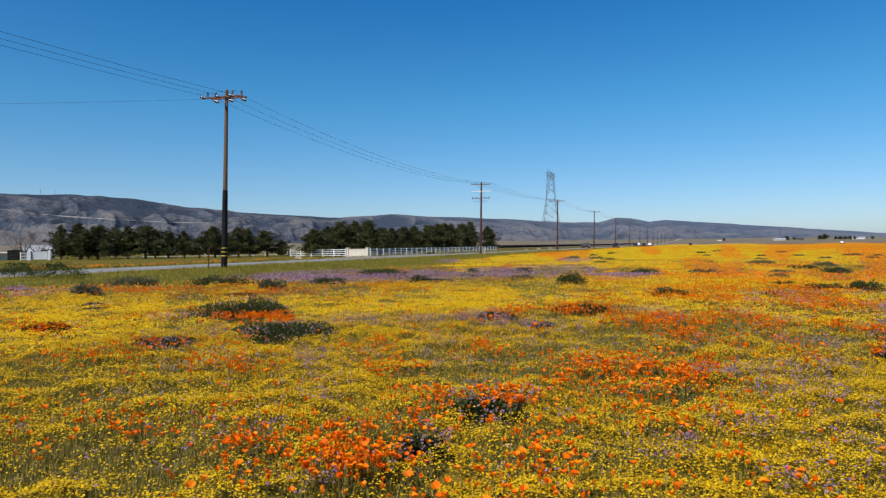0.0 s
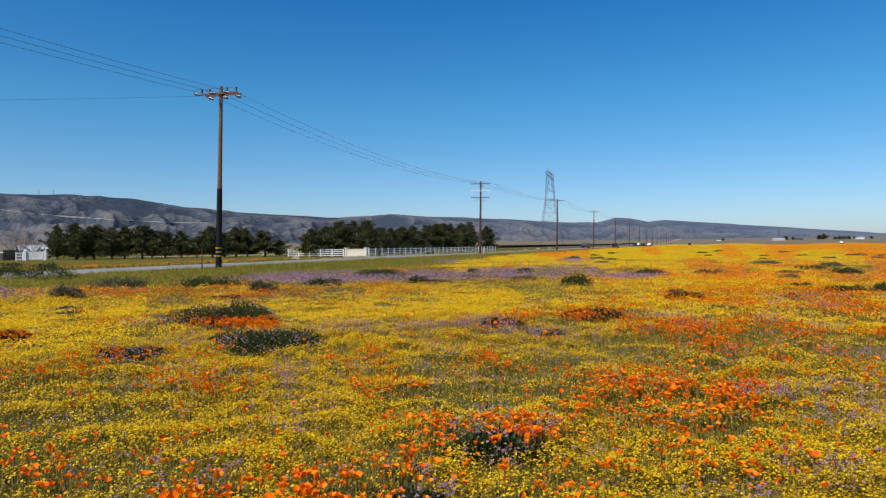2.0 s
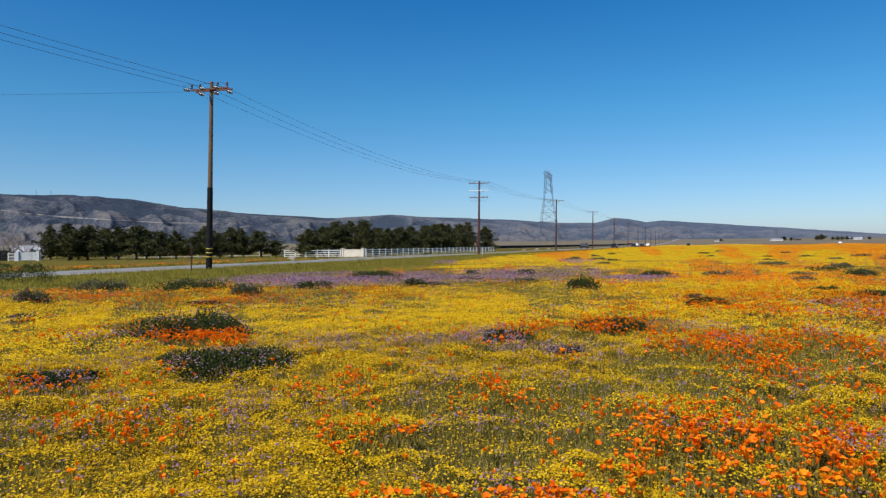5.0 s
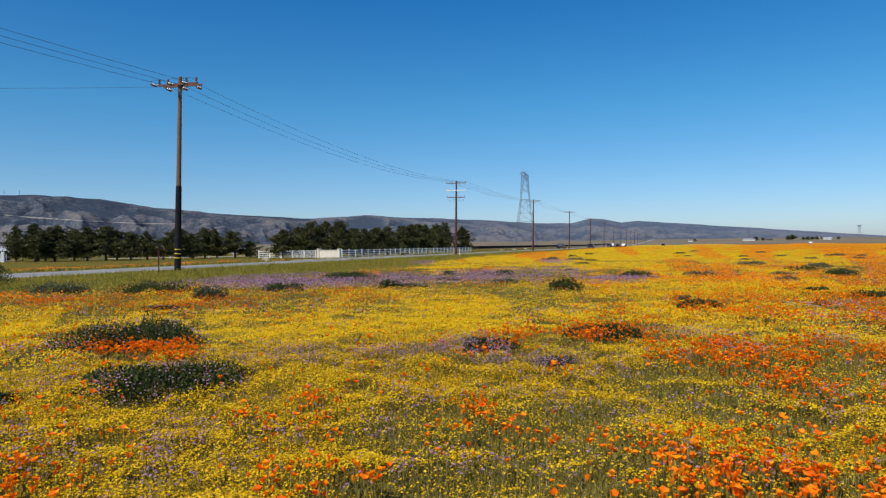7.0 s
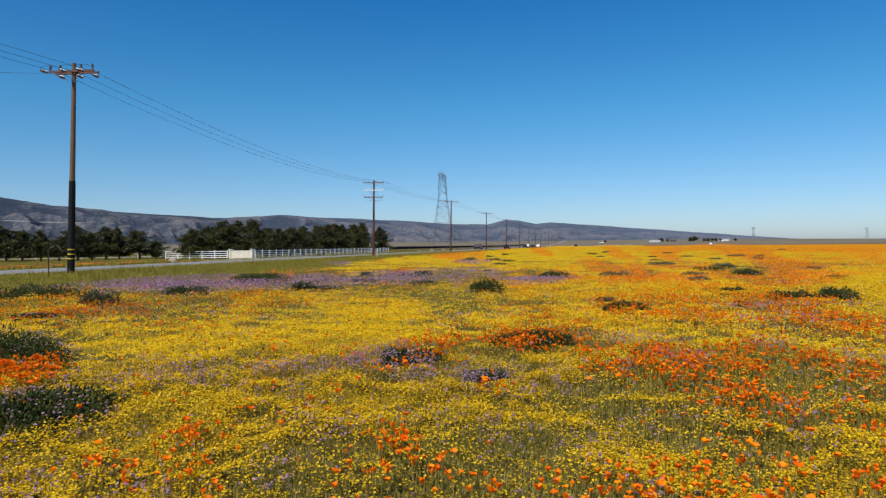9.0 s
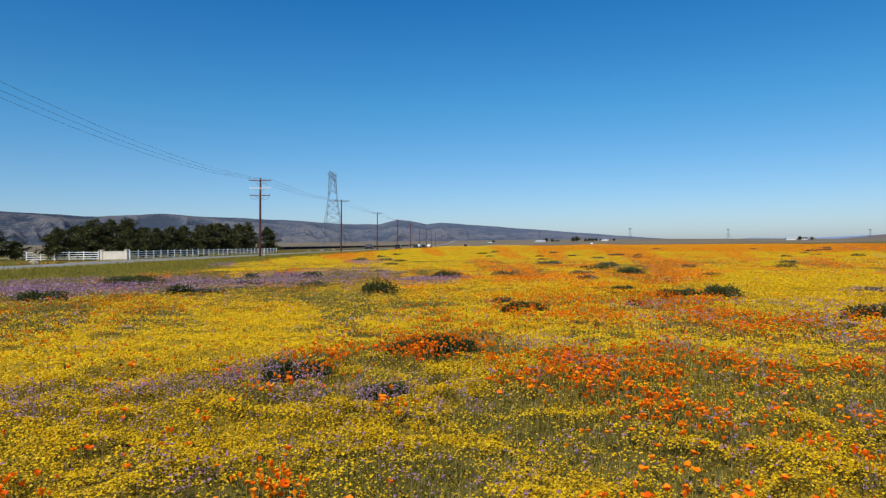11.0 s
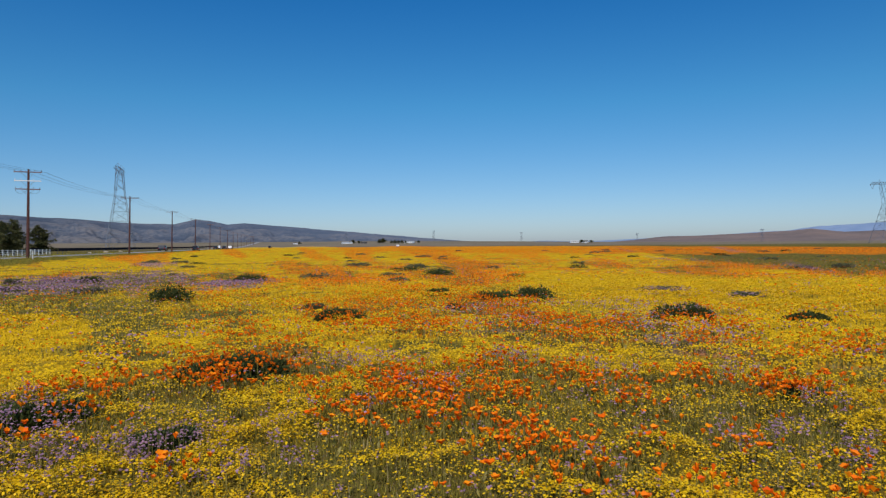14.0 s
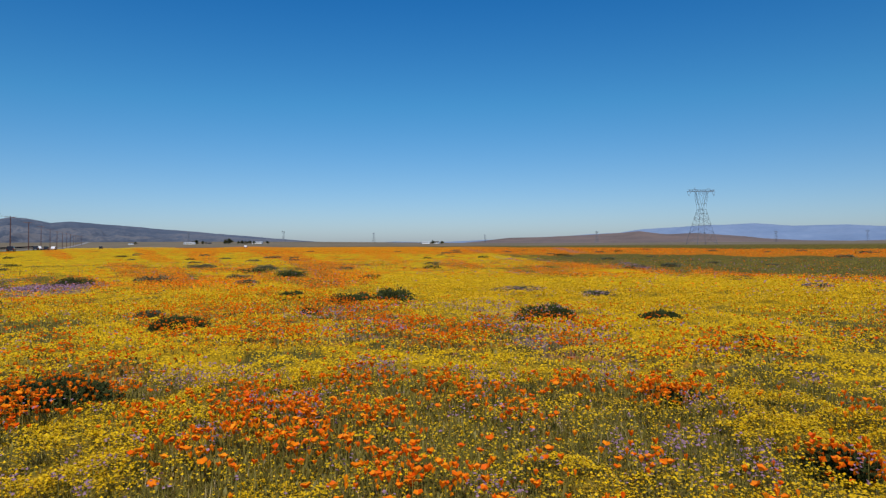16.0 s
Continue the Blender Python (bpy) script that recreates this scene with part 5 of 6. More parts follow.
def lathe(bm, rows, sides=12, m=None):
    """A turned body from rows of radius and height."""
    rings_ = [[bm.verts.new((r * math.cos(k * 2 * math.pi / sides), r * math.sin(k * 2 * math.pi / sides), z)) for k in range(sides)] for r, z in rows]
    for a, b in zip(rings_, rings_[1:]):
        for k in range(sides):
            bm.faces.new((a[k], a[(k + 1) % sides], b[(k + 1) % sides], b[k]))
    bm.faces.new(rings_[0][::-1])
    bm.faces.new(rings_[-1])
    if m is not None:
        bmesh.ops.transform(bm, matrix=m, verts=[v for ring in rings_ for v in ring])
    return bm


# ---- shrubs and flower mounds ----
def leaves_on_mound(width, height, leaf, count, seed):
    """Small pointed leaves over an uneven mound."""
    r = np.random.default_rng(seed)
    az, up = r.random(count) * 2 * math.pi, np.arccos(r.random(count) ** 0.8)
    shell = (0.5 + 0.5 * r.random(count) ** 0.5) * (0.85 + 0.22 * np.sin(az * 3 + seed) + 0.18 * np.sin(az * 7 + 2 * seed) * np.sin(up * 3 + seed))
    c = np.stack([1.2 * width * shell * np.sin(up) * np.cos(az), width * shell * np.sin(up) * np.sin(az), height * shell * np.cos(up) ** 0.8 + 0.01], -1)
    out = np.stack([np.sin(up) * np.cos(az), np.sin(up) * np.sin(az), np.cos(up) + 0.45], -1) + r.normal(0, 0.55, (count, 3))
    out /= np.linalg.norm(out, axis=1)[:, None]
    side = np.cross(out, r.normal(0, 1, (count, 3)))
    side /= np.linalg.norm(side, axis=1)[:, None]
    size = leaf * (0.6 + 0.8 * r.random(count))[:, None]
    verts = np.stack([c - 0.2 * out * size, c + side * size * 0.35 + out * size * 0.4, c + out * size * 1.2, c - side * size * 0.35 + out * size * 0.4], 1)
    verts[..., 2] = np.maximum(verts[..., 2], 0.003)
    return verts.reshape(-1, 3), np.arange(count * 4).reshape(-1, 4)


def shrub(x, y, width, height, leaf_mat, flower_mat, amount, seed, label, near):
    ob = thing("shrub", Matrix.Translation(at_ground((x, y))), label, "shrub", "shrubs in the flower field")
    leaf, count = {0: (0.06, 330), 1: (0.034, 2000), 2: (0.020, 7000)}[near]
    v, f = leaves_on_mound(width, height, leaf, int(count * min(2.5, 0.6 + width)), seed)
    raw_part("foliage", v, f, leaf_mat, ob)
    r = random.Random(seed)
    for k in range(5 if near > 1 else 2):
        a, q = r.random() * 6.28, 0.3 + 0.5 * r.random()
        part("stem", tube(bmesh.new(), (0.03 * math.cos(a), 0.03 * math.sin(a), 0), (q * width * math.cos(a), q * width * math.sin(a), height * (0.5 + 0.4 * r.random())), 0.008, 0.003, 4), TWIG, ob)
    if flower_mat:
        g = np.random.default_rng(seed + 500)
        n = int(amount * (1500 if near > 1 else 500) * width)
        az, up = g.random(n) * 2 * math.pi, np.arccos(g.random(n) ** 0.9)
        sh = 0.95 + 0.2 * g.random(n)
        pos = np.stack([width * sh * np.sin(up) * np.cos(az), width * sh * np.sin(up) * np.sin(az), height * sh * np.cos(up) + 0.02], -1)
        h = Heap()
        poppy = flower_mat is PETAL
        h.add(POPPY_MID[1] if poppy else GOLD_MID, pos, (0.022 if poppy else 0.012 if near > 1 else 0.022) * (0.7 + 0.6 * g.random(n)), g.random(n) * 6.28, g.normal(0, 0.4, n), 0)
        tagged(raw_part("blossom_cover", np.concatenate(h.verts), np.concatenate(h.tris), flower_mat, ob, "orange poppies" if poppy else "lilac blossoms"), kind="stuff")
    return ob


GREEN_SHRUB = "dark green leafy lupine mound among the flowers"
LILAC_SHRUB = "dark mound dotted with lilac blossoms"
POPPY_SHRUB = "green mound with orange poppies growing through"
SAGE_SHRUB = "low grey-green bush in the meadow"
KINDS = {"gr": (LEAF, None, 0, GREEN_SHRUB), "gl": (LEAF, LILAC, 0.34, LILAC_SHRUB), "li": (LEAF, LILAC, 0.38, LILAC_SHRUB), "po": (LEAF, PETAL, 0.3, POPPY_SHRUB), "sa": (SAGE, None, 0, SAGE_SHRUB)}
for k, (x, y, w, h, kind_) in enumerate(SHRUBS + SHRUBS_BEYOND):
    lm, fm, amount, label_ = KINDS[kind_]
    beyond = k >= len(SHRUBS)
    low = beyond and fm is LILAC
    shrub(x, y, 1.08 * w, (0.55 if low else 1.1 if beyond else 0.85) * h, SAGE if low else lm, fm, amount, 40 + k, label_, 1 if beyond else 2)
seeds = [shrub(*road_place(s, 12.0), 0.55, 0.26, mat_, None, 0, 90 + k, lab, 0) for k, (s, mat_, lab) in enumerate(((70, SAGE, SAGE_SHRUB), (84, SAGE, SAGE_SHRUB), (101, LEAF, GREEN_SHRUB)))]
placer = random.Random(5)
for k in range(22):
    s_r, o_r = placer.uniform(-5, 110), placer.choice((placer.uniform(38, 50), placer.uniform(66, 76)))
    if 58 < s_r < 96:
        continue
    ob = copy_thing(seeds[k % 3], Matrix.Translation(at_ground(road_place(s_r, o_r))) @ Matrix.Rotation(placer.random() * 6.28, 4, "Z"))
    ob.scale = (placer.uniform(1.2, 2.4), 1.5, placer.uniform(1.2, 2.2))
for k in range(60):
    d, a = 24 * (6.5 ** placer.random()), radians(placer.uniform(2, 93))
    x, y = CENTRE[0] + d * math.sin(a), CENTRE[1] + d * math.cos(a)
    if float(plan(np.array(x), np.array(y))[3]) > 20:
        continue
    size_ = placer.uniform(0.5, 1.05) * (1 + d / 200)
    ob = copy_thing(seeds[k % 5 // 2], Matrix.Translation(at_ground((x, y))) @ Matrix.Rotation(placer.random() * 6.28, 4, "Z"))
    ob.scale = (size_ * 1.2, size_ * 1.2, size_ * 0.7)


# ---- power line ----
def insulator(parent, place, pale=False, lying=None, size=1.0):
    """A stacked-disc insulator, upright on a pin or strung out along a wire."""
    rows = [(0.018, 0.0), (0.02, 0.05)]
    for k in range(4):
        z = 0.06 + 0.05 * k
        rows += [(0.03, z), (0.075, z + 0.012), (0.07, z + 0.03), (0.03, z + 0.04)]
    rows += [(0.03, 0.27), (0.012, 0.3)]
    m = Matrix.Translation(place) @ Matrix.Scale(size, 4)
    if lying is not None:
        m = m @ Vector(lying).to_track_quat("Z", "Y").to_matrix().to_4x4() @ Matrix.Diagonal((1.1, 1.1, 2.0, 1))
    part("insulator", lathe(bmesh.new(), rows, 10, m), PALE_PORCELAIN if pale else PORCELAIN, parent, "pale porcelain insulator" if pale else "dark glazed insulator")


def crossarm(parent, z, half, pale=False, double=False):
    for y in ((-0.2, 0.2) if double else (0.19,)):
        part("crossarm", box(bmesh.new(), -half, half, y - 0.04, y + 0.04, z - 0.05, z + 0.05, 0.008), PALE_PORCELAIN if pale else ARM_WOOD, parent, "pale steel crossarm" if pale else "weathered red-brown crossarm")
    for side in (-1, 1):
        part("brace", tube(bmesh.new(), (side * half * 0.5, 0.2, z - 0.05), (side * 0.14, 0.17, z - 0.55), 0.016, 0.016, 6), STEEL, parent)


def utility_pole(s, o, height, lean, wood, arms, label, sleeve=False, lift=0.0):
    x, y, z = at_ground(road_place(s, o), lift)
    m = Matrix.Translation((x, y, z)) @ Matrix.Rotation(radians(lean), 4, Vector((0.2, 0.98, 0))) @ Matrix.Rotation(math.pi / 2 - ROAD_AZ + math.pi / 2, 4, "Z")
    ob = thing("utility_pole", m, label, "utility pole", "poles of the road's power line")
    rows = [(0.172 - 0.07 * k / 12, -0.3 + (height + 0.3) * k / 12) for k in range(13)]
    part("shaft", lathe(bmesh.new(), rows + [(0.08, height + 0.03)], 14), wood, ob)
    for z_, half, pale, double in arms:
        crossarm(ob, height - z_, half, pale, double)
        for q in (-0.95, -0.45, 0.5, 0.95):
            insulator(ob, (q * half, 0.2, height - z_ + 0.06), pale, None, 1.0 if sleeve else 0.6)
    if len(arms) > 2:
        for side in (-1, 1):
            loop = bmesh.new()
            pts = [(side * (0.08 + 1.12 * (1 - math.cos(a)) / 2), 0.24, height - 2.1 - 0.55 * math.sin(a)) for a in np.linspace(0, math.pi, 10)]
            for a, b in zip(pts, pts[1:]):
                tube(loop, a, b, 0.012, 0.012, 4, False)
            bmesh.ops.remove_doubles(loop, verts=loop.verts, dist=0.012)
            part("jumper_wire", loop, WIRE, ob)
    if sleeve:
        part("sleeve", lathe(bmesh.new(), [(0.184, -0.2), (0.18, 1.6), (0.158, 4.75), (0.154, 4.8)], 14), BLACK, ob, "black protective sleeve")
        for k in range(3):
            part("reflector_band", lathe(bmesh.new(), [(0.187, 0.72 + 0.24 * k), (0.1865, 0.765 + 0.24 * k)], 14), YELLOW_BAND, ob, "yellow reflector band")
        for q in (-0.62, 0.12, 0.97):
            insulator(ob, (q * 1.3, 0.3, height - 0.5), False, (0, 1, -0.06))
            insulator(ob, (q * 1.3, -0.3, height - 0.5), False, (0, -1, -0.03))
            loop = bmesh.new()
            pts = [(q * 1.3 + 0.08 * math.sin(a * 3), 0.85 * math.cos(a), height - 0.5 + 0.38 * math.sin(a)) for a in np.linspace(0, math.pi, 9)]
            for a, b in zip(pts, pts[1:]):
                tube(loop, a, b, 0.009, 0.009, 4, False)
            part("jumper_wire", loop, WIRE, ob)
        part("metal_strap", lathe(bmesh.new(), [(0.114, height - 1.02), (0.113, height - 0.9)], 14), STEEL, ob)
    return ob


POLE_S, POLE_GAP, POLE_O = 34.3, 52.6, 27.4
for k in range(-1, 17):
    if k <= 0:
        utility_pole(POLE_S + k * POLE_GAP, POLE_O, 10.95, 1.5, POLE_WOOD, [(0.45, 1.32, False, True)], "tall wooden utility pole with black sleeve and yellow bands", sleeve=True)
    elif k == 1:
        utility_pole(POLE_S + k * POLE_GAP, POLE_O, 9.7, 1.1, RED_WOOD, [(0.3, 1.38, False, False), (1.25, 1.3, True, False), (2.15, 1.25, False, False)], "red-brown utility pole with three stacked crossarms")
    else:
        utility_pole(POLE_S + k * POLE_GAP, POLE_O, 10.5, 1.2, RED_WOOD, [(0.3, 1.5, False, False)], "slim red-brown utility pole with one crossarm")


def wire(a, b, sag, radius, label, name="power_wire"):
    """A wire that hangs between two places."""
    cu = bpy.data.curves.new(name, "CURVE")
    cu.dimensions, cu.bevel_depth, cu.bevel_resolution = "3D", radius, 0
    sp = cu.splines.new("POLY")
    sp.points.add(24)
    for k, pt in enumerate(sp.points):
        q = k / 24
        c = Vector(a).lerp(Vector(b), q)
        pt.co = (c.x, c.y, c.z - sag * 4 * q * (1 - q), 1)
    cu.materials.append(WIRE)
    return tagged(new(name, cu), label, "wire", "wires of the road's power line")


def arm_end(k, q, drop=0.0):
    s, h = POLE_S + k * POLE_GAP, (10.4 if k <= 0 else 9.5 if k == 1 else 10.3)
    p = road_place(s, POLE_O + (-q) * (1.3 if k <= 0 else 1.38))
    lean = 0.27 if k <= 0 else 0.2
    return (p[0] + lean * 0.98, p[1], at_ground(p)[2] + h + drop)


for k in range(-1, 9):
    for q in (-0.62, 0.12, 0.97):
        wire(arm_end(k, q, 0.1), arm_end(k + 1, q, 0.1), 1.1 if k == 0 else 0.6, 0.009 if k <= 0 else 0.012, "thin dark power wire sagging between poles")
side_pole = road_place(-4, 58)
wire(arm_end(0, -0.97, 0.1), (side_pole[0] - 12, side_pole[1], 4.9), 0.4, 0.006, "single service wire running off across the road")


# ---- transmission towers ----
def radio_mast(az, d, foot, height):
    ob = thing("radio_mast", Matrix.Translation((*bearing_from_start(az, d), foot)), "tiny guyed radio mast on the mountain crest", "radio mast", "masts on the crest")
    part("mast_shaft", tube(bmesh.new(), (0, 0, -12), (0, 0, height), 1.0, 0.7, 6), STEEL, ob)
    for q in (0.55, 0.8):
        part("antenna", tube(bmesh.new(), (-2.2, 0, height * q), (2.2, 0, height * q), 0.6, 0.6, 6), STEEL, ob)


def bearing_from_start(az, d):
    return EYE0[0] + d * math.sin(radians(az)), EYE0[1] + d * math.cos(radians(az))


for az_, top_ in ((-16.98, 4.42), (-16.05, 4.36)):
    radio_mast(az_, 3990, 3990 * math.tan(radians(3.95)), 3990 * math.tan(radians(top_ - 3.95)))


def bars(bm, pairs, r):
    for a, b in pairs:
        tube(bm, a, b, r, r, 4, False)
    return bm


def lattice_tower(m, height, base, label, bar=0.17):
    ob = thing("transmission_tower", m, label, "transmission tower", "steel towers across the valley")
    waist, beam, wz = 0.055 * height, 0.25 * height, 0.62 * height
    half = base / 2

    def corner(z, k):
        w = half + (waist - half) * min(z / wz, 1)
        return (w * (1 if k in (0, 3) else -1), w * (1 if k < 2 else -1), z)

    for k in range(4):
        part("leg", bars(bmesh.new(), [(corner(0, k), corner(wz, k))], bar * 1.2), STEEL, ob)
    levels = [0, 0.2 * height, 0.34 * height, 0.45 * height, 0.54 * height, wz]
    for lo, hi in zip(levels, levels[1:]):
        for k in range(4):
            n = (k + 1) % 4
            for pair in ((corner(lo, k), corner(hi, n)), (corner(lo, n), corner(hi, k)), (corner(hi, k), corner(hi, n))):
                part("brace", bars(bmesh.new(), [pair], bar * 0.6), STEEL, ob)
    top = 0.93 * height
    for side in (-1, 1):
        pairs = []
        for y in (-waist, waist):
            foot, knee = (side * waist, y, wz), (side * beam * 0.48, y * 0.5, top)
            pairs += [(foot, knee), ((side * waist * 0.2, y, wz), (side * beam * 0.3, y * 0.5, top))]
            for q in (0.25, 0.5, 0.75):
                a = Vector(foot).lerp(Vector(knee), q)
                b = Vector((side * waist * 0.2, y, wz)).lerp(Vector((side * beam * 0.3, y * 0.5, top)), min(1, q + 0.15))
                over = Vector((foot[0], -y, wz)).lerp(Vector((knee[0], -y * 0.5, top)), min(1, q + 0.25))
                pairs += [(a, b), (a, over)]
        part("upper_arm", bars(bmesh.new(), pairs, bar * 0.8), STEEL, ob)
        part("peak", bars(bmesh.new(), [((side * beam * 0.62, -waist * 0.6, top + 1.2), (side * beam * 0.52, 0, height)), ((side * beam * 0.4, waist * 0.6, top + 1.2), (side * beam * 0.52, 0, height)), ((side * beam * 0.4, -waist * 0.6, top + 1.2), (side * beam * 0.52, 0, height))], bar * 0.7), STEEL, ob)
    pairs, steps = [], 10
    for y in (-waist * 0.5, waist * 0.5):
        for z in (top, top + 1.3):
            pairs.append(((-beam, y * (0.3 if z > top else 1), z), (beam, y * (0.3 if z > top else 1), z)))
        for k in range(steps):
            a, b = -beam + 2 * beam * k / steps, -beam + 2 * beam * (k + 1) / steps
            pairs.append(((a, y, top), (b, y * 0.3, top + 1.3)))
    part("crossbeam", bars(bmesh.new(), pairs, bar * 1.0), STEEL, ob)
    for q in (-0.95, 0.0, 0.95):
        for sway in (-1, 1):
            part("insulator_string", tube(bmesh.new(), (q * beam + sway * 1.4, 0, top), (q * beam, 0, top - 3.0), 0.09, 0.09, 6), PORCELAIN, ob)
    return ob


def bearing(az, d):
    return CENTRE[0] + d * math.sin(radians(az)), CENTRE[1] + d * math.cos(radians(az))


def toward(az, d, turn_deg=0.0, lift=0.0):
    return Matrix.Translation(at_ground(bearing(az, d), lift)) @ Matrix.Rotation(radians(-az + turn_deg), 4, "Z")


lattice_tower(toward(22.85, 395, 82), 45.2, 13.2, "tall grey steel lattice transmission tower", 0.09)
lattice_tower(toward(81.4, 520, 30), 40.5, 15.5, "grey steel lattice tower with a wide crossbeam", 0.10)
thin_tower = lattice_tower(toward(54.9, 2000, 60), 29, 8, "distant thin steel lattice tower", 0.10)
for az, d in ((64.3, 2300), (73.5, 1700), (86.9, 2000), (92.8, 2050), (40.2, 2050), (47.5, 1800)):
    copy_thing(thin_tower, toward(az, d, 60))


# ---- trees ----
def pine(m, height, width, seed, label):
    """A wind-shaped pine: a leaning trunk, limbs of uneven reach and pads of needles with gaps between them."""
    ob = thing("pine_tree", m, label, "pine tree", "windbreak pines along the fence")
    r, g = random.Random(seed), np.random.default_rng(seed)
    lean, pointed, bare = (r.uniform(-0.5, 0.5), r.uniform(-0.4, 0.4)), r.uniform(0.15, 0.85), r.uniform(0.06, 0.13)

    def spine(q):
        return Vector((lean[0] * q * q + 0.12 * math.sin(5 * q + seed), lean[1] * q * q, height * q))

    bm = bmesh.new()
    steps = [spine(k / 6 * 0.96) for k in range(7)]
    steps[0].z = -0.2
    for k, (a, b) in enumerate(zip(steps, steps[1:])):
        tube(bm, a, b, 0.18 - 0.025 * k, 0.18 - 0.025 * (k + 1), 8, False)
    bmesh.ops.remove_doubles(bm, verts=bm.verts, dist=0.03)
    part("trunk", bm, BARK, ob)
    pads, count = [], 40
    heavy = [r.uniform(0.55, 1.3) for _ in range(7)]
    for k in range(count):
        q = bare + (0.97 - bare) * (k + r.random()) / count
        f = (q - bare) / (0.97 - bare)
        outline = (math.sin(math.pi * min(1, 0.16 + 0.60 * f)) * (1 - f ** 2.2) + 0.06) * (1 - pointed) + (1.05 - f) * pointed
        a = k * 2.4 + r.uniform(-0.6, 0.6)
        reach = 1.30 * width * outline * heavy[int(a / 0.9) % 7] * r.uniform(0.4, 1.3) + 0.15
        base = spine(q * 0.96)
        tip = base + Vector((math.cos(a) * reach, math.sin(a) * reach, reach * r.uniform(-0.05, 0.5)))
        part("limb", tube(bmesh.new(), base, tip, 0.04, 0.012, 4, False), BARK, ob)
        for j in range(3 if reach < 0.7 else 5):
            p = base.lerp(tip, 1.05 - 0.17 * j)
            pads.append((p.x + r.gauss(0, 0.12), p.y + r.gauss(0, 0.12), p.z + r.gauss(0.06, 0.1), r.uniform(0.48, 0.80) * (1 - 0.45 * f)))
    pads.append((*spine(0.97), 0.22))
    pads.append((*spine(1.0), 0.15))
    c = np.repeat(np.array(pads), 44, 0)
    n = len(c)
    out = g.normal(0, 1, (n, 3)) * (1, 1, 0.65) + (0, 0, 0.45)
    out /= np.linalg.norm(out, axis=1)[:, None]
    side = np.cross(out, g.normal(0, 1, (n, 3)))
    side /= np.linalg.norm(side, axis=1)[:, None]
    size = c[:, 3:4] * (0.35 + 0.5 * g.random((n, 1)))
    root = c[:, :3] + out * c[:, 3:4] * 0.45
    verts = np.stack([root - side * size * 0.19, root + side * size * 0.19, root + out * size], 1).reshape(-1, 3)
    verts[:, 2] = np.maximum(verts[:, 2], 0.45)
    raw_part("crown", verts, np.arange(3 * n).reshape(-1, 3), NEEDLE, ob)
    return ob


def bare_tree(m, height, seed):
    ob = thing("bare_tree", m, "leafless pale grey-brown tree by the house", "tree", "bare trees by the house")
    r = random.Random(seed)
    bm, twigs = bmesh.new(), bmesh.new()
    tube(bm, (0, 0, -0.2), (0, 0, height * 0.25), 0.13, 0.10, 8)

    def grow(a, way, length, rad, level):
        b = a + way * length
        tube(bm if level < 2 else twigs, a, b, rad, rad * 0.6, 6 if level < 2 else 4, False)
        if level < 5:
            for _ in range(3):
                w = (way + Vector((r.gauss(0, 0.55), r.gauss(0, 0.55), r.gauss(0.1, 0.35)))).normalized()
                grow(b, w, length * r.uniform(0.6, 0.85), rad * 0.55, level + 1)

    for k in range(5):
        a = k * 1.26 + r.random()
        grow(Vector((0, 0, height * 0.24)), Vector((math.cos(a) * 0.7, math.sin(a) * 0.7, 0.8)).normalized(), height * 0.2, 0.09, 0)
    part("trunk", bm, BARE, ob)
    part("crown", twigs, BARE, ob)
    return ob


PINES_LEFT = [(-14.9, 5.4, 2.1), (-14.5, 5.2, 2.0), (-9.8, 5.3, 1.9), (-6.5, 3.8, 1.6), (-4.4, 4.2, 1.8), (-16.3, 6.0, 1.7), (-15.1, 6.1, 2.3), (-13.9, 5.8, 2.6), (-12.7, 5.5, 2.2), (-11.8, 5.6, 2.0), (-10.6, 5.7, 2.6), (-8.9, 5.0, 2.3), (-7.7, 4.8, 1.7), (-5.4, 5.6, 2.1), (-3.5, 5.6, 2.3), (-2.6, 5.4, 1.8), (-1.2, 5.0, 2.2), (0.0, 3.2, 1.3)]
PINES_RIGHT = [(2.5, 5.0, 2.2), (3.9, 5.5, 2.2), (5.0, 6.2, 2.6), (6.0, 6.4, 2.6), (7.2, 6.4, 2.2), (8.3, 5.4, 2.3), (9.2, 5.4, 2.2), (10.2, 5.8, 2.5), (11.2, 6.0, 2.6), (12.2, 6.4, 2.4), (12.9, 6.8, 2.6), (13.7, 7.2, 2.7), (14.5, 7.2, 2.4), (15.3, 7.5, 2.6), (16.0, 8.0, 2.2), (17.6, 7.4, 2.6)]


def left_depth(az):
    return 136 + (az + 19) / 23 * -6 - 10 * ((az * 7.3) % 1 > 0.5)


def right_depth(az):
    return 57.0 / math.sin(radians(34.4 - az))


models = [pine(toward(az, left_depth(az), 0), 6.0, 2.2, 300 + k, "dark green pine with a broad uneven crown") for k, (az, h, w) in enumerate(PINES_LEFT[:6])]
for k, (az, h, w) in enumerate(PINES_LEFT[:6]):
    models[k].matrix_world = toward(az, left_depth(az), 60 * k)
    models[k].scale = (1.15 * w / 2.2, 1.15 * w / 2.2, h / 6.0)
for k, (az, h, w) in enumerate(PINES_LEFT[6:] + PINES_RIGHT):
    d = left_depth(az) if az < 1 else right_depth(az) if az > 7.5 else 120 + 3 * (k % 2)
    ob = copy_thing(models[(k * 5 + 1) % 6], Matrix.Identity(4))
    ob.matrix_world = toward(az, d, 77 * k)
    ob.scale = (1.15 * w / 2.2, 1.15 * w / 2.2, h / 6.0)
bare_tree(toward(-19.2, 136), 6.4, 3)
bare_tree(toward(-18.6, 139), 5.2, 12)
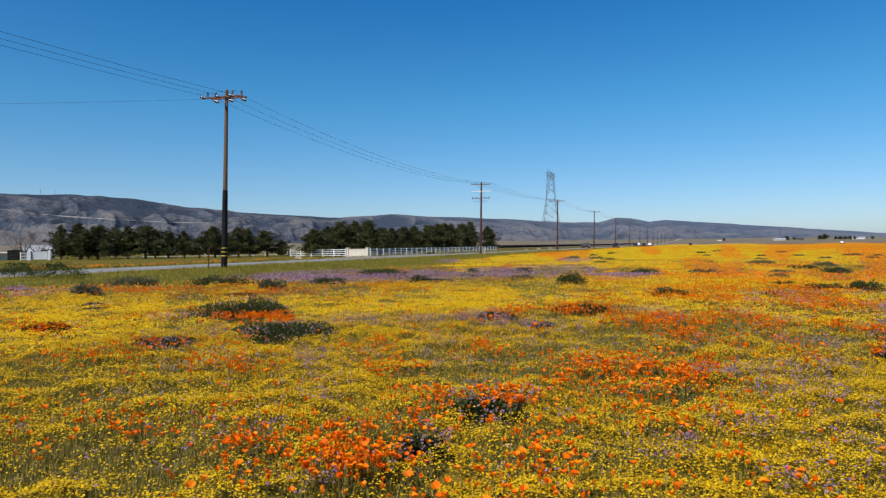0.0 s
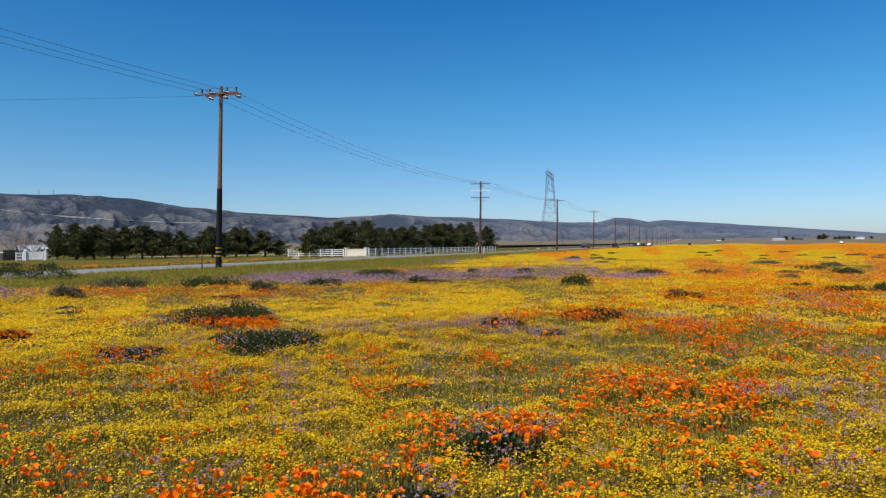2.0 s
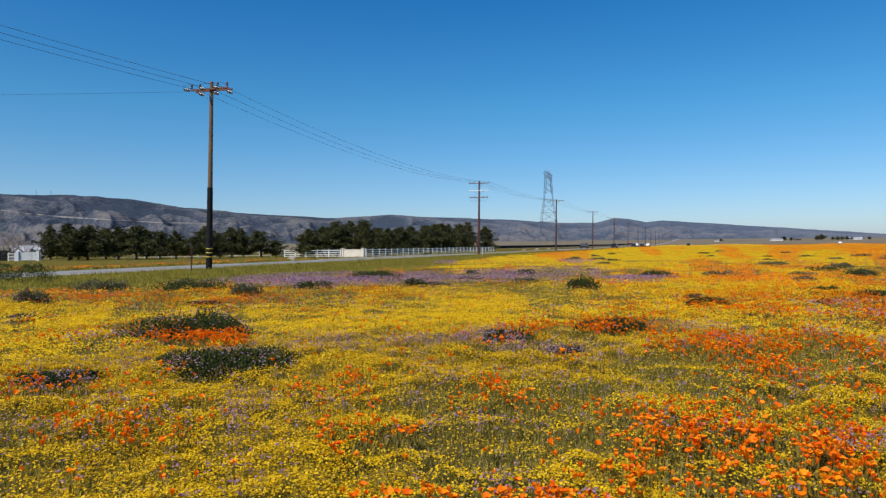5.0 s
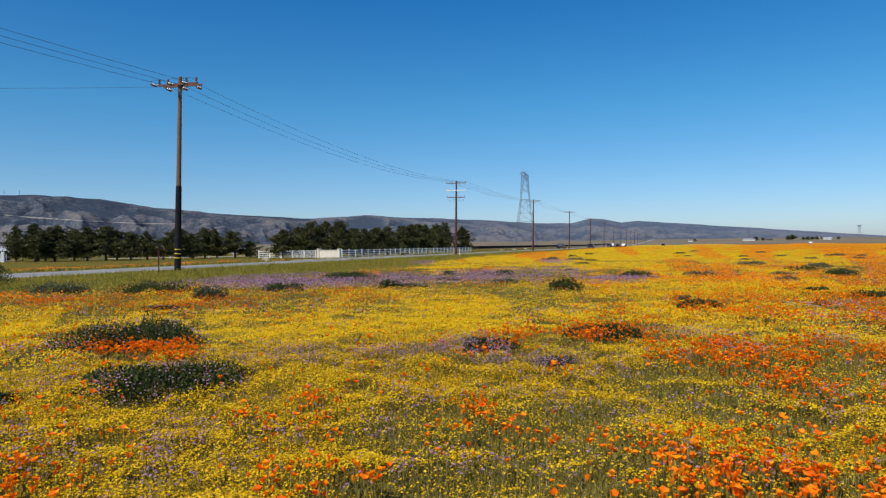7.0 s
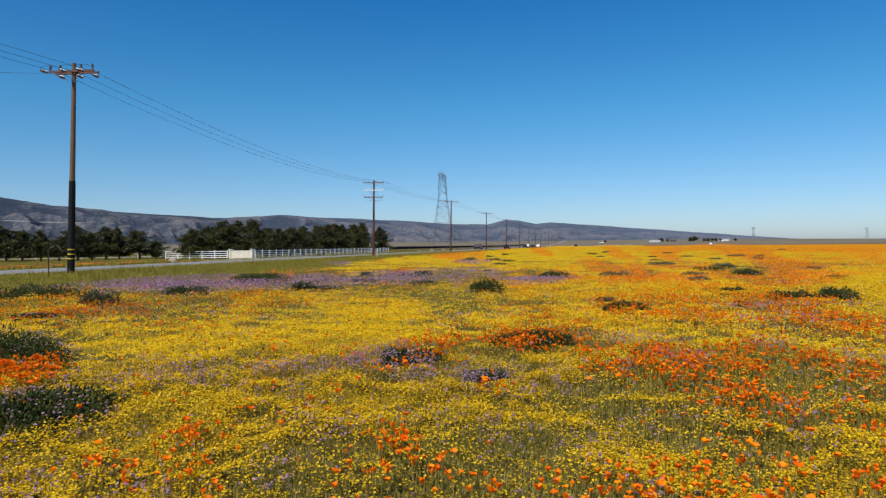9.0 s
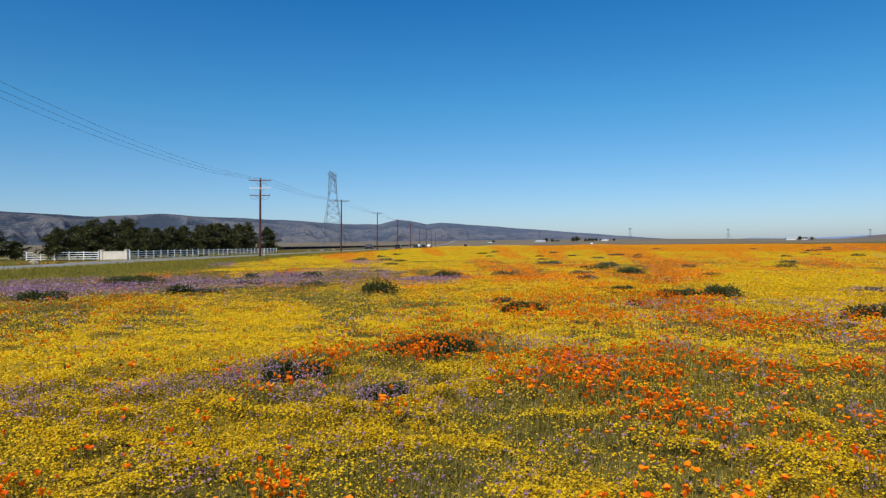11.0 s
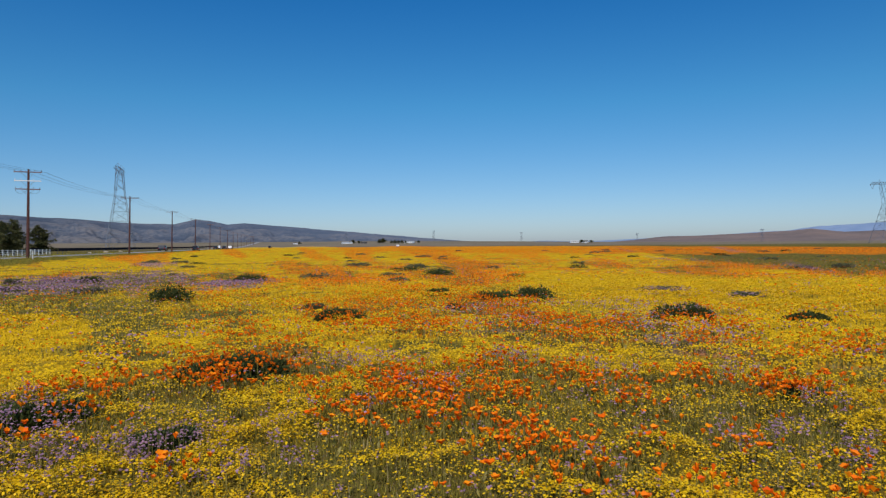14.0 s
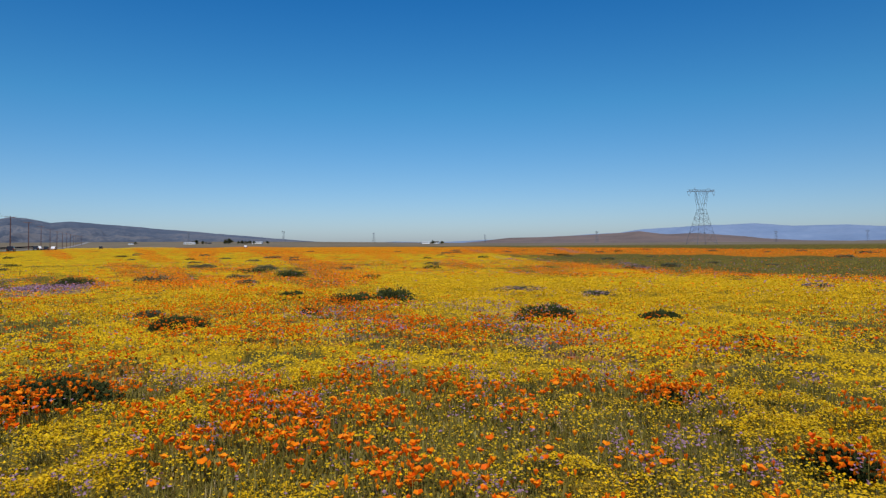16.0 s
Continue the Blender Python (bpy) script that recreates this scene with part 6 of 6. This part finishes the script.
bare_tree(toward(-17.9, 133), 4.3, 8)


# ---- white fences, gate and entrance wall ----
def fence(a, b, label, post_gap=2.44, rails=4, height=1.32):
    a, b = Vector((*a, 0)), Vector((*b, 0))
    n = max(1, round((b - a).length / post_gap))
    ob = thing("ranch_fence", Matrix.Translation(at_ground(a)), label, "fence", "white ranch fences")
    za = at_ground(a)[2]
    ang = math.atan2(b.y - a.y, b.x - a.x)
    post = bmesh.new()
    box(post, -0.065, 0.065, -0.065, 0.065, -0.1, height, 0.01)
    box(post, -0.08, 0.08, -0.08, 0.08, height, height + 0.05, 0.015)
    post_me = None
    for k in range(n + 1):
        p = a.lerp(b, k / n)
        local = Matrix.Translation((p.x - a.x, p.y - a.y, at_ground(p)[2] - za)) @ Matrix.Rotation(ang, 4, "Z")
        if post_me is None:
            first = part("post", post, VINYL, ob)
            post_me = first.data
            first.matrix_basis = local
        else:
            o = new("post", post_me)
            o.parent, o.matrix_basis = ob, local
    gap = (b - a).length / n
    rail = bmesh.new()
    box(rail, 0.06, gap - 0.06, -0.02, 0.02, -0.05, 0.05, 0.006)
    rail_me = None
    for k in range(n):
        p = a.lerp(b, k / n)
        for j in range(rails):
            local = Matrix.Translation((p.x - a.x, p.y - a.y, at_ground(p)[2] - za + 0.22 + j * (height - 0.34) / (rails - 1))) @ Matrix.Rotation(ang, 4, "Z")
            if rail_me is None:
                first = part("rail", rail, VINYL, ob)
                rail_me = first.data
                first.matrix_basis = local
            else:
                o = new("rail", rail_me)
                o.parent, o.matrix_basis = ob, local
    return ob


def right_line(az, o=50.5):
    d = o / math.sin(radians(34.4 - az))
    return EYE0[0] + d * math.sin(radians(az)), EYE0[1] + d * math.cos(radians(az))


def eye_bearing(az, d):
    return EYE0[0] + d * math.sin(radians(az)), EYE0[1] + d * math.cos(radians(az))


fence(right_line(7.6), right_line(18.2), "long white four-rail vinyl ranch fence")
fence(eye_bearing(1.0, 125), eye_bearing(5.5, 117), "white four-rail fence leading to the entrance wall")
fence(eye_bearing(-16.3, 139), eye_bearing(0.8, 146), "white rail fence behind the pines", rails=3, height=1.5)
fence(eye_bearing(-18.25, 132), eye_bearing(-17.85, 131.6), "short white fence panel beside the gate", rails=3)


def entrance_wall(a, b):
    a, b = Vector((*a, 0)), Vector((*b, 0))
    ang, length = math.atan2(b.y - a.y, b.x - a.x), (b - a).length
    ob = thing("entrance_wall", Matrix.Translation(at_ground(a)) @ Matrix.Rotation(ang, 4, "Z"), "cream stucco entrance wall with two end pillars", "wall")
    part("panel", box(bmesh.new(), 0.25, length - 0.25, -0.1, 0.1, -0.1, 1.25, 0.02), STUCCO, ob)
    part("coping", box(bmesh.new(), 0.25, length - 0.25, -0.15, 0.15, 1.253, 1.33, 0.02), STUCCO, ob)
    for x in (0, length):
        pillar = part("pillar", box(bmesh.new(), x - 0.25, x + 0.25, -0.25, 0.25, -0.1, 1.45, 0.03), STUCCO, ob)
        part("pillar_cap", box(bmesh.new(), x - 0.32, x + 0.32, -0.32, 0.32, 1.453, 1.55, 0.03), STUCCO, pillar)


entrance_wall(eye_bearing(5.75, 117), eye_bearing(7.4, 113))


def gate(a, b):
    a, b = Vector((*a, 0)), Vector((*b, 0))
    ang, length = math.atan2(b.y - a.y, b.x - a.x), (b - a).length
    ob = thing("driveway_gate", Matrix.Translation(at_ground(a)) @ Matrix.Rotation(ang, 4, "Z"), "closed grey-white slatted driveway gate", "gate")
    for x in (0, length):
        part("gate_post", box(bmesh.new(), x - 0.22, x + 0.22, -0.22, 0.22, -0.1, 1.6, 0.03), VINYL, ob)
    part("gate_frame", box(bmesh.new(), 0.26, length - 0.26, -0.03, 0.03, 0.12, 0.22, 0.01), VINYL, ob)
    part("gate_frame", box(bmesh.new(), 0.26, length - 0.26, -0.03, 0.03, 1.32, 1.42, 0.01), VINYL, ob)
    k = 0.3
    while k < length - 0.4:
        part("slat", box(bmesh.new(), k, k + 0.13, -0.02, 0.02, 0.22, 1.32, 0.005), VINYL, ob)
        k += 0.155


gate(eye_bearing(-17.7, 131.6), eye_bearing(-16.45, 131))


def board_fence(a, b):
    a, b = Vector((*a, 0)), Vector((*b, 0))
    ang, length = math.atan2(b.y - a.y, b.x - a.x), (b - a).length
    ob = thing("board_fence", Matrix.Translation(at_ground(a)) @ Matrix.Rotation(ang, 4, "Z"), "board fence between shed and gate, shade painted in as black", "fence")
    # near-black rails and boards carry the shade this fence stands in
    for z in (0.35, 1.45):
        part("rail", box(bmesh.new(), 0, length, 0.03, 0.08, z, z + 0.09, 0.005), BLACK, ob)
    for k in range(int(length / 0.16)):
        part("board", box(bmesh.new(), 0.16 * k, 0.16 * k + 0.145, -0.012, 0.012, -0.05, 1.72 + 0.03 * (k % 3), 0.004), BLACK, ob)


board_fence(eye_bearing(-19.05, 138), eye_bearing(-18.2, 137))


# ---- buildings ----
def house(m, w, d, wall, roof_h, wall_mat, roof_mat, label, windows=3, overhang=0.4):
    ob = thing("house", m, label, "house")
    part("wall", box(bmesh.new(), -w / 2, w / 2, -d / 2, d / 2, -0.4, wall, 0.02), wall_mat, ob)
    bm = bmesh.new()
    prof = [(-d / 2 - overhang, wall + 0.004), (0, wall + roof_h), (d / 2 + overhang, wall + 0.004), (d / 2 + overhang, wall + 0.16), (0, wall + roof_h + 0.18), (-d / 2 - overhang, wall + 0.16)]
    ends = [[bm.verts.new((x, y, z)) for y, z in prof] for x in (-w / 2 - overhang, w / 2 + overhang)]
    for k in range(6):
        bm.faces.new((ends[0][k], ends[0][(k + 1) % 6], ends[1][(k + 1) % 6], ends[1][k]))
    for e in (ends[0][::-1], ends[1]):
        bm.faces.new((e[0], e[1], e[4], e[5]))
        bm.faces.new((e[1], e[2], e[3], e[4]))
    bmesh.ops.recalc_face_normals(bm, faces=bm.faces)
    part("roof", bm, roof_mat, ob)
    for side in (-1, 1):
        gable = bmesh.new()
        x = side * (w / 2 - 0.05)
        vs = [gable.verts.new(c) for c in ((x, -d / 2, wall), (x, d / 2, wall), (x, 0, wall + roof_h), (x - side * 0.1, -d / 2, wall), (x - side * 0.1, d / 2, wall), (x - side * 0.1, 0, wall + roof_h))]
        for f in ((0, 1, 2), (5, 4, 3), (0, 3, 4, 1), (1, 4, 5, 2), (2, 5, 3, 0)):
            gable.faces.new([vs[i] for i in f])
        part("gable", gable, wall_mat, ob)
    for k in range(windows):
        x = -w / 2 + w * (k + 0.5) / windows
        win = part("window", box(bmesh.new(), x - 0.6, x + 0.6, -d / 2 - 0.03, -d / 2 + 0.05, 0.95, 2.0, 0.01), WHITE_WALL, ob)
        part("pane", box(bmesh.new(), x - 0.52, x + 0.52, -d / 2 - 0.045, -d / 2 - 0.032, 1.02, 1.93), GLASS, win)
    return ob


house(toward(-17.75, 152, 8, -0.9), 4.8, 6, 2.3, 1.1, DARK_WALL, ROOF, "small dark house with a pale grey roof behind the gate", 1)
house(toward(-19.95, 143, 8), 4.2, 3, 1.1, 0.12, STUCCO, STUCCO, "low cream shed beside the house", 0)
for az, d, turned, w, deep_, wall, roof_h, wall_mat, roof_mat, label, windows in (
        (40.2, 930, 20, 13, 7, 1.5, 1.0, WHITE_WALL, ROOF, "distant white ranch house on the plain", 5),
        (36.0, 940, 0, 6, 5, 1.4, 0.8, WHITE_WALL, DARK_ROOF, "small distant farm building", 3),
        (45.4, 1000, -10, 14, 8, 1.6, 1.0, WHITE_WALL, ROOF, "long distant white barn beside dark trees", 5),
        (59.2, 1000, 10, 12, 7, 1.8, 1.2, WHITE_WALL, ROOF, "distant white house in the middle of the plain", 4),
        (60.1, 1040, -20, 8, 6, 2.0, 1.4, WHITE_WALL, DARK_ROOF, "distant pale outbuilding beside a white house", 3),
        (41.6, 950, 40, 7, 5, 1.6, 1.0, GREY_WALL, DARK_ROOF, "small dark distant shed", 2)):
    house(toward(az, d, turned), w, deep_, wall, roof_h, wall_mat, roof_mat, label, windows)
for k, (az, d, s) in enumerate(((40.7, 945, 1.2), (41.2, 940, 0.9), (42.9, 960, 1.3), (43.2, 955, 1.6), (43.9, 970, 0.9), (44.2, 965, 1.0), (44.5, 970, 0.9), (44.8, 975, 1.0), (45.1, 985, 0.8), (46.2, 990, 0.8), (36.3, 950, 0.8), (59.8, 1010, 1.1), (60.6, 1020, 0.9))):
    ob = copy_thing(models[k % 6], Matrix.Identity(4))
    tagged(ob, "distant dark tree beside a farmhouse", "tree", "trees round the far farmhouses")
    ob.matrix_world = toward(az, d, 50 * k)
    ob.scale = (1.2 * s, 1.2 * s, 0.75 * s)


# ---- solar field ----
def solar_table(m, label):
    ob = thing("solar_panel_row", m, label, "solar panels", "rows of the solar field")
    tilt = Matrix.Rotation(radians(24), 4, "X")
    for k in range(6):
        part("panel", box(bmesh.new(), -6 + 2 * k + 0.03, -4 + 2 * k - 0.03, -1.0, 1.0, -0.03, 0.03, 0.0, Matrix.Translation((0, 0, 1.25)) @ tilt), SOLAR, ob)
    for x in (-4.5, 0, 4.5):
        part("support_post", tube(bmesh.new(), (x, 0, -0.4), (x, 0, 1.2), 0.06, 0.06, 6), STEEL, ob)
    return ob


first_row = None
for s in np.arange(190, 680, 12.3):
    for o in (57.0,):
        m = Matrix.Translation(at_ground(road_place(s, o))) @ Matrix.Rotation(math.pi / 2 - ROAD_AZ, 4, "Z")
        if first_row is None:
            first_row = solar_table(m, "long low row of dark solar panels")
        else:
            copy_thing(first_row, m)


# ---- vehicles ----
def car(m, length, width, height, paint, label, boxy=False, category="car"):
    ob = thing("parked_car", m, label, category, "vehicles by the road")
    L, W, H = length / 2, width / 2, height
    low, hood, roof0, roof1, tail = 0.32, 0.95 * H / 1.75, 0.22, -0.86 if boxy else -0.62, -0.97

    def loft(rows, inset):
        bm = bmesh.new()
        rings_ = []
        for y, x in ((-1, 0.94), (-0.82, 1.0), (0.82, 1.0), (1, 0.94)):
            rings_.append([bm.verts.new((px * L * (x if abs(px) > 0.9 else 1), y * W * inset(pz), pz)) for px, pz in rows])
        n = len(rows)
        for a, b in zip(rings_, rings_[1:]):
            for k in range(n):
                bm.faces.new((a[k], a[(k + 1) % n], b[(k + 1) % n], b[k]))
        bm.faces.new(rings_[0][::-1])
        bm.faces.new(rings_[-1])
        bmesh.ops.recalc_face_normals(bm, faces=bm.faces)
        return bm

    body = [(-1.0, low), (-0.98, hood * 0.9), (-0.95, hood), (0.42, hood * 1.0), (0.93, hood * 0.88), (1.0, hood * 0.7), (1.0, low)]
    part("body", loft(body, lambda z: 1.0), paint, ob)
    cabin = [(-0.93, hood + 0.004), (roof1, H * 0.985), (-0.2, H), (0.1, H * 0.985), (0.42, hood + 0.004)]
    part("cabin", loft(cabin, lambda z: 1.0 - 0.16 * (z - hood) / (H - hood)), paint, ob)
    for side in (-1, 1):
        for x0, x1 in ((-0.82, -0.44), (-0.4, -0.03), (0.0, 0.26)):
            bm = bmesh.new()
            z0, z1 = hood + 0.06, H * 0.93
            y0, y1 = side * W * (0.985 + 0.012), side * W * (0.875 + 0.012)
            cut = 0.10 if x1 > 0.2 else 0.0
            vs = [bm.verts.new(c) for c in ((x0 * L, y0, z0), (x1 * L, y0, z0), ((x1 - cut) * L, y1, z1), (x0 * L, y1, z1))]
            face = bm.faces.new(vs)
            bmesh.ops.solidify(bm, geom=[face], thickness=0.012)
            part("window", bm, GLASS, ob)
        part("headlight", box(bmesh.new(), L * 0.93, L * 1.004, side * W * 0.82 - 0.16, side * W * 0.82 + 0.16, hood * 0.72, hood * 0.84, 0.02), LAMP_GLASS, ob)
        part("tail_light", box(bmesh.new(), -L * 1.0, -L * 0.95, side * W * 0.84 - 0.1, side * W * 0.84 + 0.1, hood * 0.7, hood * 0.95, 0.02), RED_LAMP, ob)
        for x in (-0.62, 0.64):
            turned_ = Matrix.Translation((x * L, side * (W - 0.08), 0.34)) @ Matrix.Rotation(math.pi / 2, 4, "X")
            tyre = part("tyre", lathe(bmesh.new(), [(0.24, -0.12), (0.33, -0.12), (0.345, -0.09), (0.345, 0.09), (0.33, 0.12), (0.24, 0.12)], 20, turned_), RUBBER, ob)
            part("rim", lathe(bmesh.new(), [(0.05, -0.13), (0.22, -0.125), (0.235, -0.1), (0.235, 0.1), (0.22, 0.125), (0.05, 0.13)], 14, turned_), RIM, tyre)
    part("bumper", box(bmesh.new(), L * 0.96, L * 1.03, -W * 0.95, W * 0.95, 0.36, 0.56, 0.04), BLACK, ob)
    part("bumper", box(bmesh.new(), -L * 1.03, -L * 0.96, -W * 0.95, W * 0.95, 0.36, 0.56, 0.04), BLACK, ob)
    return ob


def on_road(s, o, lift=0.13, back=False):
    return Matrix.Translation(at_ground(road_place(s, o), lift)) @ Matrix.Rotation(math.pi / 2 - ROAD_AZ + (math.pi if back else 0), 4, "Z")


car(on_road(197, 30.3), 4.7, 1.85, 1.5, NAVY, "dark navy SUV on the asphalt road", True)
car(on_road(236, 26.2, 0.0), 4.6, 1.8, 1.55, CAR_BLACK, "black car parked on the verge beside the road")
for s, o, mat_, lab in ((322, 27, CAR_BLACK, "dark car parked in a roadside row"), (338, 27, CAR_WHITE, "white car parked in a roadside row"), (345, 25, CAR_BLACK, "dark car parked in a roadside row"), (372, 24, CAR_WHITE, "white van parked in a roadside row"), (410, 26, CAR_WHITE, "white van parked in a roadside row")):
    car(on_road(s, o, 0.0), 4.8, 1.85, 1.6, mat_, lab, True)
car(toward(33.9, 420, 90), 4.8, 1.85, 1.6, CAR_BLACK, "dark car at the far edge of the field", True)
car(toward(44.4, 480, 85), 4.7, 1.85, 1.5, CAR_WHITE, "white car at the far edge of the field")


# ---- small roadside things ----
def marker_post(m, height, mat_, plate, label):
    ob = thing("marker_post", m, label, "post")
    part("post", box(bmesh.new(), -0.03, 0.03, -0.03, 0.03, -0.2, height, 0.006), mat_, ob)
    if plate:
        part("plate", box(bmesh.new(), -0.12, 0.12, -0.045, -0.033, height - 0.45, height - 0.05, 0.01), plate, ob)
    return ob


marker_post(toward(-6.9, 38.6), 1.3, RED_WOOD, None, "thin red-brown roadside marker post beside the tall pole")
marker_post(Matrix.Translation(at_ground(road_place(84, 26.0))), 1.0, VINYL, None, "short white marker post by the utility pole")
boulders = [(74, 47.5, 0.55), (150, 36.5, 0.4), (165, 37.0, 0.5), (182, 37.5, 0.5)]
for k, (s, o, r0) in enumerate(boulders):
    bm = bmesh.new()
    bmesh.ops.create_icosphere(bm, subdivisions=3, radius=r0)
    for v in bm.verts:
        v.co *= 1 + 0.35 * (noise.noise(v.co * 2.2 + Vector((k * 7, 0, 0))))
        v.co.z *= 0.65
    rock = part("boulder", bm, DIRT)
    rock.matrix_world = Matrix.Translation(at_ground(road_place(s, o), r0 * 0.25))
    tagged(rock, "pale rounded boulder lying beside the road", "rock", "boulders beside the road")
